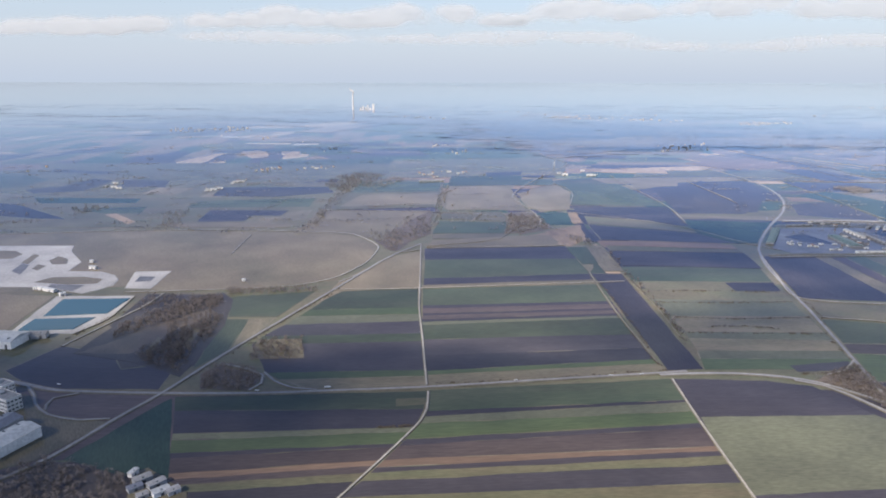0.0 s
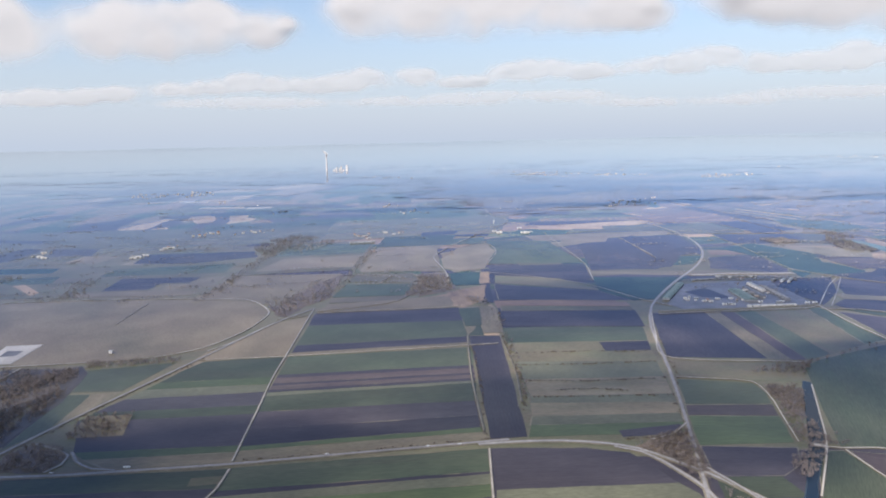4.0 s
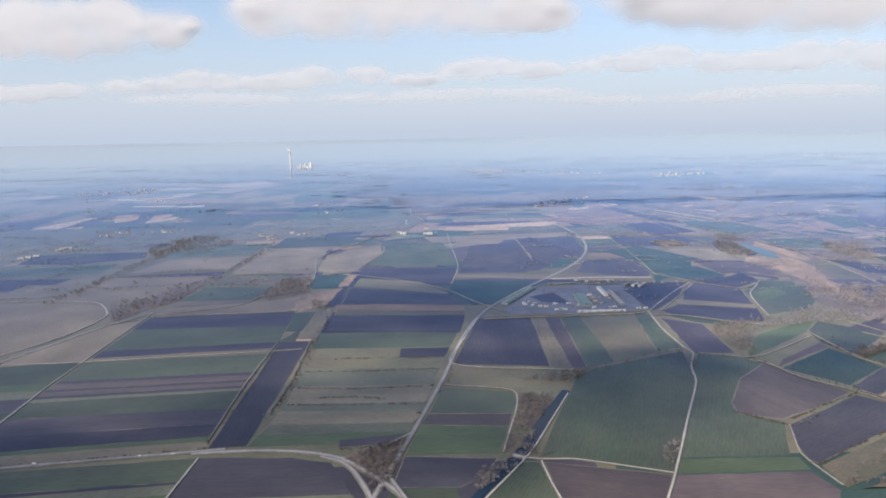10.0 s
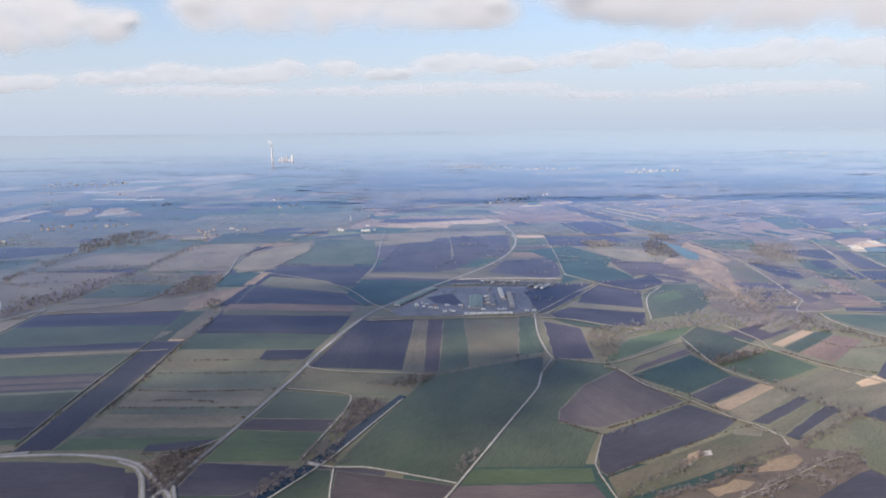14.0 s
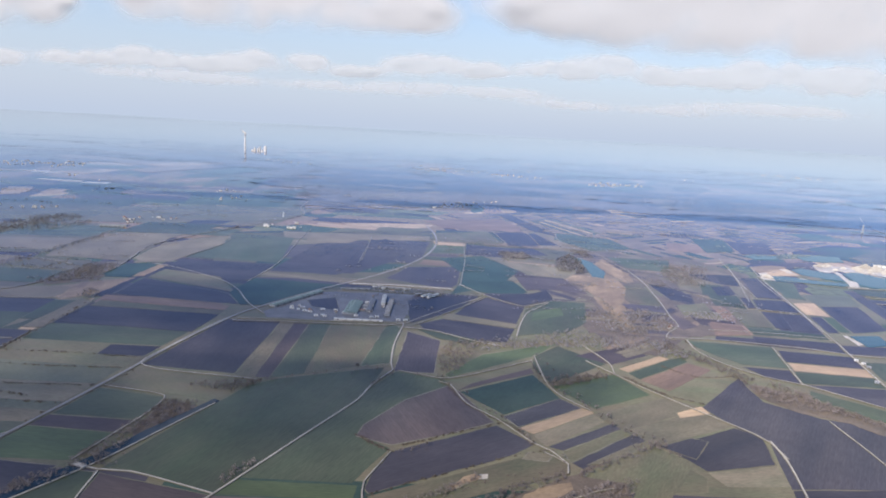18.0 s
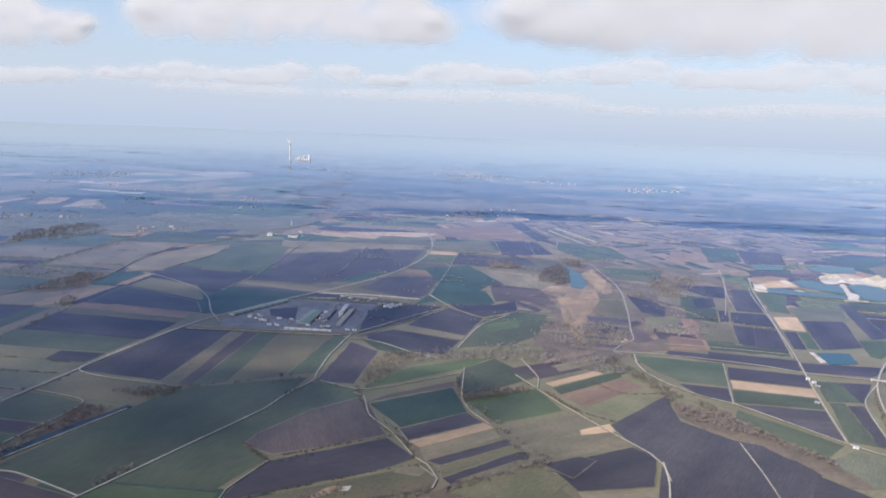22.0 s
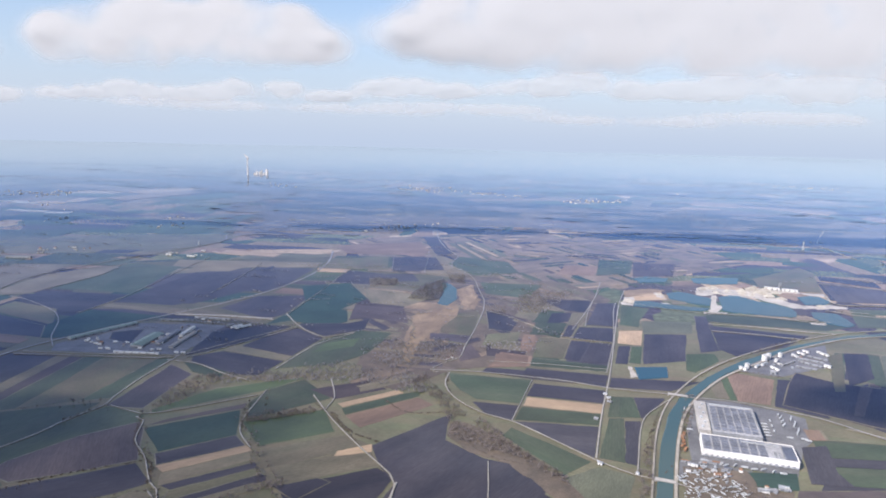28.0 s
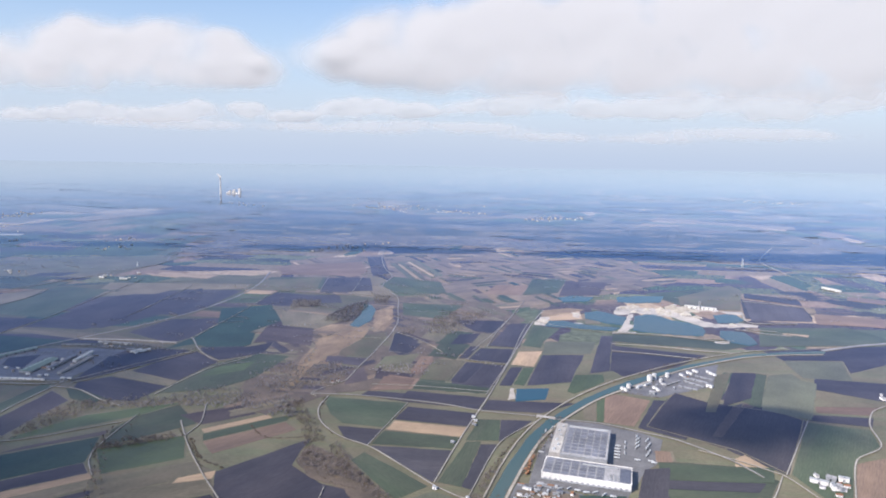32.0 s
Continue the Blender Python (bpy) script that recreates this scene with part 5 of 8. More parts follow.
field("m", -325.1, 540.2, -325.8, 554.5, -313.4, 545.4, -306.6, 531.5, -316.7, 529.9)
field("m", -326.5, 516.8, -328.6, 529.9, -319.4, 524.9, -319.3, 512)
field("k", -338.7, 510.4, -343.4, 533.3, -334, 526.6, -326.2, 501.1)
field("m", -304, 480.6, -297.7, 493.6, -273.5, 495, -256.9, 489.1, -255.6, 477.7, -275.9, 475)
field("k", -287.8, 468.3, -288.2, 476.4, -262.7, 473.6, -264.2, 459)
field("c", -230.3, 466.7, -240.6, 508.6, -213.3, 510.1, -211.4, 465.4)
field("k", -229.9, 481.8, -231.9, 496.4, -219.2, 494.8, -218.7, 483.2)
field("p", 972.8, 593.6, 994.4, 573.2, 1048.1, 555.6, 1060.2, 540, 1007.4, 442.8, 985.4, 478.5, 929.8, 515.9, 952.4, 559.4)
field("h", 1026.3, 646.5, 1044.6, 657.6, 994.4, 550.8, 986, 550.5)
field("p", 1046.2, 657.7, 1068.7, 658.6, 1037.1, 587.5, 1004.6, 564.2)
field("g", 1069.8, 658.6, 1077.3, 653.6, 1036.4, 564.2, 1029.4, 571.9)
field("l", 1080, 653.7, 1115.1, 633.2, 1067.7, 541.5, 1036, 560.2)
field("b", 1013.8, 565.9, 1022, 562.3, 982.2, 499.6, 975.4, 501.4)
field("r", 924.8, 471.1, 935.4, 470.6, 932.7, 454, 921.4, 453.5)
field("g", 922.1, 450.9, 1000.2, 450.9, 992, 430, 921.1, 426.8)
field("p", 922.5, 426.9, 985.8, 428.1, 976.4, 415.5, 920.1, 415.2)
field("g", 917, 414.3, 976.1, 414.8, 961.6, 390.4, 918.7, 391.1)
field("p", 910.7, 441, 928.6, 445.2, 916.7, 404.1, 918.9, 389.8, 894.6, 391.3)
field("t", 860.9, 401.6, 890.8, 402.9, 883.1, 382.2, 860, 384.4)
field("b", 882.6, 381.5, 961.3, 389.8, 956.9, 373.1, 876.1, 369.3)
field("d", 822.1, 404.8, 860.7, 403.7, 859.1, 383, 878.5, 378.8, 873.6, 366.2, 812.4, 363.3)
field("o", -117.2, 214.6, -122.8, 232.3, -118.2, 235.4, -97.1, 219, -94.9, 212.8)
field("h", -829.4, 1160.6, -76.7, 1179.4, -77, 923, -129.9, 855.6, -137.8, 667.8, -491.2, 668.1)
field("g", -737.5, 1052.2, -623.9, 1022.5, -568.1, 983.2, -567.4, 912.5, -631.3, 893.9)
field("r", -800.3, 1145.9, -681.2, 1153.8, -643.9, 1097.6, -745.8, 1064.7)
field("p", -622.1, 1091.1, -502.3, 1059.2, -510.2, 1034.7, -608, 1058.9)
field("p", -552.8, 894.1, -519, 922.1, -509.5, 994.3, -472.9, 972.7, -468.1, 885.2, -524, 863.5)
field("p", -465.5, 983.5, -391.5, 972.9, -374.7, 912.8, -435.8, 917.5)
field("m", -386.1, 863.7, -382.3, 912.8, -330, 903.6, -341.4, 851.2)
field("m", -303.5, 839, -298.7, 868.1, -278.3, 868.1, -273.9, 835.1)
field("p", -289.1, 847.2, -297.9, 913, -154.1, 918, -138.1, 872.6, -212.8, 839.1)
field("g", -295.6, 811.8, -155.3, 835.2, -153, 775.8, -294, 768.9)
field("p", -255.9, 692.1, -262.3, 755.6, -171.7, 752.3, -175.6, 724, -206.4, 724, -208.2, 694.8)
field("o", -204.7, 686.5, -202.4, 718, -173, 718, -165.9, 749.1, -146.7, 755.6, -146.2, 712, -164.2, 683.8)
field("m", -281, 683.8, -205.9, 686.5, -152, 681, -154.4, 665.2, -274.9, 667.9)
field("p", -576.1, 811.6, -501.5, 789.7, -400.1, 706.3, -435.3, 709.2, -525.6, 736.4)
field("s", -370, 730.1, -359.8, 736.3, -319, 692.1, -323, 681.2)
field("g", -427.1, 762.2, -342.4, 775.8, -332.3, 736.3, -376.1, 736.3)
field("t", -507.5, 834.8, -370.7, 827.1, -364.7, 797, -479, 796.9)
field("o", -619.4, 876.2, -533.5, 855.1, -523.8, 827, -591.6, 834.8)
field("p", -181, 984.2, -147.9, 984.3, -147.4, 957.8, -179, 962.9)
field("s", -391.2, 1354.3, -346.3, 1354.6, -321.2, 1278.3, -354.6, 1260.3)
field("s", -314.8, 1354.8, -276.6, 1355, -267.7, 1287.7, -297.7, 1287.5)
field("g", -320.9, 1209.8, -80.6, 1244.5, -85.5, 1164.1, -292.1, 1133.8)
field("h", -85.5, 1164.1, 238.8, 1281.7, 192.8, 1031, -74.1, 995.6)
field("h", -129.9, 855.6, -73.4, 984.5, 5.5, 984.7, -1.1, 775.9, -141.6, 755.6)
field("g", -112.5, 963.1, 1.2, 963.3, -2.2, 886, -117, 868.3)
field("m", -100.9, 855.6, -2.2, 868.5, -5.1, 790, -118.7, 775.8)
field("m", -140.4, 749.1, -14, 752.3, -11, 706.2, -38.1, 642.5, -58, 610.2, -87.7, 633, -139.7, 642.6)
field("d", -55.2, 628.3, -38.9, 683.7, -11.4, 752.3, -9.8, 640.1, -36.2, 595.1, -50.6, 595.1)
field("g", 16.9, 1018.6, 126.8, 1024.9, 108.4, 933.1, 11.2, 928)
field("p", 72.7, 1055, 132.1, 1067.8, 123.2, 1030.8, 71.9, 1018.8)
field("m", 13.5, 923.1, 105.3, 933.1, 88.6, 877.3, 78.7, 835.4, 102.6, 749.1, 77.6, 755.6, 5.4, 762.3)
field("h", 3.9, 745.8, 64.9, 742.6, 72.5, 717.9, 65.1, 697.5, -1.3, 706.1)
field("g", -1.4, 694.7, 69.3, 691.9, 62.2, 642.4, -8.2, 640.1)
field("o", -8.1, 637.7, 66.9, 640, 53.1, 621.2, -8, 616.8)
field("m", 99.8, 827.6, 123.5, 904.4, 163.1, 938.2, 171.3, 873, 152, 782.9, 121.1, 752.3, 102.7, 769)
field("d", 76.3, 742.6, 103.4, 736.3, 101.6, 672.8, 85.5, 642.4, 61.1, 637.6, 73.8, 689.1)
field("t", 107.6, 739.5, 142.5, 742.6, 137.2, 689.1, 105.5, 683.6)
field("m", -8, 612.3, 97.9, 632.8, 118.1, 623.4, 113.5, 592.8, -13.4, 584.7)
field("y", 103.8, 649.7, 143.3, 678.1, 137.5, 623.4, 108.3, 592.8)
field("p", 805.5, 834, 828.4, 828.9, 815.4, 776.9, 793, 778.5)
field("p", 773.7, 765, 797.4, 771.4, 788.4, 730.8, 763.5, 717.7)
field("o", 798.7, 771.6, 817.2, 774.6, 801, 721.3, 785, 718.8)
field("p", 834, 821.1, 859.3, 825.3, 839.8, 718.4, 807.2, 722.3)
field("g", 752.4, 720.5, 786.4, 725.9, 774.1, 676.7, 742.8, 676)
field("p", 786.8, 716.9, 796.6, 718.4, 784.5, 674.3, 775.3, 672.9)
field("p", 798.2, 712, 837.3, 711.5, 825.8, 661.1, 784.9, 668.4)
field("r", 740.6, 671.6, 750.5, 671.1, 740.2, 626.7, 730.5, 625.2)
field("h", 751.7, 667.4, 782, 666.1, 768.3, 603.9, 741.1, 606.4)
field("p", 784.2, 662.5, 801.6, 659.4, 782.6, 599.6, 770.3, 604.2)
field("p", 803.1, 657.8, 825.8, 655.5, 811.1, 597.4, 784.6, 596.7)
field("r", 711.9, 615.6, 741.1, 606.4, 738.9, 587, 702.9, 574.3)
field("g", 739.9, 596.6, 808, 589.3, 803.1, 573.8, 737.7, 579.3)
field("p", 734, 574.3, 805.4, 564.2, 798.3, 549.6, 730.6, 556.6)
field("r", 430.7, 1178.1, 572.4, 1244.4, 598.8, 1152.6, 464.3, 1099.7)
field("h", 445, 1047.1, 536.9, 1085.2, 551.8, 978.7, 450.7, 972.7)
field("u", 542.6, 1081, 613.9, 1091.7, 635.1, 990.5, 558.8, 967.6)
field("s", 448, 968.2, 491.8, 970.3, 494.8, 946.8, 452.1, 944.8)
field("u", 497.9, 931.9, 590.8, 956.2, 606.1, 906.7, 509.9, 893.8)
field("t", 455.9, 853.2, 514, 880.6, 552.2, 799.8, 527.2, 734.8, 495.8, 731)
field("o", 538.3, 851.3, 587, 842.1, 629.4, 815.1, 603.6, 768.8, 559.8, 779)
field("b", 543.1, 766.5, 602.2, 761, 614.4, 700, 552, 719.1)
field("u", 572.7, 1305.5, 603.4, 1310.6, 640.6, 1137.2, 616.9, 1102.2)
field("g", 637.4, 1042.7, 654.2, 1107.8, 732.4, 1070.5, 745.9, 989.7, 678.1, 960.6)
field("l", 626.5, 1240.3, 635.9, 1241.8, 691.7, 1093.4, 683.5, 1082.4)
field("l", 638.4, 1255.1, 647.9, 1256.7, 703.8, 1105.1, 696.3, 1094.1)
field("l", 650.7, 1270.3, 663.5, 1272.4, 724.3, 1123.5, 715.4, 1101.9)
field("l", 671, 1273.6, 678.5, 1274.8, 733.5, 1130.1, 727.5, 1118.8)
field("s", 642.6, 1230.3, 647.8, 1231.1, 694.5, 1103.7, 690.8, 1093.2)
field("s", 656.4, 1258, 662.7, 1259.1, 719.6, 1122.8, 714.3, 1116.9)
field("p", 697.7, 770.2, 728.8, 737.9, 721.9, 683.6, 700.6, 691.2)
field("h", 645.3, 730.2, 690.1, 766.8, 684.5, 667.6, 651.4, 671.6)
field("u", 640.7, 666.4, 683.5, 663.7, 680, 637.6, 642.1, 647.8)
field("y", 658.6, 863.8, 678, 899.1, 685.9, 833.9, 673.4, 762.2)
field("y", 626.3, 644.2, 621.1, 688.2, 615.3, 726.6, 643.2, 773.7, 666.2, 781.7, 664.1, 732.5, 645.9, 674.9, 632.4, 652.2)
field("h", 699.8, 671.3, 733.7, 685, 726.8, 639.4, 694.1, 634)
field("r", 737, 675.5, 748.6, 676.8, 741.6, 623.9, 730.1, 629.4)
field("r", 707.5, 610.4, 738, 605.7, 733.3, 576.6, 704.6, 580.8)
field("h", 1092.1, 1009.8, 1203.7, 1115.5, 1208.1, 1075.5, 1154.3, 931.7, 1075.7, 934.7)
field("u", 1183.8, 1003, 1249.4, 957.6, 1228, 879.1, 1147.7, 874.8)
field("p", 1202.7, 1049.3, 1268.8, 1018.4, 1256.1, 972.4, 1191.8, 1015.6)
field("r", 1250.9, 924.7, 1332.7, 904.1, 1308.1, 860.9, 1226.7, 867.5)
field("g", 1143.9, 837.9, 1256.4, 851.8, 1276.6, 805.6, 1258.2, 773.2, 1111.5, 756)
field("s", 1162.8, 816.7, 1190.2, 809.9, 1185.2, 801.9, 1159.4, 808.7)
field("r", 1359, 1050.5, 1401.4, 1024.8, 1385.4, 996.7, 1343.7, 1020.9)
# pale parcels of bare earth and stubble beyond the wide forest
strip_rng = random.Random(8)
for x0, y0, x1, y1, count in ((315, 2474, 757, 2280, 9), (975, 2156, 1164, 2216, 5), (-90, 2245, 9, 2282, 3), (-182, 2558, 7, 2409, 5),
                              (296, 2573, 833, 2521, 9), (1447, 2515, 1989, 2827, 7), (-1300, 2500, -500, 2350, 8), (-700, 1750, -250, 1500, 8)):
    for i in range(count):
        k = (i + strip_rng.random()) / count
        cx, cy = x0 + (x1 - x0) * k, y0 + (y1 - y0) * k + strip_rng.gauss(0, 45)
        w, d, lean = strip_rng.uniform(18, 62), strip_rng.uniform(7, 22), strip_rng.uniform(-9, 9)
        field(strip_rng.choice("nsscol"), cx - w, cy - d - lean, cx + w, cy - d + lean, cx + w * 0.9, cy + d + lean, cx - w * 0.95, cy + d - lean)

# the patchwork far behind, too far off to be told parcel by parcel
far_rng = random.Random(21)
for _ in range(300):
    fy = far_rng.uniform(1900, 3600)
    fx = far_rng.uniform(-0.72, 0.72) * fy + 380
    w, d, a = far_rng.uniform(50, 240), far_rng.uniform(10, 60), radians(far_rng.choice((-20, 5, 12, 70)) + far_rng.uniform(-8, 8))
    corners = [Vector((fx, fy)) + Matrix.Rotation(a, 2) @ Vector((u * w * far_rng.uniform(0.8, 1.1), v * d * far_rng.uniform(0.8, 1.2))) for u, v in ((-1, -1), (1, -1), (1, 1), (-1, 1))]
    field(far_rng.choice("oymhwwlmpggGhmlus"), *[c for p in corners for c in p])

pond(-261.2, 441.2, -216.5, 443.5, -218.2, 413.9, -256.2, 408.8)
pond(-258.4, 402.6, -222.1, 405.5, -225.6, 385.9, -257.5, 383.2)
pond(314.9, 390.9, 318.2, 388.8, 299.1, 346.8, 282.0, 311.3, 261.1, 279.7, 246.4, 255.5, 241.2, 255.7, 257.7, 282.3, 275.0, 311.6, 296.1, 354.4)
pond(792.5, 351, 808.5, 406.9, 818.8, 441.3, 832.8, 481, 851.2, 518.9, 889.3, 571.4, 935.2, 619.6, 1003, 673.1, 1080.8, 719.1, 1128.3, 734.1, 1177, 743.7, 1172, 736, 1125, 728, 1078, 713, 999.8, 665.6, 950.3, 621.7, 904.9, 578.3, 869.4, 532.1, 845.1, 486.8, 828.6, 442.4, 816.2, 401.6, 801.8, 352)
pond(831.3, 588.7, 860.1, 592.6, 854.3, 566.1, 828.8, 558.7)
pond(936, 891, 954, 903, 965, 896, 977, 879, 987, 873, 974, 832, 955, 839, 933, 859)
pond(1000, 880, 1017, 892, 1029, 890, 1038, 876, 1044, 863, 1061, 851, 1072, 834, 1070, 816, 1060, 793, 1033, 793, 1013, 798, 993, 802, 983, 811)
pond(1107, 898, 1127, 907, 1138, 903, 1140, 878, 1125, 861, 1100, 857)
pond(1090, 819, 1104, 817, 1116, 814, 1116, 793, 1112, 765, 1100, 756, 1083, 769, 1080, 792)
pond(884, 842, 903, 843, 917, 832, 941, 822, 967, 817, 958, 803, 918, 809, 877, 816)
pond(999, 997, 1032, 1008, 1071, 1010, 1054, 968, 1017, 959, 994, 964)
pond(911, 981, 934, 998, 964, 991, 952, 963, 916, 954)
lane("road", 2.8, -266.8, 324.3, -226.6, 316.0, -212.0, 310.8, -191.0, 303.2, -141.2, 299.9, -90.3, 299.7, -52.2, 302.5, -9.2, 306.0, 57.1, 314.7, 117.6, 322.4, 127.0, 323.8)
lane("road", 2.8, 111.2, 319.3, 130.9, 320.9, 154.0, 320.4, 174.6, 316.4, 189.2, 309.7, 203.4, 295.1, 216.4, 279.2, 227.8, 260.5)
lane("road", 2.2, 178.0, 312.8, 189.6, 306.5, 196.4, 296.9, 201.5, 285.2, 206.8, 270.6, 207.3, 253.9, 204.4, 237.0, 200.9, 220.5, 198.4, 210.1)
lane("road", 2.2, -183.9, 208.8, -171.6, 227.8, -160.8, 243.5, -149.5, 273.4, -137.6, 301.1, -123.3, 343.9, -110.4, 378.9, -75.7, 469.9, -44.2, 553.1, -18.8, 598.4)
lane("track", 1.4, -18.8, 598.4, -17.6, 526.9, -16.6, 467.0, -15.9, 424.1, -12.5, 369.6, -9.2, 308.5)
lane("track", 1.5, -8.3, 301.1, -8.8, 283.2, -11.2, 272.7, -21.4, 251.3, -40.0, 215.6, -48.6, 200.2)
lane("track", 1.4, 116.3, 314.4, 114.1, 267.0, 112.9, 214.7, 111.8, 199.3)
lane("track", 1.3, -78.7, 461.9, -16.9, 465.7, 118.1, 480.4, 137.1, 483.1)
lane("track", 1.6, -226.5, 457.2, -156.2, 463.5, -109.3, 472.7, -83.0, 491.0, -65.4, 527.0, -60.0, 547.7, -58.1, 592.2, -94.3, 641.5, -269.6, 653.9, -426.5, 637.1, -499.3, 625.5)
lane("track", 1.6, -77.3, 480.9, -63.1, 506.0, -52.3, 535.4, -44.1, 551.3)
lane("road", 1.5, -245.6, 318.8, -207.3, 307.6, -199.3, 298.4, -193.7, 289.7, -181.6, 278.7, -164.7, 273.5, -151.5, 274.9)
lane("road", 1.4, -185.2, 283.0, -187.5, 288.0, -187.8, 294.8, -178.3, 300.1)
lane("road", 1.5, -120.3, 334.2, -103.2, 327.0, -94.0, 320.0, -92.4, 310.2, -96.7, 302.7)
lane("road", 1.5, -94.0, 323.4, -86.7, 313.4, -75.0, 305.1, -63.4, 303.2)
lane("track", 1.3, -13.3, 581.9, 34.8, 585.8, 99.1, 589.8, 112.7, 594.0)
lane("track", 1.2, -44.8, 562.4, -18.3, 575.9)
lane("dirt", 2.0, -217.8, 358.6, -207.3, 398.4, -199.4, 430.4, -197.4, 454.6)
lane("dirt", 1.6, -221.3, 377.6, -212.8, 402.4, -215.5, 448.4)
lane("track", 1.0, -181.3, 562.7, -183.3, 634.4)
lane("road", 2.4, 200.7, 247.2, 217.2, 311.4, 242.3, 419.2, 260.4, 511.0, 281.7, 576.5, 328.6, 658.4, 390, 750, 429, 833, 450, 926, 452, 1020, 437, 1116)
lane("track", 1.2, 274.1, 553.5, 259.0, 496.5, 249.1, 442.6, 333.9, 424.3)
lane("track", 1.1, 241.9, 404.3, 283.9, 392.6, 284.0, 370.9, 276.7, 340.8, 269.4, 311.9)
lane("track", 1.6, 423.3, 565.7, 417.9, 507.6, 418.1, 465.8, 420.0, 453.2, 408.1, 425.2, 401.4, 400.0, 375.8, 346.5, 347.3, 287.0, 330.5, 254.1)
lane("track", 1.3, 272.9, 307.6, 286.0, 304.1, 302.4, 303.3, 324.5, 295.6, 346.5, 287.1)
lane("track", 1.2, 287.0, 302.3, 288.4, 281.0, 290.8, 262.2)
lane("track", 1.2, 424.8, 565.6, 472.8, 634.3, 500.9, 668.5)
lane("track", 1.2, 137, 743, 166, 731, 227.2, 687.3, 254.4, 652.6, 277.5, 606.4, 299.1, 575.2)
lane("track", 1.3, 281.9, 558.2, 350.5, 560.3, 423.3, 565.7)
lane("track", 1.3, 316.9, 385.3, 298.5, 344.6, 282.3, 310.1, 262.0, 277.2, 252.0, 261.6)
lane("track", 1.1, 452.4, 435.6, 460.3, 430.4, 470.1, 400.8, 486.5, 380.8, 505.1, 350.6, 513.3, 342.5, 520.2, 328.0)
lane("track", 1.1, 423.6, 452.6, 458.2, 441.7, 523.2, 484.4)
lane("track", 1.1, 526.2, 496.7, 527.4, 438.6, 533.2, 419.3, 547.8, 398.5)
lane("track", 1.0, 426.1, 334.1, 415.0, 302.8, 415.0, 294.5, 417.5, 271.8)
lane("track", 1.0, 570.8, 526.2, 582.3, 486.8, 580.5, 464.1)
lane("track", 1.2, 849, 895, 814, 777, 789, 700)
lane("road", 1.6, 651.8, 558.9, 698.3, 558.0, 764.5, 546.4, 799.8, 534.3, 845.5, 526.7)
lane("road", 1.8, 857.6, 522.3, 893.2, 517.5, 922.0, 503.5, 945.7, 491.8, 975.5, 459.6, 988.1, 436.1)
lane("track", 1.5, 666.8, 553.9, 665.1, 527.0, 674.4, 498.1, 694.4, 473.5, 718.8, 458.6, 744.4, 432.6, 770.1, 405.2, 789.9, 390.1, 801.5, 385.3)
lane("track", 1.4, 769.1, 409.6, 784.0, 479.3, 806.5, 572.4, 860, 819, 882, 898)
lane("dirt", 3.4, 804.4, 355.1, 817.3, 401.7, 829.8, 442.6, 846.4, 486.9, 869.2, 527.3, 904.4, 574.1, 948.8, 615.2, 998.5, 660.1, 1075, 708, 1122, 723, 1168, 730)
lane("dirt", 2.2, 790.8, 353.6, 804.8, 407.6, 813.8, 440.7, 827.7, 481.6, 844.7, 518.3, 881.8, 573.9, 929.4, 625.2, 1007.8, 687.0, 1088, 732, 1136, 748)
lane("track", 1.2, 645.8, 343.9, 645.6, 363.5, 641.3, 375.0, 618.5, 405.6, 590.8, 446.0, 565.2, 490.1)
lane("track", 0.8, 700.2, 397.5, 700.1, 354.3, 697.6, 314.1, 697.5, 302.8)
lane("track", 1.0, 699.2, 587.6, 748.8, 586.6, 805.3, 579.4)
lane("track", 0.9, 737.1, 545.5, 716.8, 459.3)
lane("track", 1.0, 844.7, 518.3, 814.1, 475.9, 791.2, 391.7)
lane("track", 1.5, 956.4, 474.9, 977.7, 461.5, 1002.0, 441.2, 1004.9, 435.2, 1013.0, 406.9)
lane("track", 1.2, 1004.7, 441.5, 1063.9, 539.3)
lane("track", 1.2, 1000.9, 438.7, 984.7, 411.2, 969.8, 393.0)
lane("track", 1.5, 1030.8, 405.1, 1065.8, 469.9, 1096.0, 494.0, 1109.6, 533.7, 1129.1, 565.1, 1148.1, 579.7)
lane("road", 1.4, 801.5, 385.3, 810.6, 383.0, 824.1, 375.4, 839.8, 364.8)
lane("track", 1.0, 954, 792, 901, 812, 861, 834, 826.7, 669.5, 803.2, 570.7)
lane("dirt", 1.2, 955, 800, 1029, 784, 1090, 773)
lane("dirt", 1.2, 948, 754, 1010, 739, 1043, 726)
lane("dirt", 1.4, 1125, 834, 1185, 800)
lane("dirt", 2.0, 1343, 1105, 1364, 1077)
lane("track", 3.0, 1463, 1581, 1367, 1404, 1350, 1346, 1346, 1213)
lane("verge", 1.2, 115.4, 503.3, 113.8, 442.9, 113.5, 400.3, 115.1, 334.4)
lane("verge", 1.0, 140.5, 501.6, 142.4, 419.9, 139.8, 370.4)
lane("dirt", 3.2, 956, 793, 1010, 789, 1057, 774, 1081, 764)
lane("dirt", 3.2, 945, 746, 991, 740, 1037, 729, 1070, 724)
lane("dirt", 2.6, 940, 718, 981, 711, 1023.5, 698.9)
lane("dirt", 3.0, 1150, 914, 1139, 875, 1143, 860, 1201, 864)
lane("dirt", 4.0, 1117, 825, 1136, 811, 1166, 802)
lane("dirt", 3.0, 1177, 992, 1212, 979, 1255, 960)
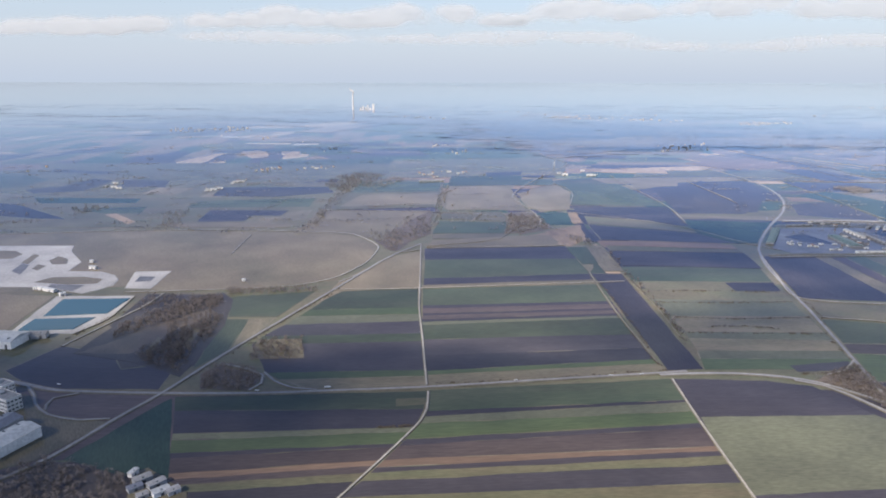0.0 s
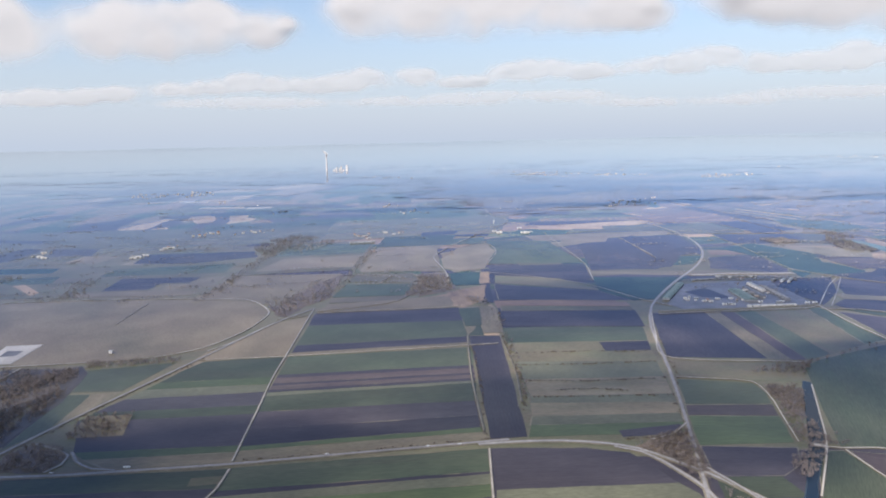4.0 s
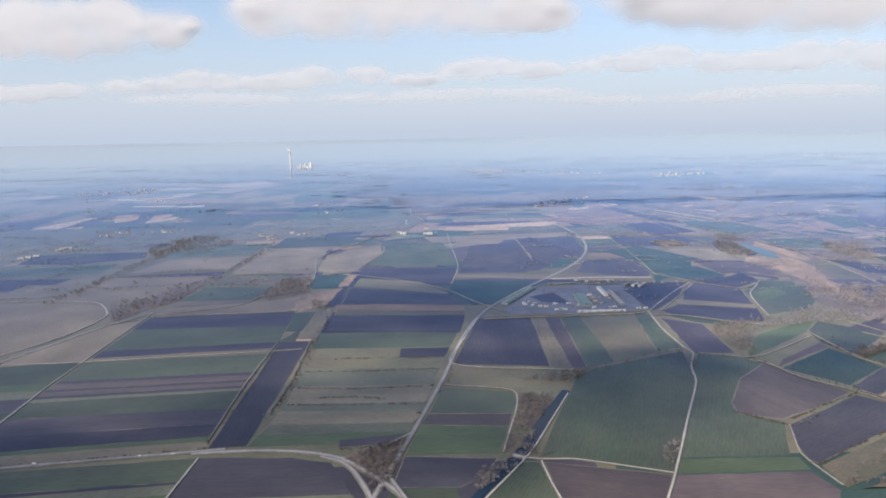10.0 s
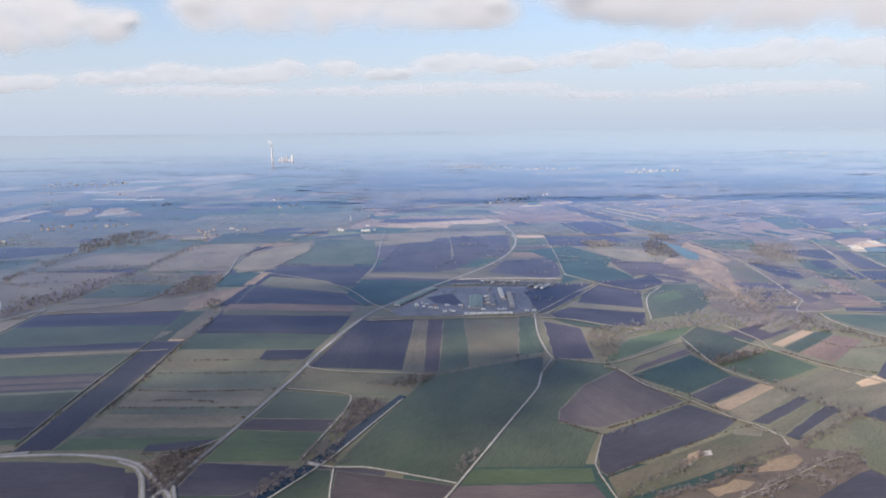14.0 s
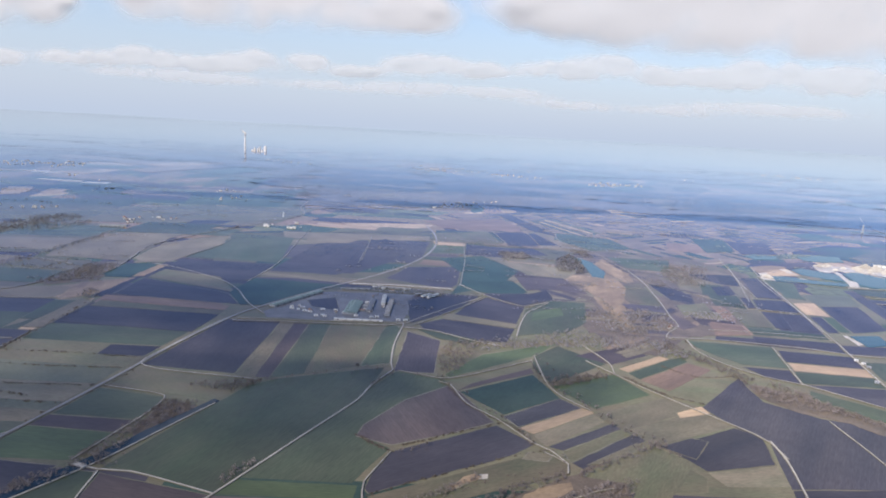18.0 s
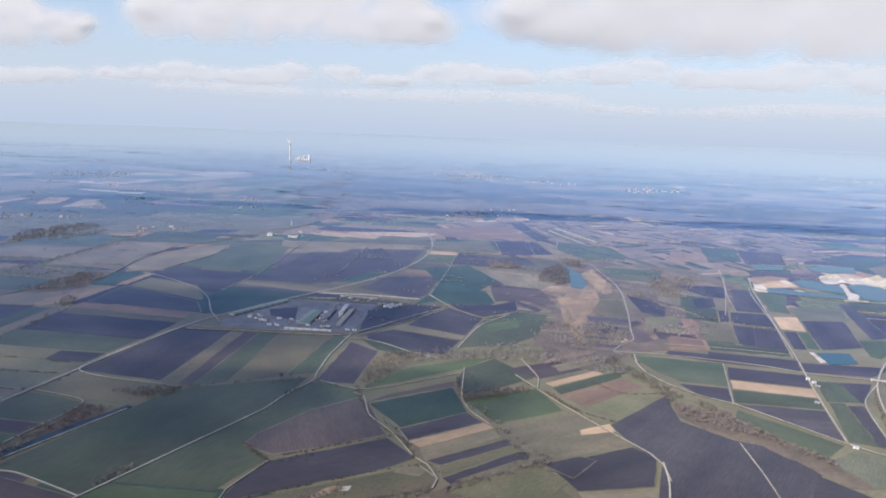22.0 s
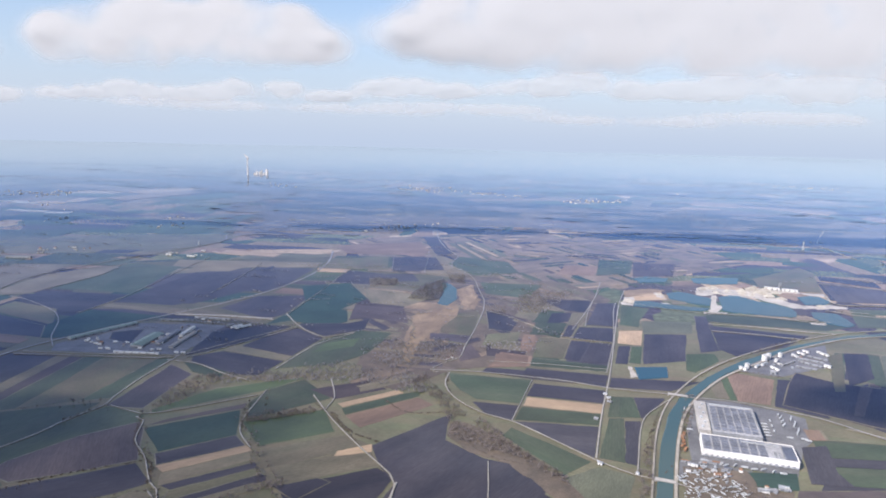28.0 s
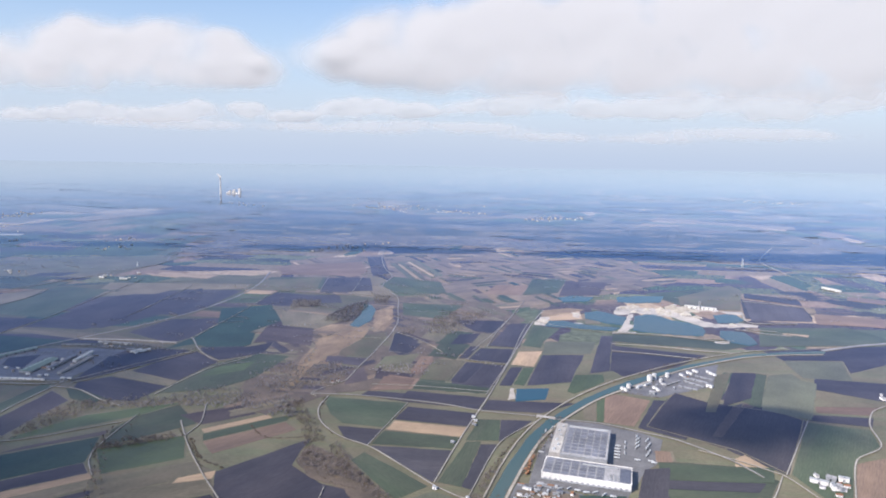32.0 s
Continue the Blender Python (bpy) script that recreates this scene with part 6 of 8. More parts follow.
lane("track", 4.5, 362.8, 696.0, 413.7, 698.2, 468.3, 694.4)
lane("dirt", 4.0, 360.2, 561.2, 381.8, 565.3, 402.1, 566.1)
lane("road", 2.0, 214.1, 289.0, 217.7, 281.0, 223.1, 268.3, 228.4, 250.2, 233.6, 233.6)
lane("track", 1.6, 197.7, 318.3, 210.4, 323.8, 223.3, 337.4)
lane("track", 1.2, 646.6, 365.5, 644.0, 340.8, 634.2, 302.0)
lane("road", 5, 1173, 745, 1224, 769, 1280, 788, 1327, 802)
lane("track", 1.6, -140, 757, -10, 745, 38, 734, 62, 718)
pond(636.6, 906.3, 648.7, 897.7, 658.5, 868.8, 661.1, 813.6, 651.8, 781.3, 639.2, 787.4, 643.5, 846.9)
lane("track", 1.5, 676.5, 619.4, 685, 676.6, 694.9, 767.1, 695.3, 813.4, 686.6, 880.2, 679.2, 943.5, 661.4, 988.6, 645.2, 1007.2, 642.8, 1052.5, 650.4, 1104.1, 625.8, 1183.4, 603.4, 1297.4, 591.4, 1430.1)
lane("track", 1.1, 696.2, 767.3, 726.1, 739.8, 757.2, 693.4)
lane("track", 1.1, 684.9, 738.3, 659.7, 734.4)
lane("track", 1.2, 631.1, 589.9, 662.5, 584.8, 673.4, 592.5, 677.5, 622.9)
lane("track", 1.2, 673.4, 592.5, 658.1, 573.5, 650.4, 557.9, 657.2, 551.8)
lane("track", 1.3, 518.5, 542.2, 528, 584.8, 538.3, 616.8, 564.5, 656.9, 537.1, 638, 504.3, 670.5, 476.8, 715.4)
lane("track", 0.9, 432.4, 560.8, 465.8, 609.1, 506.7, 670.9)
lane("track", 0.8, 491.9, 965.5, 489.1, 852.8, 477.4, 708)
lane("track", 0.7, 357.5, 986.6, 360.2, 817.4)
lane("track", 0.7, 545.1, 1090.7, 557.8, 977.6)
lane("track", 0.7, 600.3, 1129.6, 607, 958.7)
lane("track", 0.8, 494.4, 970.7, 608.6, 959.1)
lane("track", 0.8, 523, 963.1, 614.9, 959.5, 680.7, 951.5)
lane("track", 1.2, 418.6, 552.4, 447.6, 547.3, 480.6, 525.5, 507.2, 512.6)
lane("track", 1.0, 260.8, 1024.8, 262.4, 920.1, 266.7, 772.6, 255.9, 684.3)
lane("track", 0.7, 358.7, 951.1, 357.8, 796.9)
lane("dirt", 1.0, 468.3, 268.3, 503.2, 287.3, 530.9, 303, 538.6, 305.6)
lane("track", 1.0, 509.2, 340.4, 519.9, 328, 518.1, 318)
lane("dirt", 2.0, 73.8, 652.3, 101.6, 672.8, 105.4, 723.9, 99.6, 775.9, 90.5, 839.5, 117.3, 928.2, 176.9, 1061.7, 222.8, 1173.1, 200.2, 1254.7, 196.1, 1358.3)
lane("dirt", 1.2, 123.5, 904.4, 163.1, 938.2, 172.7, 873, 154.7, 790.1)
lane("track", 0.8, 4, 749.1, 63.9, 745.8, 73.2, 712, 64.9, 689.1)
lane("track", 1.0, -13.4, 586.8, 52.6, 614.5, 69.9, 652.3)
lane("track", 1.6, 360, 693.3, 404.6, 695.8, 470.1, 689.6)
lane("track", 1.2, 385, 670.9, 422.5, 667.7, 456.8, 661.9)
lane("track", 1.4, 279.5, 550, 340.8, 553.3, 408, 555.7, 422.5, 562.6)
lane("track", 1.1, 858.1, 944.1, 832.6, 838.5, 815.9, 774.4, 805, 715.2)
lane("track", 0.8, 784.9, 668.4, 826.2, 659.3)
lane("dirt", 4.0, 1623.4, 1897.8, 1608.5, 1661.1)
lane("dirt", 4.0, 1599.3, 1594, 1620.7, 1529)
lane("dirt", 2.0, 1108.6, 825.6, 1157.4, 821.2)
forest(78, 2301, 270, 2306, 438, 2085, 691, 2047, 1038, 1857, 1340, 1678, 1187, 1447, 872, 1480, 680, 1466, 484, 1410, 321, 1316, 211, 1333, 154, 1524)
forest(-2106, 3238, -1166, 2927, -615, 2700, -222, 2495, 62, 2252, 94, 2012, -165, 2160, -732, 2423, -1650, 2593)
forest(1037, 1957, 1205, 1993, 1436, 1955, 1609, 1812, 1718, 1582, 1524, 1240, 1378, 1287, 1279, 1464, 1110, 1518, 989, 1551)
forest(55, 1683, 227, 2015, 441, 1980, 558, 1855, 608, 1464, 472, 1513, 263, 1437)
grove(1.0, -127.3, 323.6, -120.3, 334.2, -100.2, 326.9, -93.2, 316.7, -97.0, 303.9, -120.7, 304.1)
grove(.8, -109.8, 370.0, -83.3, 369.9, -76.8, 341.4, -106.5, 339.3)
grove(.3, -76.9, 643.9, -11.7, 661.2, -39.5, 572.0, -51.2, 581.9)
grove(.4, -135.2, 669.1, -136, 764, -137, 1032, -115, 986, -126, 781, -126.4, 674.3)
grove(.4, -12.9, 669.0, 3, 925, 13, 925, -2.6, 669.0)
grove(1.0, -184.6, 227.8, -162.0, 241.4, -138.6, 235.2, -121.8, 227.5, -120.3, 210.1, -172.9, 210.4)
grove(.55, -204.6, 424.8, -206.5, 449.6, -154.0, 449.4, -146.9, 408.4, -139.7, 337.9, -152.0, 338.0, -168.2, 388.5)
grove(.7, 287.4, 383.4, 307.8, 385.8, 275.6, 317.7, 269.2, 310.7, 282.0, 359.0)
grove(.8, 186.2, 312.2, 220.6, 328.6, 215.1, 281.7, 196.5, 300.9)
grove(.08, 768, 916, 796, 886, 787, 818, 729, 750, 726, 806)
grove(.8, 694.5, 466.4, 713.9, 429.0, 746.5, 383.3, 749.2, 372.3, 742.6, 378.1, 706.2, 418.1, 690.6, 451.4)
grove(.6, 667.6, 500.7, 686.3, 465.4, 674.4, 456.1, 654.5, 499.0, 635.1, 520.6, 645.4, 548.3)
grove(.7, 794.2, 399.1, 813.7, 456.7, 817.7, 457.2, 793.2, 362.7, 786.1, 362.0)
grove(.4, 840.5, 476.1, 859.5, 527.3, 866.9, 522.3, 843.3, 462.1, 827.4, 425.7)
grove(.6, 856.0, 392.0, 859.4, 379.2, 863.3, 361.4, 837.6, 358.6)
grove(1.0, 215.4, 270.2, 225.0, 245.1, 205.2, 214.8, 203.8, 220.0, 209.2, 245.0)
grove(1.0, 217.1, 328.3, 215.6, 291.8, 210.1, 272.0, 202.8, 285.1, 198.1, 306.6, 193.7, 315.9)
grove(.3, -144.8, 640.0, -139.6, 681.2, -137, 743, -141, 774, -127, 727, -127.1, 655.7, -133.0, 633.5)
hedge(145.4, 586.8, 146.6, 476.9, 145.0, 419.8, 142.4, 374.3, 138.1, 364.9)
hedge(320.2, 398.0, 336.5, 424.1, 367.4, 437.6, 415.8, 462.1)
hedge(421.6, 453.1, 407.3, 419.9)
hedge(281.7, 330.2, 292.7, 318.1)
hedge(414.4, 344.1, 425.8, 331.4, 448.9, 344.6)
hedge(470.1, 400.8, 494.5, 375.7)
hedge(529.2, 438.4, 580.5, 464.1)
hedge(144.4, 510.2, 142.9, 466.5, 144.1, 407.3, 140.6, 364.6)
hedge(391.0, 438.7, 412.4, 451.6)
hedge(495.6, 379.4, 506.0, 344.3, 519.4, 328.5)
hedge(527.0, 449.0, 542.6, 421.5, 552.9, 396.7, 565.6, 360.6, 576.1, 351.5)
hedge(917.9, 617.3, 1009.9, 689.2, 1040, 705)
hedge(184, 1042, 151, 1001, 114, 867, 90, 831)
hedge(524.5, 442.8, 556.7, 379.6, 582.7, 341.8)
hedge(451.7, 443.8, 499.2, 366.0, 518.2, 334.8)
grove(0.4, 475.4, 506.7, 492.3, 536.9, 525.1, 541.2, 567.8, 568.8, 616.6, 546.4, 625.2, 518.6, 579.1, 517.7, 522.8, 518, 491.5, 501.3)
grove(0.5, 633.8, 641.9, 658.3, 653, 674.9, 607.3, 662.6, 581.7, 634.1, 562.9, 623.5, 576.4, 624.8, 622.5)
grove(0.45, 612.5, 574.9, 618.4, 643.5, 623.1, 694.7, 631.5, 577.5, 632.8, 524.6, 658.7, 513, 645.2, 502.9, 618.1, 535.7)
grove(1.0, 600.4, 803.6, 604.8, 840.4, 614.8, 888.3, 638.5, 924.9, 645.2, 879.9, 638.7, 812.8, 627, 802.2)
grove(0.3, 728.2, 801.8, 787, 811.2, 770.3, 761.2, 743.7, 772.2)
grove(0.3, 697.4, 805.2, 724.2, 782.2, 716.7, 743.2, 698.8, 765.2)
grove(0.2, 749.2, 874.3, 800.7, 873.3, 786.4, 805.6, 738.9, 811.9)
grove(0.5, 451.7, 455.4, 452.5, 496.4, 460.6, 517.3, 490.8, 529.7, 480.1, 493.7, 467.7, 457.3, 460, 443.8)
grove(0.35, 480.5, 519.9, 517.1, 524.8, 562.7, 552.8, 595.9, 549.8, 603.8, 522.4, 576.7, 524.4, 520.5, 510.3, 484.7, 505.7)
grove(0.9, 535.8, 908.5, 571.5, 916.9, 576.7, 879.7, 544, 865.1)
grove(0.15, 755.1, 875.5, 820.7, 889.5, 763.4, 755.3, 726.3, 761.8)
hedge(423.3, 441.7, 452, 448)
hedge(527.8, 502.3, 536, 463.7)
grove(0.8, 71.7, 725.2, 108.1, 718.6, 110.4, 667.9, 76.3, 638.1)
grove(0.7, 119.6, 629.6, 141.6, 614.6, 141.1, 594.2, 124.2, 595.6)
grove(1.0, -199.8, 389.8, -183.9, 429.5, -156.4, 451, -146.9, 435.2, -155.1, 422.7, -181.7, 387.8, -194.8, 371.4)
grove(1.0, -171.5, 348.1, -163.3, 375.7, -145.8, 410.7, -140.5, 405.5, -137.7, 359.2, -149.9, 387.7, -148.6, 359.2, -138.4, 324.4, -163.9, 337.4)
grove(0.9, -156.3, 463.9, -92.1, 469, -89.4, 458.4, -151.3, 449.7)
grove(1.0, 415.7, 272.5, 437.1, 288.3, 454.5, 299.9, 470.9, 313.6, 472.3, 310, 453.4, 292.9, 435.2, 282.4, 421.5, 270.5)
grove(1.0, 425, 274.1, 444.3, 278.2, 464.3, 286.4, 482.4, 300.6, 516.3, 318.1, 515.6, 312.7, 491.8, 297, 486.1, 287.8, 477.2, 288.6, 459.5, 277.8, 441.5, 270.4)
grove(0.9, 466.9, 271, 486.8, 280.8, 512.8, 295.3, 535.8, 311.4, 540, 307.8, 528.9, 294.8, 499.1, 279.4, 485.9, 268.6)
grove(1.0, 512.5, 285, 545, 312.3, 553.5, 314.5, 544.5, 297, 528.1, 284.5, 509.2, 274.4)
grove(0.7, 522.1, 317.9, 538.3, 331.4, 566.8, 348.4, 573, 348.2, 546.5, 329.8, 526.2, 314.7)
grove(0.9, 560.7, 351, 579.6, 360.3, 583, 354.3, 565.5, 344.8)
grove(1.0, 526.9, 438.7, 539.5, 454.2, 573.5, 466, 575, 455.8, 540.6, 437.6, 528.7, 431.3)
grove(0.8, 670.5, 460.3, 682.3, 452.1, 705.6, 434.1, 718.6, 407.8, 698.9, 410.8, 675.1, 428.5)
grove(0.8, 627.2, 542.1, 646.9, 551.9, 649.8, 506.6, 627.9, 503.6)
hedge(520.8, 479.8, 527.6, 434.9)
hedge(529.4, 432.3, 579.6, 357.1)
grove(1.0, 252.9, 276, 253.3, 288.9, 258.7, 296.4, 270.3, 302.9, 275.5, 321.1, 285.6, 332, 290.4, 346.5, 287.8, 324.4, 278.4, 303.8, 266.3, 283.6)
grove(1.0, 281.4, 310.9, 283.7, 320.2, 289.7, 312.4, 295, 308.2, 283.6, 306.3)
grove(0.5, 284.8, 350.9, 285.8, 373.5, 291.6, 388.2, 309.5, 379.1, 299.4, 360.7, 288.3, 338.4)
grove(0.8, 289.3, 409.9, 310.7, 416.8, 340.4, 427.7, 348.1, 432.6, 344.1, 423.4, 318.6, 404.1)
grove(1.0, 346.3, 299.5, 350.6, 310.4, 359.7, 320.2, 361.8, 317.1, 354.5, 304.7, 348.5, 294.1)
grove(0.35, -55.2, 628.3, -38.9, 683.7, -11.4, 752.3, -9.8, 640.1, -36.2, 595.1, -50.6, 595.1)
grove(0.5, 75.7, 736.3, 103, 733.2, 101.2, 678.2, 86.1, 647.3, 62.7, 642.4)
grove(0.35, -283.3, 660.2, -306, 742.6, -282.7, 758.9, -275.5, 700.5, -270.9, 660.2)
grove(0.5, -164.3, 942.4, -153.5, 1024, -121.3, 1060.6, -83.4, 1030.1, -106.6, 922.9, -130.8, 872.6)
grove(0.4, -109.2, 932.6, -67.1, 1018.4, -48.5, 984.6, -89.2, 885.8)
grove(0.4, -329.5, 662.8, -288.4, 673.1, -251.2, 665.3, -280.3, 652.6)
grove(0.4, -423.6, 755.5, -418.1, 782.7, -394.9, 775.7, -401, 736.3)
grove(0.7, 541.1, 880.9, 542.2, 919.5, 573.6, 916.5, 583.2, 883.1, 563.2, 870.6)
grove(0.8, 638.9, 966.8, 665.6, 955, 669.8, 901.4, 649.3, 912.5)
grove(0.5, 734.9, 764.8, 739, 846.6, 771.6, 850.7, 764.6, 763.5)
grove(0.35, 688.6, 626.5, 708, 646.1, 748.5, 633.1, 744.9, 611.2, 706.6, 616.8)
grove(0.35, 578.7, 606, 611.4, 644.3, 629.3, 619.9, 633.4, 566, 599, 562.4)
hamlet(13, 315, 2474, 757, 2280)
hamlet(8, 975, 2156, 1164, 2216)
hamlet(9, 296, 2573, 833, 2521)
hamlet(6, -650, 1720, -300, 1560)
hedgerows(150, -560, 60, 640, 980, 1)
hedgerows(170, -760, 360, 980, 1500, 2)
hedgerows(130, 330, 760, 620, 1000, 3)
hedgerows(150, 500, 1500, 850, 1400, 4)
hamlet(12, -754, 1922, -647, 1885)
hamlet(9, -609, 1965, -539, 1946)
hamlet(6, -312, 887, -305, 910)
hamlet(6, -296, 954, -281, 965)
hamlet(9, -293, 1081, -260, 1115)
hamlet(8, -237, 1095, -175, 1109)
hamlet(5, -457, 929, -445, 939)
hamlet(5, -21, 1457, 16, 1481)
hamlet(6, 25, 1340, 60, 1360)
hamlet(8, -33, 1021, -3, 1021)
hamlet(7, -12, 1057, 46, 1063)
hamlet(5, -234, 1358, -209, 1422)
hamlet(3, 185, 1045, 198, 1045)
hamlet(3, 229, 1039, 243, 1039)
hamlet(9, 448, 1363, 560, 1417)
hamlet(10, -158, 2536, 28, 2378)
hamlet(6, 418, 2480, 501, 2387)
hamlet(9, 927, 2075, 1014, 2076)
hamlet(2, -652, 1087, -651, 1100)
hamlet(8, 459, 1403, 513, 1438)
hamlet(5, 529, 1486, 591, 1497)
hamlet(14, 392, 2426, 558, 2520)
hamlet(9, 635, 2327, 752, 2335)
hamlet(10, 953, 2148, 1072, 2250)
hamlet(14, 1983, 3186, 2261, 3131)
hamlet(5, -566, 1831, -539, 1887)
hamlet(9, -727, 1917, -564, 1938)
hamlet(2, 662.7, 586.9, 667.5, 589.3)
hamlet(4, 492, 1408, 533, 1418)
hamlet(7, 1017.2, 422.8, 1041.9, 429.5)
hamlet(3, 1153.6, 596.3, 1160.6, 591.6)
hamlet(10, -670, 1808, -628, 1860)
hamlet(6, -573, 1840, -535, 1891)
hamlet(4, -130, 2415, -21, 2398)
hamlet(9, 95, 2956, 362, 2729)
hamlet(12, 387, 2409, 549, 2291)
hamlet(9, 664, 2306, 813, 2287)
hamlet(16, 944, 2125, 1119, 2141)
hamlet(3, 1345, 2459, 1429, 2534)
hamlet(14, 1877, 3203, 2198, 2985)
hamlet(10, 385, 2464, 596, 2406)
hamlet(10, 641, 2306, 832, 2256)
hamlet(10, 934, 2132, 1080, 2171)
hamlet(10, 1951, 3115, 2211, 3040)
hamlet(6, -725, 1847, -639, 1826)
hamlet(8, -661, 1914, -507, 1843)

def shed(look_of, width, height, *numbers):
    """A long low building between two points of its middle line."""
    a, b = pairs(numbers)
    turn = math.degrees(math.atan2(b.y - a.y, b.x - a.x))
    length = max((b - a).length, width * 1.1)
    c = (a + b) / 2
    roof, walls, words = {
        "white": (ROOF_WHITE, WHITE_WALL, "long white industrial hall with a pale sheet roof"),
        "grey": (ROOF_GREY, GREY_WALL, "low grey workshop hall with a flat pitched roof"),
        "blue": (ROOF_BLUE, GREY_WALL, "grey hall with a blue-grey metal roof"),
        "green": (ROOF_GREEN, GREY_WALL, "long glasshouse with pale green panels"),
    }[look_of]
    ob = tagged(empty("hall", c.x, c.y, 0.3, turn), words, "hall")
    part("wall", one_box(0, 0, 0, length, width, height), walls, ob)
    bm = bmesh.new()
    e, rise = 0.2, width * 0.11
    v = [bm.verts.new(p) for p in ((-length / 2 - e, -width / 2 - e, height), (length / 2 + e, -width / 2 - e, height), (length / 2 + e, width / 2 + e, height),
                                   (-length / 2 - e, width / 2 + e, height), (-length / 2 - e, 0, height + rise), (length / 2 + e, 0, height + rise))]
    for f in ((0, 1, 5, 4), (2, 3, 4, 5), (0, 4, 3), (1, 2, 5), (3, 2, 1, 0)):
        bm.faces.new([v[i] for i in f])
    part("roof", bm, roof, ob)
    for i in range(min(8, max(1, int(length / 6)))):
        x = -length / 2 + (i + 0.5) * length / min(8, max(1, int(length / 6)))
        part("door", one_box(x, -width / 2 - 0.03, 0, min(1.4, length * 0.2), 0.1, height * 0.62), PAINT_DARK, ob)
        part("rooflight", one_box(x, -width * 0.25, height + rise * 0.5 - 0.02, min(0.8, length * 0.1), width * 0.28, 0.1), GLASS, ob)
    return ob


def clutter(count, *numbers):
    """Small sheds, containers and stacked goods that crowd a works yard."""
    poly = pairs(numbers)
    rng = random.Random(len(bpy.data.objects))
    for p in scatter(poly, count, rng):
        w, d, h = rng.uniform(1.4, 4.6), rng.uniform(0.9, 2.0), rng.uniform(0.8, 1.7)
        roof, words = rng.choice(((ROOF_WHITE, "small white shed in a crowded works yard"), (ROOF_WHITE, "small white shed in a crowded works yard"),
                                  (ROOF_GREY, "low grey shed in a crowded works yard"), (ROOF_BLUE, "blue-grey container in a crowded works yard"), (RUST, "rusty brown shed in a works yard")))
        ob = tagged(empty("shed", p.x, p.y, 0.3, rng.choice((-14, -14, 76)) + rng.uniform(-5, 5)), words, "shed")
        part("wall", one_box(0, 0, 0, w, d, h), rng.choice((WHITE_WALL, GREY_WALL)), ob)
        part("roof", one_box(0, 0, h, w + 0.2, d + 0.2, 0.14, 0.04), roof, ob)
        part("door", one_box(w * 0.2, -d / 2 - 0.03, 0, 0.6, 0.08, h * 0.7), PAINT_DARK, ob)


def heap(radius, height, *numbers):
    """A cone of tipped gravel with an uneven, slumped skirt."""
    p = pairs(numbers)[0]
    seed = len(bpy.data.objects)
    verts, faces, rings, sides = [(0, 0, height)], [], 5, 20
    for j in range(1, rings + 1):
        for i in range(sides):
            a, f = i * math.tau / sides, j / rings
            r = radius * f * (1 + 0.3 * noise.noise(Vector((math.cos(a) * 1.6, math.sin(a) * 1.6, seed))))
            verts.append((math.cos(a) * r * 1.5, math.sin(a) * r, height * (1 - f) ** 0.9 * (1 + 0.2 * noise.noise(Vector((math.cos(a) * 3, f * 4, seed))))))
    for i in range(sides):
        n = (i + 1) % sides
        faces.append((0, 1 + i, 1 + n))
        faces += [(1 + j * sides + i, 1 + (j + 1) * sides + i, 1 + (j + 1) * sides + n, 1 + j * sides + n) for j in range(rings - 1)]
    me = bpy.data.meshes.new("gravel_cone")
    me.from_pydata(verts, [], faces)
    me.materials.append(GRAVEL)
    ob = new("gravel_cone", me)
    ob.matrix_world = pose(p.x, p.y, 0.3, 0, 0, seed * 37 % 180)
    return tagged(ob, "pale cone of tipped gravel on a quarry bank", "gravel heap")


def tank(radius, height, *numbers):
    p = pairs(numbers)[0]
    ob = tagged(empty("silo", p.x, p.y, 0.3), "tall white cylindrical silo with a domed lid", "silo")
    height *= 0.65
    radius *= 0.68
    part("shell", tube(bmesh.new(), 0, 0, 0, radius, radius, height, 24), WHITE_WALL, ob, smooth=False)
    part("lid", tube(bmesh.new(), 0, 0, height, radius * 1.03, radius * 0.35, radius * 0.35, 24), ROOF_WHITE, ob)
    part("ladder", one_box(0, -radius - 0.08, 0, 0.35, 0.12, height), GREY_WALL, ob)
    for k in (0.33, 0.66):
        part("ring", tube(bmesh.new(), 0, 0, height * k, radius * 1.02, radius * 1.02, 0.15, 24), GREY_WALL, ob)
    return ob


def block(w, d, h, turn, *numbers):
    """A flat-roofed building of three storeys with rows of windows."""
    p = pairs(numbers)[0]
    ob = tagged(empty("office_building", p.x, p.y, 0.2, turn), "white flat-roofed office building with rows of windows", "building")
    part("wall", one_box(0, 0, 0, w, d, h), WHITE_WALL, ob)
    part("roof", one_box(0, 0, h, w - 0.5, d - 0.5, 0.12), ROOF_GREY, ob)
    for y in (-1, 1):
        part("parapet", one_box(0, y * (d / 2 - 0.1), h, w, 0.22, 0.35), WHITE_WALL, ob)
    for x in (-1, 1):
        part("parapet", one_box(x * (w / 2 - 0.1), 0, h, 0.22, d - 0.46, 0.35), WHITE_WALL, ob)
    part("roof_unit", one_box(-w * 0.2, 0, h + 0.12, w * 0.25, d * 0.35, 0.9), GREY_WALL, ob)
    for storey in range(3):
        for i in range(8):
            part("window", one_box(-w / 2 + (i + 0.5) * w / 8, -d / 2 - 0.02, h * (0.12 + storey * 0.3), w / 13, 0.08, h * 0.14), GLASS, ob)
        for i in range(4):
            part("window", one_box(w / 2 + 0.02, -d / 2 + (i + 0.5) * d / 4, h * (0.12 + storey * 0.3), 0.08, d / 7, h * 0.14), GLASS, ob)
    return ob


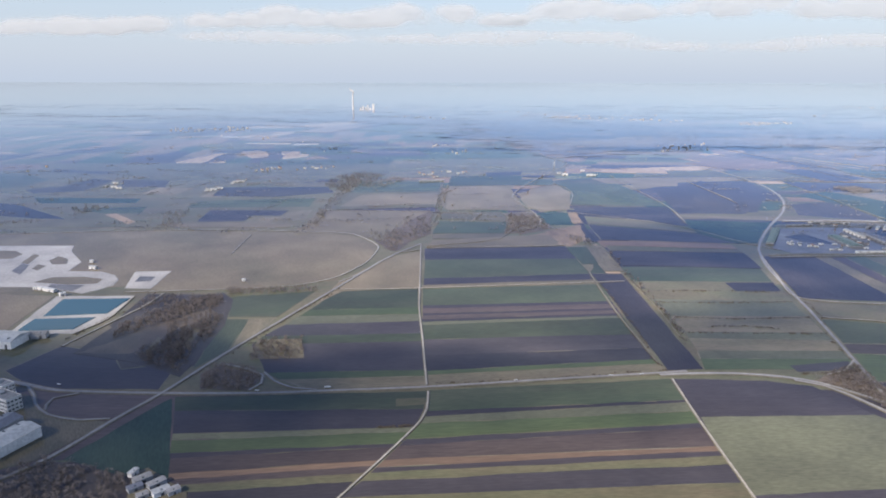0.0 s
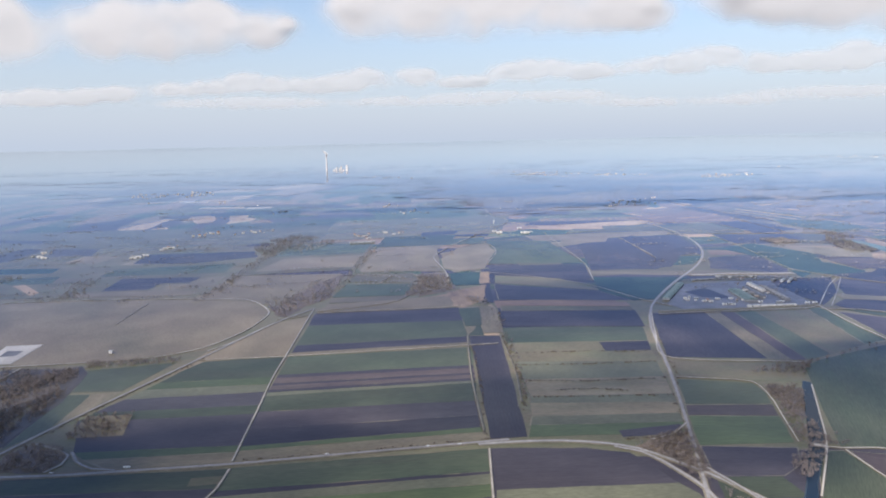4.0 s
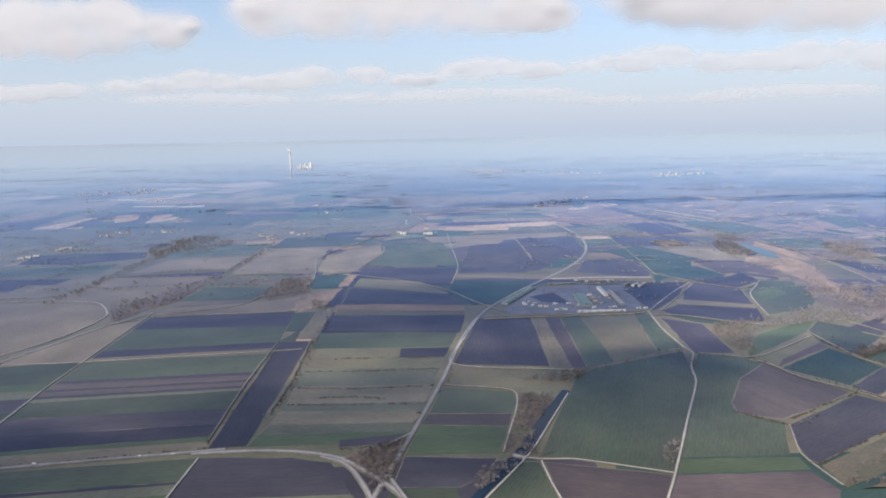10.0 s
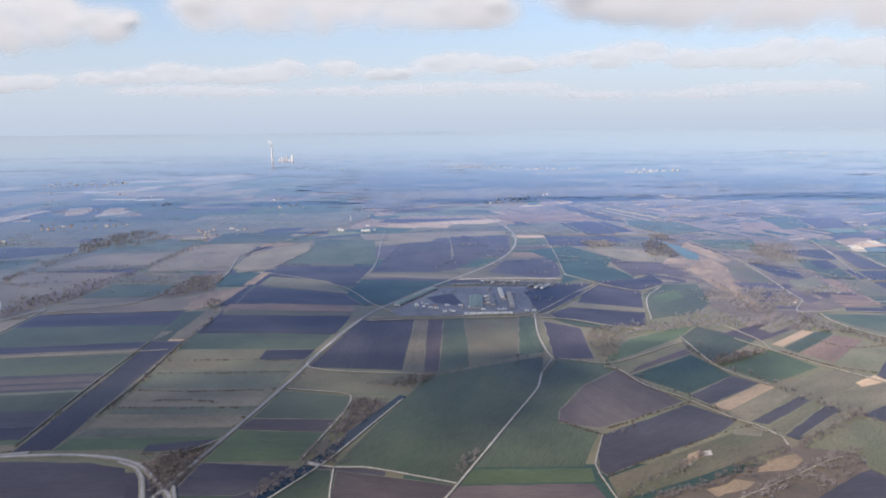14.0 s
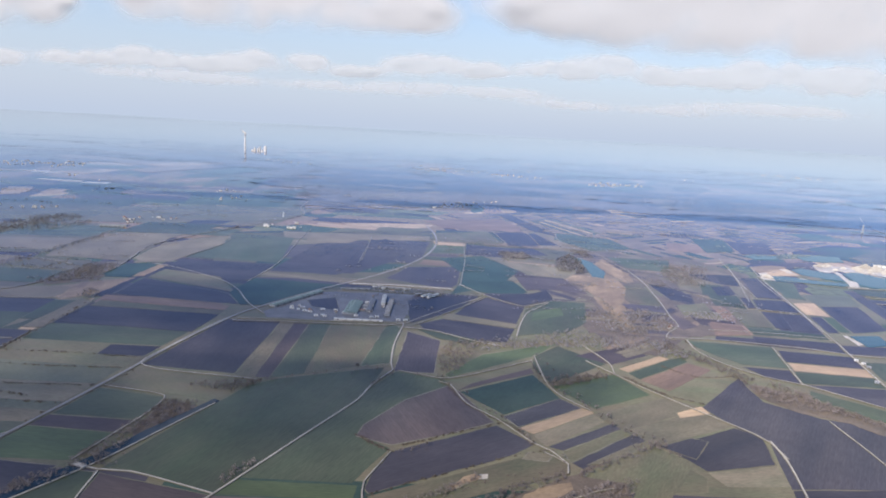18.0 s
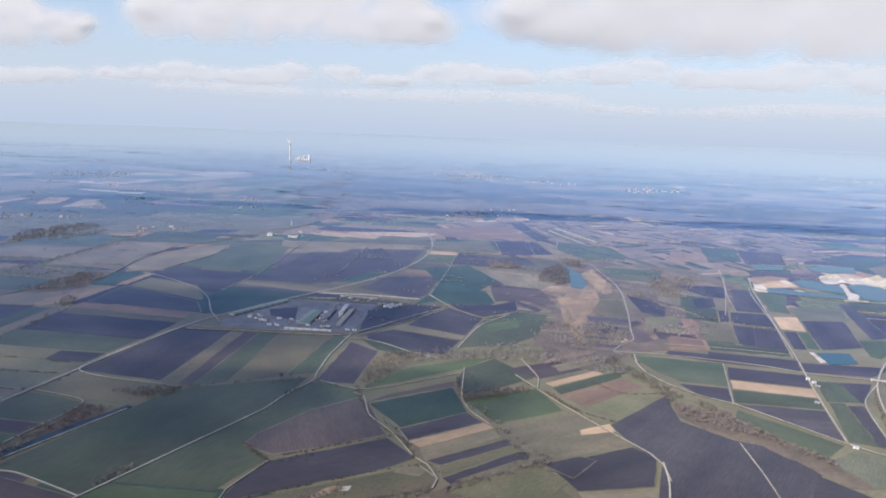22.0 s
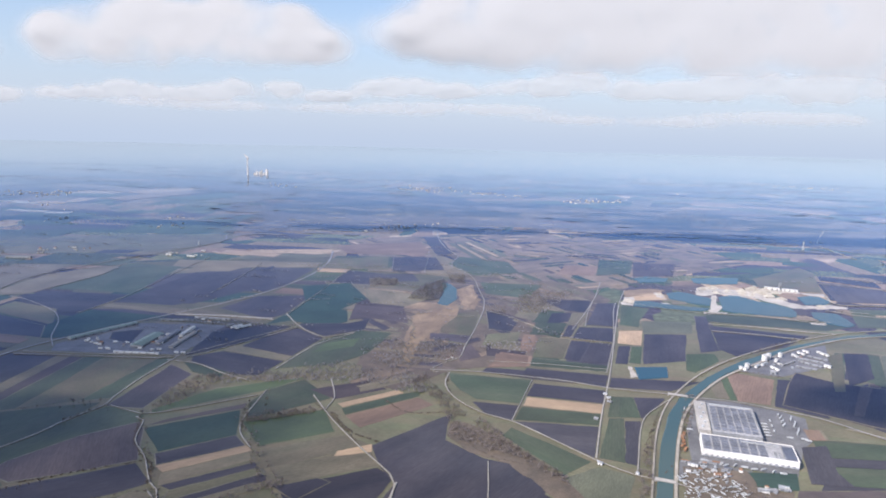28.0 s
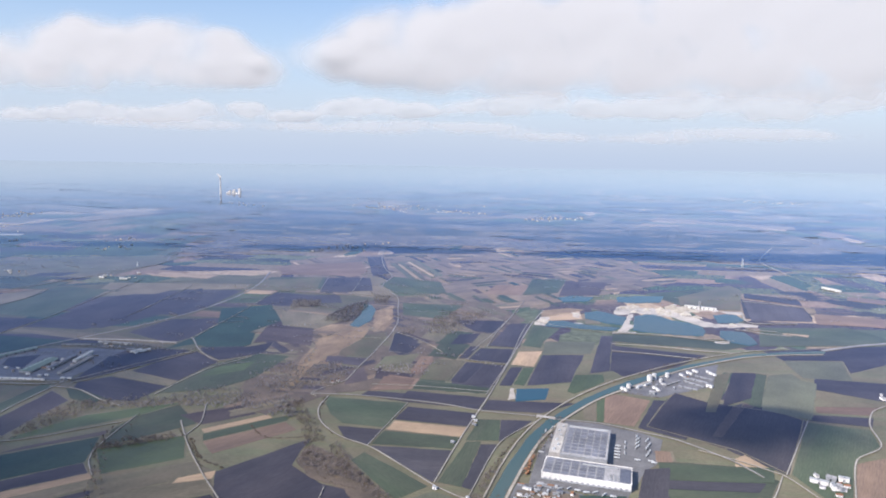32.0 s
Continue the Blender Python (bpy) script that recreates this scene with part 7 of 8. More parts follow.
def make_lorry():
    ob = tagged(empty("lorry", 0, -60, -40), "white box lorry parked in a paved yard", "lorry")
    part("trailer", one_box(-0.6, 0, 0.42, 4.4, 0.95, 1.05, 0.05), PAINT_WHITE, ob)
    cab = part("cab", one_box(2.15, 0, 0.32, 0.75, 0.9, 1.0, 0.08), PAINT_WHITE, ob)
    part("windscreen", one_box(2.52, 0, 0.85, 0.04, 0.74, 0.34), GLASS, cab)
    part("chassis", one_box(0.1, 0, 0.24, 4.6, 0.6, 0.16), PAINT_DARK, ob)
    for x in (-2.2, -1.7, 1.1, 2.2):
        for y in (-0.4, 0.4):
            bm = bmesh.new()
            bmesh.ops.create_cone(bm, cap_ends=True, segments=10, radius1=0.19, radius2=0.19, depth=0.16, matrix=pose(x, y, 0.19, 90, 0, 0))
            part("wheel", bm, RUBBER, ob)
    return ob


LORRY = make_lorry()
PARKED = []


def lorry(turn, *numbers):
    p = pairs(numbers)[0]
    m = pose(p.x, p.y, 0.62, 0, 0, turn) @ Matrix.Scale(0.6, 4)
    if PARKED:
        ob = copy_thing(LORRY, m)
    else:
        ob = LORRY
        ob.matrix_basis = m
    PARKED.append(ob)
    return tagged(ob, "white box lorry on a grey asphalt road", "lorry", "lorries on the road")


def mast(height, *numbers):
    p = pairs(numbers)[0]
    ob = tagged(empty("lattice_mast", p.x, p.y), "slim pale steel lattice mast", "mast")
    w = height * 0.09
    for x in (-1, 1):
        for y in (-1, 1):
            bm = bmesh.new()
            foot, top = Vector((x * w, y * w, 0)), Vector((x * w * 0.2, y * w * 0.2, height))
            bmesh.ops.create_cone(bm, cap_ends=True, segments=4, radius1=0.3, radius2=0.2, depth=(top - foot).length,
                                  matrix=Matrix.Translation((foot + top) / 2) @ (top - foot).to_track_quat("Z", "Y").to_matrix().to_4x4())
            part("leg", bm, PAINT_WHITE, ob)
    for k in (0.25, 0.5, 0.75):
        part("crossbar", one_box(0, 0, height * k, w * 2 * (1 - 0.75 * k), w * 2 * (1 - 0.75 * k), 0.3), PAINT_WHITE, ob)
    for k in (0.8, 0.95):
        part("arm", one_box(0, 0, height * k, w * 3.4, 0.35, 0.3), PAINT_WHITE, ob)
    return ob


def bridge(width, *numbers):
    a, b = pairs(numbers)
    turn = math.degrees(math.atan2(b.y - a.y, b.x - a.x))
    c, length = (a + b) / 2, (b - a).length
    ob = tagged(empty("bridge", c.x, c.y, 0.3, turn), "flat concrete road bridge over a canal", "bridge")
    part("deck", one_box(0, 0, 0.4, length, width, 0.35, 0.04), SOILS["c"][0], ob)
    for y in (-1, 1):
        part("parapet", one_box(0, y * (width / 2 - 0.1), 0.752, length, 0.14, 0.32), SOILS["c"][0], ob)
    for x in (-0.3, 0.0, 0.3):
        part("pier", one_box(x * length, 0, -0.3, 0.5, width * 0.8, 0.7), GREY_WALL, ob)
    for x in (-1, 1):
        part("abutment", one_box(x * (length / 2 - 0.6), 0, -0.3, 1.1, width * 1.02, 0.69), SOILS["c"][0], ob)
    return ob


# ---- logistics centre by the canal ----
SITE = pose(836.5, 417.6, 0.62, 0, 0, -13.0)


def at_site(u, v, z=0.0, turn=0.0):
    return SITE @ pose(u, v, z, 0, 0, turn)


def site_thing(name, u, v, words, category, turn=0.0):
    ob = new(name)
    ob.matrix_world = at_site(u, v, 0, turn)
    return tagged(ob, words, category)


hall = site_thing("warehouse", 30, 15.8, "large white warehouse with a grey roof and loading doors", "warehouse")
part("wall", one_box(0, 0, 0, 57, 24.5, 4.4), WHITE_WALL, hall)
part("roof", one_box(0, 0, 4.4, 56.2, 23.7, 0.12), ROOF_GREY, hall)
for y in (-1, 1):
    part("parapet", one_box(0, y * 12.15, 4.4, 57.2, 0.4, 0.5), WHITE_WALL, hall)
for x in (-1, 1):
    part("parapet", one_box(x * 28.4, 0, 4.4, 0.4, 23.9, 0.5), WHITE_WALL, hall)
part("ochre_band", one_box(0, 12.35, 3.2, 57, 0.24, 1.1), OCHRE, hall, "ochre wall band")
part("plinth", one_box(0, -12.4, 0, 57.1, 0.24, 0.9), GREY_WALL, hall)
for i in range(7):
    for j in range(5):
        part("solar_panel", one_box(-25 + i * 5.6, -9.0 + j * 4.5, 4.52, 4.5, 3.4, 0.28), PANEL, hall)
for i in range(9):
    part("roof_unit", one_box(15.5 + (i % 3) * 2.6, -9 + (i // 3) * 3.0, 4.52, 1.3, 1.3, 0.7), GREY_WALL, hall)
part("roof_strip", one_box(8, 7.2, 4.52, 23, 1.1, 0.9), ROOF_WHITE, hall, "long white roof strip")
part("roof_field", one_box(24.4, -1.0, 4.52, 6.8, 19, 0.4), ROOF_BLUE, hall)
for i in range(16):
    part("loading_door", one_box(-26 + i * 3.45, -12.56, 0.3, 1.5, 0.12, 1.5), GREY_WALL, hall)
for i in range(8):
    part("window", one_box(28.56, -10 + i * 2.8, 2.2, 0.1, 1.2, 0.8), GLASS, hall)

depot = site_thing("warehouse", 26, 61, "grey warehouse roofed with rows of blue-grey panels", "warehouse")
part("wall", one_box(0, 0, 0, 32, 53, 4.2), GREY_WALL, depot)
part("roof", one_box(0, 0, 4.2, 31.2, 52.2, 0.12), ROOF_GREY, depot)
for y in (-1, 1):
    part("parapet", one_box(0, y * 26.4, 4.2, 32.2, 0.4, 0.45), GREY_WALL, depot)
for x in (-1, 1):
    part("parapet", one_box(x * 15.9, 0, 4.2, 0.4, 52.4, 0.45), GREY_WALL, depot)
for i in range(6):
    for j in range(8):
        part("solar_panel", one_box(-12.4 + i * 4.9, -20.0 + j * 5.6, 4.32, 4.0, 4.4, 0.28), PANEL, depot)
part("roof_strip", one_box(0, 24.4, 4.32, 29, 1.2, 0.6), ROOF_WHITE, depot)
for i in range(12):
    part("loading_door", one_box(16.05, -22 + i * 4.0, 0.3, 0.12, 1.6, 1.6), PAINT_WHITE, depot)
annex = site_thing("annex", 5.6, 66, "low pale concrete annex with a flat roof", "building")
part("wall", one_box(0, 0, 0, 8, 55, 3.0), SOILS["c"][0], annex)
part("roof", one_box(0, 0, 3.0, 7.4, 54.4, 0.15), SOILS["c"][0], annex)
for i in range(6):
    part("roof_unit", one_box(-1 + (i % 2) * 2, -22 + i * 8.5, 3.15, 1.6, 2.2, 0.8), ROOF_WHITE, annex)
stack_rng = random.Random(5)
for i in range(10):
    s = site_thing("pallet_stack", -9 + stack_rng.uniform(-1.2, 1.2), 7 + i * 3.1, "rusty orange stack of crates in a yard", "stack", stack_rng.uniform(0, 90))
    part("crates", one_box(0, 0, 0, 1.9, 1.5, stack_rng.uniform(0.6, 1.3), 0.05), RUST, s)
    part("sheet", one_box(0, 0, -0.05, 2.3, 1.9, 0.05), SOILS["k"][0], s)
for u, v, turn in [(48 + 0.0, 50 + k * 5.0, 2) for k in range(5)] + [(53, 60 + k * 9, 90) for k in range(3)] + [(61 + (k % 2) * 1.6, 72 + k * 3.4, 78) for k in range(7)] + [
        (68 + (k % 3) * 1.2, 60 + k * 4.2, 84) for k in range(8)] + [(71, 52, 0), (73, 50, 0), (62, 51, 0), (-4, 42, 10), (-6, 80, 88), (-2, 88, 80)] + [(4 + k * 5.5, -4.5 - (k % 3), 20 * (k % 4)) for k in range(9)]:
    copy_thing(LORRY, at_site(u, v, 0, turn) @ Matrix.Scale(0.75, 4)).update_tag()
yard_rng = random.Random(8)
MARKET = scatter(pairs((815.2, 390.4, 825, 399.9, 839.1, 400.6, 850.9, 389.3, 853.6, 372.6, 842.5, 361.8, 812.4, 363.3)), 150, yard_rng)
for p in MARKET:
    copy_thing(LORRY, pose(p.x, p.y, 0.62, 0, 0, yard_rng.choice((25, 30, 115, 118)) + yard_rng.uniform(-6, 6)) @ Matrix.Scale(yard_rng.uniform(0.28, 0.55), 4)).update_tag()

shed("green", 6.5, 1.6, 301.6, 596.7, 336.3, 655.9)
shed("green", 12.0, 1.6, 375.7, 623.1, 373.8, 583.8)
shed("white", 3.6, 2.6, 400.7, 647.9, 401, 617.6)
shed("white", 2.2, 1.4, 362.4, 566.3, 404.3, 566.1)
shed("grey", 5.0, 1.8, 383.4, 610.3, 392.9, 609.9)
shed("grey", 4.5, 1.6, 408.2, 634.2, 406.8, 584)
shed("blue", 4.5, 1.8, 390.7, 635.1, 389.4, 594.3)
shed("grey", 3.0, 1.4, 390.2, 686.8, 425.2, 682.3)
shed("grey", 2.4, 1.3, 354.2, 671.4, 383.4, 674.7)
shed("white", 2.6, 1.6, 437.1, 655.1, 444.7, 664.1)
shed("white", 2.6, 1.6, 442.9, 652.5, 453.1, 666.1)
shed("grey", 2.6, 1.6, 430.4, 660.2, 436.7, 664.6)
shed("white", 1.6, 1.3, 318.3, 594, 321.9, 593.8)
shed("white", 1.6, 1.3, 331.2, 587.7, 334.7, 587.5)
shed("white", 1.6, 1.3, 336.3, 585.6, 339.8, 585.4)
shed("white", 1.6, 1.3, 343.8, 574.3, 347.2, 574.1)
shed("white", 1.6, 1.3, 351.2, 573.9, 354.7, 573.8)
shed("white", 1.6, 1.3, 384.2, 600.4, 387.8, 600.2)
shed("white", 1.6, 1.3, 366.9, 587.8, 370.5, 587.6)
shed("white", 1.6, 1.3, 416, 572.6, 419.5, 572.4)
shed("white", 1.6, 1.3, 422.4, 572.3, 425.9, 572.1)
shed("white", 1.6, 1.3, 378.1, 579.9, 381.6, 579.7)
shed("white", 1.6, 1.3, 396.7, 579, 400.2, 578.8)
clutter(14, 367.6, 647.4, 412.1, 645.1, 407.8, 574.8, 364.2, 573.3)
clutter(10, 318.4, 605.6, 362.6, 595.6, 361.7, 573.4, 321.7, 579)
clutter(8, 384.4, 689.6, 425.5, 684.8, 421.9, 656, 382.3, 658.1)
shed("grey", 5.0, 2.2, -29.7, 963.3, 6.1, 968.6)
shed("white", 3.0, 2.4, 188, 1029.6, 196.7, 1028.3)
shed("white", 3.0, 2.4, 224.3, 1024.3, 238, 1022.3)
shed("white", 2.6, 2.0, -309.6, 885.5, -302.2, 885.5)
shed("white", 2.6, 2.0, -306.6, 894.5, -299, 894.5)
shed("white", 2.6, 2.0, -300.4, 903.6, -292.8, 903.7)
shed("white", 2.6, 2.0, -294.7, 957.4, -286.7, 957.4)
shed("white", 2.6, 2.0, -288.2, 962.6, -280.1, 962.6)
shed("white", 2.6, 2.0, -447.4, 912.7, -439.8, 912.7)
shed("white", 2.6, 2.0, -436.3, 903.4, -428.7, 903.4)
shed("white", 2.6, 2.0, -460.9, 946.8, -453, 946.8)
tank(3.0, 6.5, 933.3, 601.0)
tank(3.6, 8.5, 957.7, 624.0)
tank(3.0, 9.0, 962.6, 627.8)
tank(2.6, 6.0, 977.5, 637.7)
tank(2.2, 5.0, 967.5, 622.0)
shed("white", 2.1, 1.8, 941.2, 602.0, 946.8, 607.1)
shed("white", 2.1, 1.8, 949.4, 609.0, 956.2, 614.4)
shed("white", 2.1, 1.8, 956.4, 605.2, 959.6, 596.7)
shed("grey", 3.0, 2.6, 949.4, 589.7, 953.6, 587.4)
shed("white", 2.1, 1.8, 991.5, 644.4, 993.6, 641.3)
shed("white", 2.1, 1.8, 1000.3, 652.2, 1003.9, 645.9)
shed("white", 2.1, 1.8, 1008.0, 658.4, 1011.1, 653.6)
shed("white", 2.1, 1.8, 1020.8, 656.5, 1025.5, 645.1)
shed("white", 2.6, 2.4, 1007.3, 614.3, 1011.3, 610.2)
shed("grey", 1.3, 1.2, 992.3, 636.2, 1010.6, 622.4)
shed("grey", 1.3, 1.2, 990.8, 624.7, 1003.4, 610.8)
shed("grey", 1.3, 1.2, 1005.3, 642.7, 1018.2, 631.2)
shed("grey", 1.3, 1.2, 980.7, 611.1, 995.1, 602.3)
shed("grey", 1.3, 1.2, 967.4, 609.6, 985.3, 624.1)
shed("white", 2.6, 2.4, 926.1, 598.7, 930.6, 593.3)
block(14, 7, 6.5, -28, -204.6, 285.9)
block(9, 6, 5.5, -28, -214.6, 300.3)
shed("white", 12.0, 4.5, -179.0, 262.2, -188.5, 238.7)
shed("blue", 10.0, 5.5, -189.6, 268.6, -196.6, 249.2)
shed("white", 16.0, 4.5, -273.7, 365.5, -242.9, 362.0)
shed("grey", 6.0, 3.0, -245.7, 370.6, -233.9, 373.2)
shed("white", 2.0, 2.0, -122.3, 228.5, -121.1, 232.3)
shed("grey", 3.6, 2.0, -119, 224.1, -114, 228.5)
shed("grey", 3.2, 1.8, -112.3, 221.2, -107.9, 226.2)
shed("blue", 3.0, 1.8, -119, 219.1, -115, 222.6)
shed("white", 3.4, 2.0, -108.6, 216.3, -104, 220.4)
shed("grey", 3.4, 1.8, -103.7, 217.6, -100.2, 220.4)
shed("grey", 3.0, 1.6, -113.8, 214.9, -110.8, 217.6)
shed("white", 3.0, 2.0, -290.3, 463.9, -275.4, 457.4)
shed("white", 3.0, 2.2, -267.5, 448.5, -264.9, 451.0)
shed("white", 3.0, 2.2, -280.4, 517.7, -274.7, 516.0)
shed("white", 2.0, 2.0, -294.4, 463.9, -291.9, 463.9)
shed("white", 2.0, 1.8, -149.7, 484.0, -148.0, 484.0)
shed("white", 2.4, 2.0, -289.0, 536.0, -287.2, 536.0)
shed("white", 3.0, 2.4, 1016.7, 434.7, 1026.2, 429.5)
shed("grey", 4.0, 2.4, 1029.3, 439.0, 1034.2, 435.6)
shed("white", 3.5, 2.6, 1036.6, 437.3, 1042.2, 435.6)
shed("white", 2.5, 3.0, 1027.6, 428.2, 1026.4, 422.1)
shed("grey", 2.5, 3.0, 1030.6, 426.9, 1031.2, 421.1)
shed("white", 4.0, 3.0, 1350, 1110, 1365, 1082)
lorry(4, -58.0, 304.7)
lorry(3, 36.1, 312.7)
lorry(4, 85.9, 318.0)
lorry(12, 102.1, 319.2)
lorry(0, -92.2, 301.5)
lorry(0, -192.6, 308.8)
lorry(-20, 769.7, 404.9)
mast(16, 1295, 1304)
mast(8, 194, 1138)
bridge(3.6, 844.1, 526.5, 859.0, 522.5)
bridge(3.2, 800.0, 385.8, 811.8, 382.4)
bridge(2.6, 272.9, 307.6, 279.6, 304.9)
tufts(90, 147.9, 434.3, 190.0, 432.9, 237.7, 434.4)
tufts(80, 147.3, 405.9, 187.6, 401.7, 234.7, 404.7)
tufts(60, 148.4, 379.0, 185.5, 377.0, 229.7, 376.3)
tufts(60, 140.8, 458.6, 188.9, 459.2, 241.1, 456.0)
tufts(40, 164.2, 388.4, 184.8, 389.1, 205.5, 384.4)
tufts(80, 190.6, 309.7, 206.0, 302.1, 217.1, 308.4)
tufts(60, 217.3, 314.3, 228.4, 365.7, 244.8, 414.0, 257.7, 482.9)
tufts(60, 185.7, 320.7, 217.5, 323.6, 221.3, 331.9)
tufts(50, -10.7, 309.8, 32.4, 313.5, 61.9, 317.3, 117.3, 325.9)
tufts(60, 117.2, 480.4, 118.5, 407.4, 115.4, 329.5)
tufts(60, 140.1, 360.4, 144.1, 407.3, 142.9, 466.5, 140.8, 581.6)
tufts(40, -29.8, 266.8, -22.3, 267.2, -16.1, 268.2)
tufts(60, -120.8, 340.8, -101.1, 398.0, -75.0, 464.5)
tufts(70, -220.9, 370.5, -212.1, 408.6, -188.7, 442.2)
tufts(60, 405.6, 352.2, 414.4, 344.1, 426.7, 334.0)
tufts(70, 432.6, 342.5, 465.3, 362.1, 486.9, 373.9)
tufts(70, 418.1, 291.6, 450.6, 311.6, 494.9, 337.0, 514.4, 344.6)
tufts(60, 487.4, 379.0, 496.6, 369.6, 504.7, 349.9)
tufts(60, 521.8, 471.1, 529.2, 438.4, 580.5, 464.1)
tufts(60, 425.4, 275.9, 456.7, 294.0, 486.4, 314.7, 517.4, 318.4)
tufts(60, 453.4, 438.9, 470.1, 400.8, 485.8, 379.2)
tufts(90, 675.0, 471.0, 678.4, 440.5, 700.2, 406.8, 749.0, 387.7)
tufts(90, 627.1, 416.7, 608.2, 428.4, 585.2, 460.8)
tufts(70, 621.4, 487.5, 640.3, 467.0, 670.6, 470.5)
tufts(90, 826.6, 425.6, 834.6, 451.9, 847.6, 487.1, 869.8, 526.2)
tufts(60, 802.2, 422.8, 816.2, 458.9, 826.3, 484.5, 843.6, 519.4)
tufts(90, 868.7, 553.3, 915.2, 609.1, 956.8, 638.9, 1009.9, 689.2)
tufts(60, 906.4, 582.7, 933.0, 589.1, 953.8, 580.5)
tufts(80, 746.1, 379.8, 727.6, 406.4, 706.3, 432.4, 690.5, 458.0)
tufts(60, 571.5, 474.2, 595.7, 441.9, 618.5, 405.6)
tufts(60, 824.8, 418.6, 809.5, 395.3, 802.5, 384.6)
shed("white", 1.8, 1.5, 792.0, 519.9, 794.5, 519.0)
shed("white", 1.6, 1.4, 793.3, 511.9, 796.0, 512.2)
shed("white", 1.8, 1.5, 769.0, 402.1, 771.6, 400.9)
shed("white", 1.6, 1.4, 790.5, 391.6, 791.9, 390.4)
tufts(60, 664.5, 550.8, 671.9, 503.6, 694.4, 468.4)
tufts(60, 114.9, 503.3, 113.8, 442.9, 113.5, 400.3, 114.9, 333.1)
shed("grey", 1.8, 1.4, 777.4, 471.5, 779.6, 469.8)
shed("grey", 1.6, 1.4, 792.5, 505.0, 795.2, 503.1)
heap(5, 3, 994, 928)
heap(6, 4, 1009, 934)
heap(5, 3, 1024, 919)
heap(7, 4.5, 1043, 918)
heap(8, 6, 1063, 930)
heap(7, 5, 1067, 913)
heap(6, 4, 1070, 897)
heap(5, 3, 1049, 899)
heap(5, 3, 1038, 902)
heap(5, 2.5, 1081, 884)
heap(6, 4, 1079, 932)
heap(4, 2.5, 1004, 905)
heap(5, 2, 1115, 850)
heap(6, 3, 877, 840)
heap(4, 2.5, 924, 880)
heap(5, 3, 1087, 916)
shed("white", 3.2, 3.6, 1082, 942, 1100, 935)
shed("white", 3.2, 3.2, 1103, 936, 1121, 928)
shed("grey", 2.4, 9.0, 1101, 942, 1104, 942)
shed("white", 2.2, 5.0, 1064, 936, 1067, 933)
clutter(26, 824.2, 412.8, 840.0, 416.1, 859.9, 402.9, 849.5, 392.6, 821.2, 393.6)
clutter(9, 939.5, 620.2, 1005.5, 654.1, 1010.2, 629.8, 972.4, 601.6, 935.8, 596.8)
clutter(12, 861.5, 384.6, 878.5, 382.6, 876.8, 374.8, 855.7, 373.8)
# ---- power station far off ----
plant_site = tagged(empty("power_station", -361.6, 2938.8, 0), "far power station with a tall pale chimney", "power station")
part("chimney", tube(bmesh.new(), 0, 0, 0, 3.6, 2.4, 72, 20), WHITE_WALL, plant_site)
for k in (0.9, 0.97):
    part("band", tube(bmesh.new(), 0, 0, 72 * k, 2.9, 2.8, 1.6, 20), ROOF_RED, plant_site)
for x, w, h in ((42, 6, 15), (54, 5, 12), (62, 5, 20), (86, 9, 24), (32, 8, 7), (72, 8, 6)):
    part("boiler_house", one_box(x, 0, 0, w, 12, h, 0.4), WHITE_WALL, plant_site)
    part("roof_unit", one_box(x, 0, h, w * 0.4, 5, 3), ROOF_WHITE, plant_site)

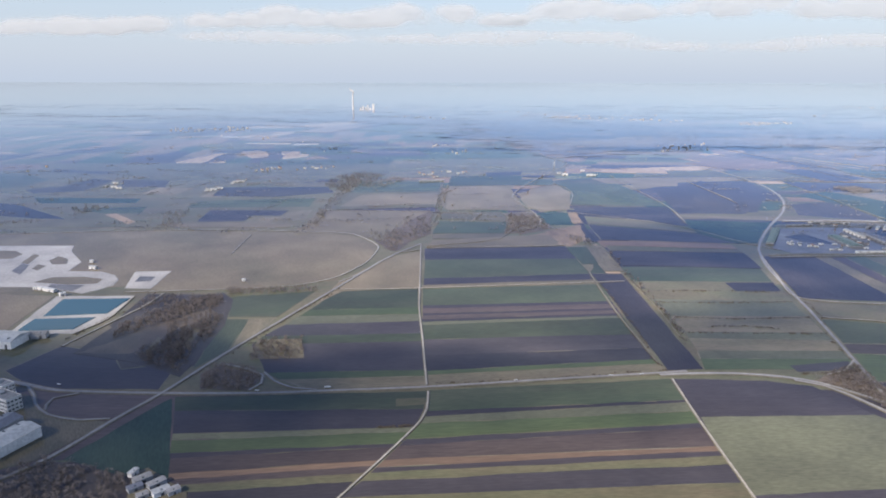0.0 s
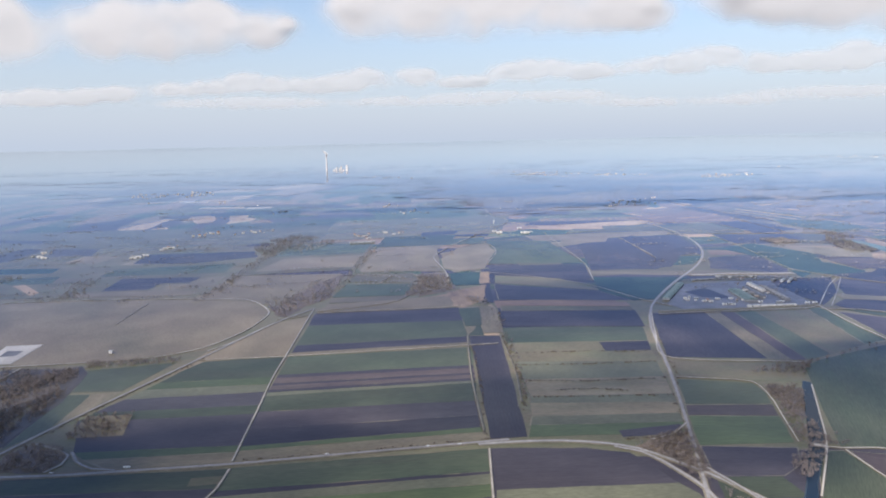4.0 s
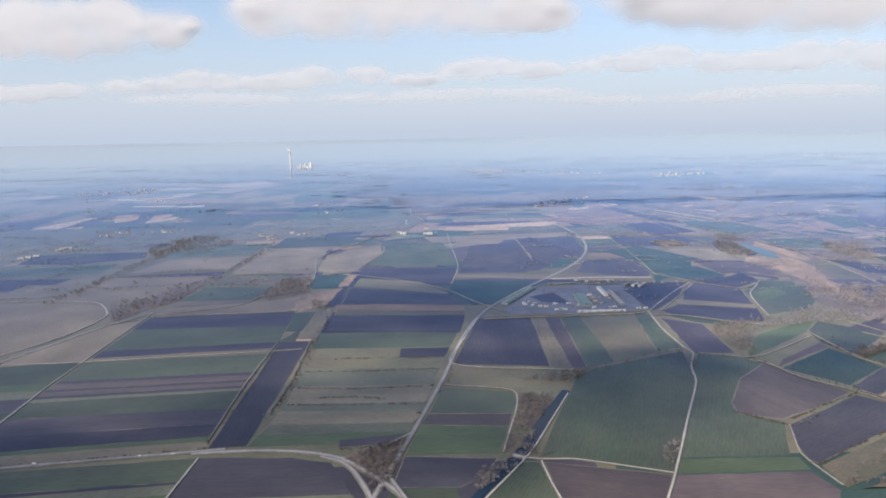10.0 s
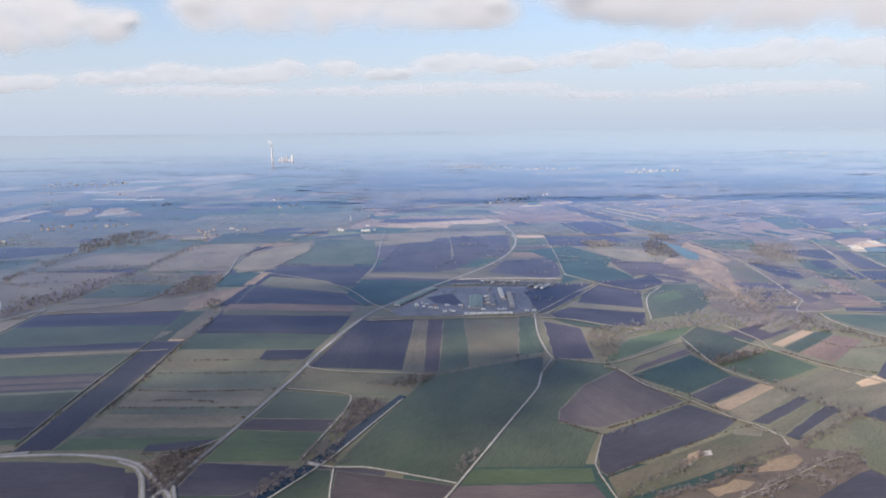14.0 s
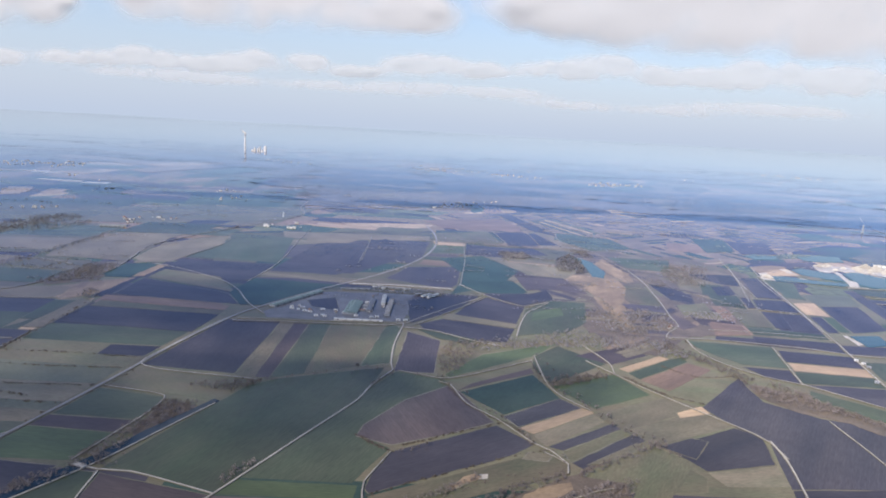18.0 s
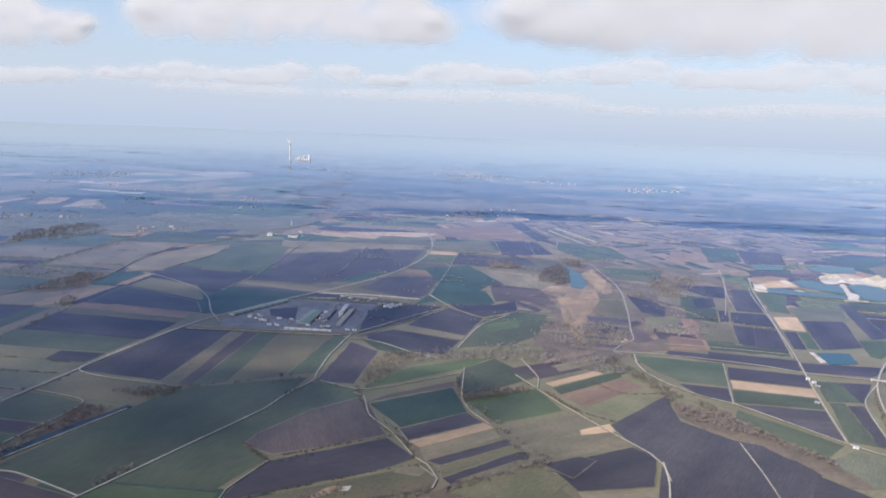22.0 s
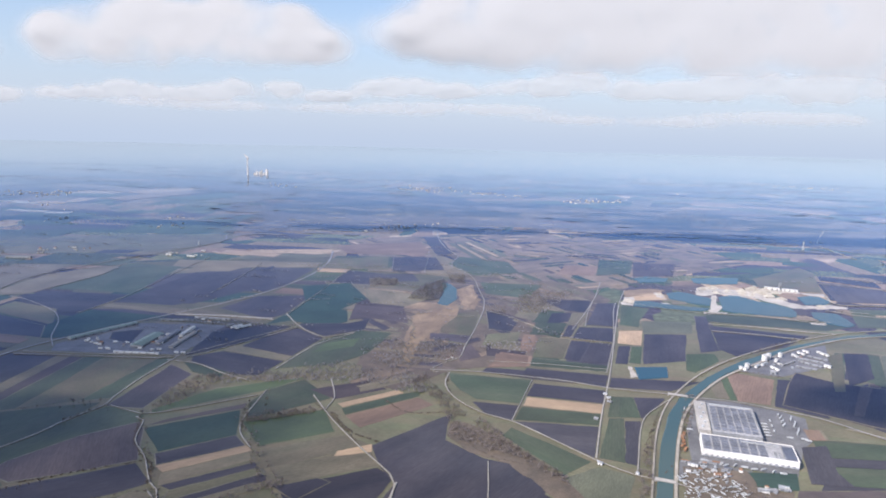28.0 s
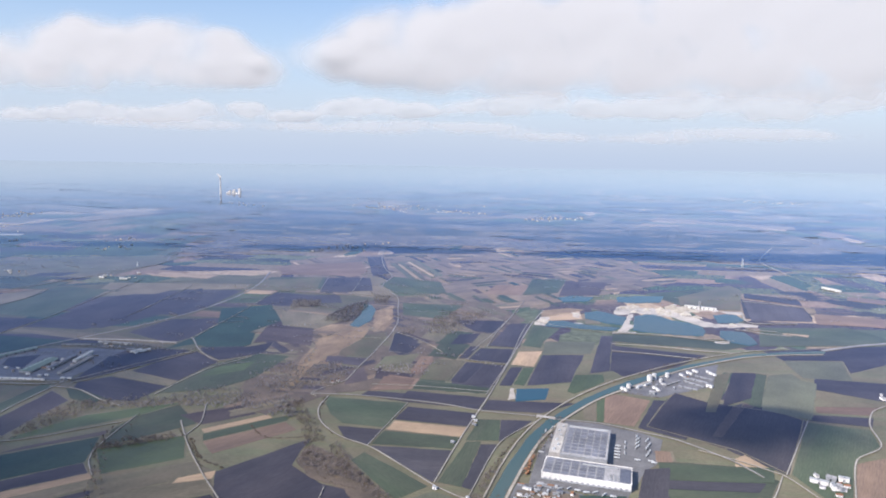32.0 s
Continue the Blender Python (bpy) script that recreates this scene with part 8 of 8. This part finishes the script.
# ---- clouds ----
def cloud_material():
    """Vapour: its cover thins towards the rim, which fine noise breaks up."""
    m = bpy.data.materials.new("cloud_vapour")
    m.use_nodes = True
    nt = m.node_tree
    n, l = nt.nodes, nt.links
    n.clear()
    out = n.new("ShaderNodeOutputMaterial")
    geo, cover, thickness = n.new("ShaderNodeNewGeometry"), n.new("ShaderNodeAttribute"), n.new("ShaderNodeAttribute")
    cover.attribute_name, thickness.attribute_name = "cover", "thickness"

    def calc(op, a, b):
        m_ = n.new("ShaderNodeMath")
        m_.operation = op
        for i, v in enumerate((a, b)):
            if isinstance(v, (int, float)):
                m_.inputs[i].default_value = v
            else:
                l.new(v, m_.inputs[i])
        return m_.outputs[0]

    def ease(v, lo, hi):
        r = n.new("ShaderNodeMapRange")
        r.interpolation_type = "SMOOTHSTEP"
        r.inputs["From Min"].default_value, r.inputs["From Max"].default_value = lo, hi
        l.new(v, r.inputs["Value"])
        return r.outputs[0]

    puffs = n.new("ShaderNodeTexNoise")
    puffs.inputs["Scale"].default_value, puffs.inputs["Detail"].default_value, puffs.inputs["Roughness"].default_value = 0.014, 1.7, 0.4
    l.new(geo.outputs["Position"], puffs.inputs["Vector"])
    swell = calc("MULTIPLY", calc("SUBTRACT", puffs.outputs[0], 0.5), 1.25)
    alpha = calc("MULTIPLY", ease(calc("ADD", cover.outputs["Fac"], swell), 0.10, 0.90), calc("MULTIPLY", ease(cover.outputs["Fac"], 0.02, 0.55), thickness.outputs["Fac"]))
    # shading normals are bent sunward and stretched upright to whiten tops and grey bases
    bent_normal = n.new("ShaderNodeVectorMath")
    bent_normal.operation = "MULTIPLY_ADD"
    l.new(geo.outputs["Normal"], bent_normal.inputs[0])
    bent_normal.inputs[1].default_value, bent_normal.inputs[2].default_value = (0.06, 0.25, 1.9), (-0.34, -0.52, 0.32)
    white, through_, clear = n.new("ShaderNodeBsdfDiffuse"), n.new("ShaderNodeBsdfTranslucent"), n.new("ShaderNodeBsdfTransparent")
    white.inputs["Color"].default_value = (0.46, 0.452, 0.45, 1)
    through_.inputs["Color"].default_value = (0.60, 0.63, 0.72, 1)
    l.new(bent_normal.outputs[0], white.inputs["Normal"])
    body, mix = n.new("ShaderNodeMixShader"), n.new("ShaderNodeMixShader")
    body.inputs[0].default_value = 0.16
    l.new(white.outputs[0], body.inputs[1])
    l.new(through_.outputs[0], body.inputs[2])
    l.new(alpha, mix.inputs[0])
    l.new(clear.outputs[0], mix.inputs[1])
    l.new(body.outputs[0], mix.inputs[2])
    l.new(mix.outputs[0], out.inputs["Surface"])
    return m


CLOUD = cloud_material()


def cloud(y, thick, lobes, flat=0.46, bulge=0.14, words="soft white heap cloud with a grey base"):
    """A bank of vapour at depth y, merged from heaps (x, z, width, height), flatter below than above."""
    rng = random.Random(len(bpy.data.objects))
    heaps = list(lobes)
    for x, z, w, h in lobes:   # smaller heads along the upper rim
        for _ in range(5):
            a, s = rng.uniform(0.15, 0.85) * math.pi, rng.uniform(0.22, 0.42)
            heaps.append((x + math.cos(a) * w * 0.36, z + math.sin(a) * h * 0.30, h * s * 1.5, h * s))
    tall = max(h for x, z, w, h in lobes)
    x0, x1 = min(x - w * 0.85 for x, z, w, h in heaps), max(x + w * 0.85 for x, z, w, h in heaps)
    z0, z1 = min(z - h * 0.8 for x, z, w, h in heaps), max(z + h * 0.85 for x, z, w, h in heaps)
    nz = 44
    nx = int(min(330, max(40, (x1 - x0) / (z1 - z0) * nz * 0.8)))
    gx, gz = np.meshgrid(np.linspace(x0, x1, nx), np.linspace(z0, z1, nz))
    bare, hull = np.ones_like(gx), np.ones_like(gx)
    for x, z, w, h in heaps:
        dz = gz - z
        q = ((gx - x) / (w * 0.5)) ** 2 + np.where(dz > 0, dz / (h * 0.5), dz / (h * flat)) ** 2
        bare *= 1.0 - 0.96 * np.exp(-0.85 * q ** 1.05)
        hull *= 1.0 - 0.7 * np.exp(-0.5 * q)
    cover = 1.0 - bare
    rim = np.minimum.outer(np.minimum(np.arange(nz), np.arange(nz)[::-1]) / 6.0, np.minimum(np.arange(nx), np.arange(nx)[::-1]) / 6.0)
    cover *= np.clip(rim, 0, 1)
    verts, seed = [], rng.uniform(0, 50)
    for px, pz, c in zip(gx.ravel(), gz.ravel(), 1.0 - hull.ravel()):
        lump = noise.fractal(Vector((px / tall * 1.7, pz / tall * 1.9, seed)), 1.0, 2.1, 3)
        verts.append((px, y - tall * bulge * c * (1.0 + 0.06 * lump), pz))
    faces = [(j * nx + i, j * nx + i + 1, (j + 1) * nx + i + 1, (j + 1) * nx + i) for j in range(nz - 1) for i in range(nx - 1)]
    me = bpy.data.meshes.new("cloud")
    me.from_pydata(verts, [], faces)
    me.attributes.new("cover", "FLOAT", "POINT").data.foreach_set("value", cover.ravel().astype(np.float32))
    me.attributes.new("thickness", "FLOAT", "POINT").data.foreach_set("value", np.full(nx * nz, thick, np.float32))
    me.materials.append(CLOUD)
    me.polygons.foreach_set("use_smooth", [True] * len(faces))
    return tagged(new("cloud", me), words, "cloud", kind="stuff")


cloud(1100, 0.97, [(35, 339, 193, 83), (164, 356, 230, 101), (308, 354, 258, 106), (391, 332, 156, 55)])
cloud(1100, 0.95, [(-368, 317, 184, 83), (-279, 322, 193, 78), (-170, 314, 138, 51), (-621, 323, 276, 110)])
cloud(1100, 0.97, [(591, 344, 184, 64), (698, 365, 258, 115), (847, 373, 304, 138), (1020, 377, 331, 147), (1206, 379, 368, 156), (1389, 381, 368, 156), (1476, 407, 386, 184)])
cloud(2130, 0.66, [(-891, 297, 132, 30), (-631, 299, 280, 47), (-456, 314, 214, 61), (-258, 303, 198, 50), (-118, 317, 214, 64), (52, 319, 148, 58), (202, 304, 165, 38), (420, 330, 280, 68), (593, 327, 198, 41), (819, 343, 247, 56), (966, 361, 198, 68), (1166, 341, 296, 61), (1305, 342, 230, 56), (1461, 364, 296, 84), (1671, 343, 247, 76), (1715, 367, 230, 61), (1927, 382, 280, 84), (-944, 286, 230, 41), (-1169, 284, 214, 38), (-1057, 281, 329, 56), (-1343, 277, 263, 50)])
cloud(3400, 0.45, [(293, 312, 358, 68), (794, 315, 478, 57), (-680, 310, 438, 51), (1577, 276, 597, 51), (1102, 278, 398, 43), (399, 327, 358, 43), (695, 320, 318, 40), (1917, 306, 478, 51), (-49, 306, 557, 51), (-936, 321, 637, 51), (2211, 307, 677, 57)])

def shading_cloud(x, y, w, d, thick=0.8):
    """A cloud added overhead, out of view, to lay shade on the fields round x, y."""
    lift = 380.0
    way = Vector((math.sin(az), math.cos(az))) * lift / math.tan(el)
    ob = cloud(0, thick, [(0, 0, w, d)], 0.5, 0.1)
    ob.matrix_world = pose(x + way.x, y + way.y, lift, -90, 0, 0)
    return ob


# added out of view to darken these fields; not all stand for known clouds
shading_cloud(362, 388, 120, 120, 0.5)
shading_cloud(300, 395, 350, 130, 0.40)
shading_cloud(315, 590, 340, 190, 0.62)
shading_cloud(140, 560, 300, 210, 0.3)
shading_cloud(-190, 275, 270, 180)
shading_cloud(0, 295, 250, 105, 0.55)
shading_cloud(190, 335, 250, 140, 0.55)
shading_cloud(460, 315, 380, 130, 0.2)
shading_cloud(470, 420, 170, 120, 0.45)
shading_cloud(1015, 520, 190, 80)
plume = cloud(0, 0.95, [(0, 0, 26, 7), (9, 3, 16, 8)], 0.5, 0.4, "small white plume of steam over a chimney")
plume.matrix_world = pose(-369, 2936, 82, 0, 52, 0)
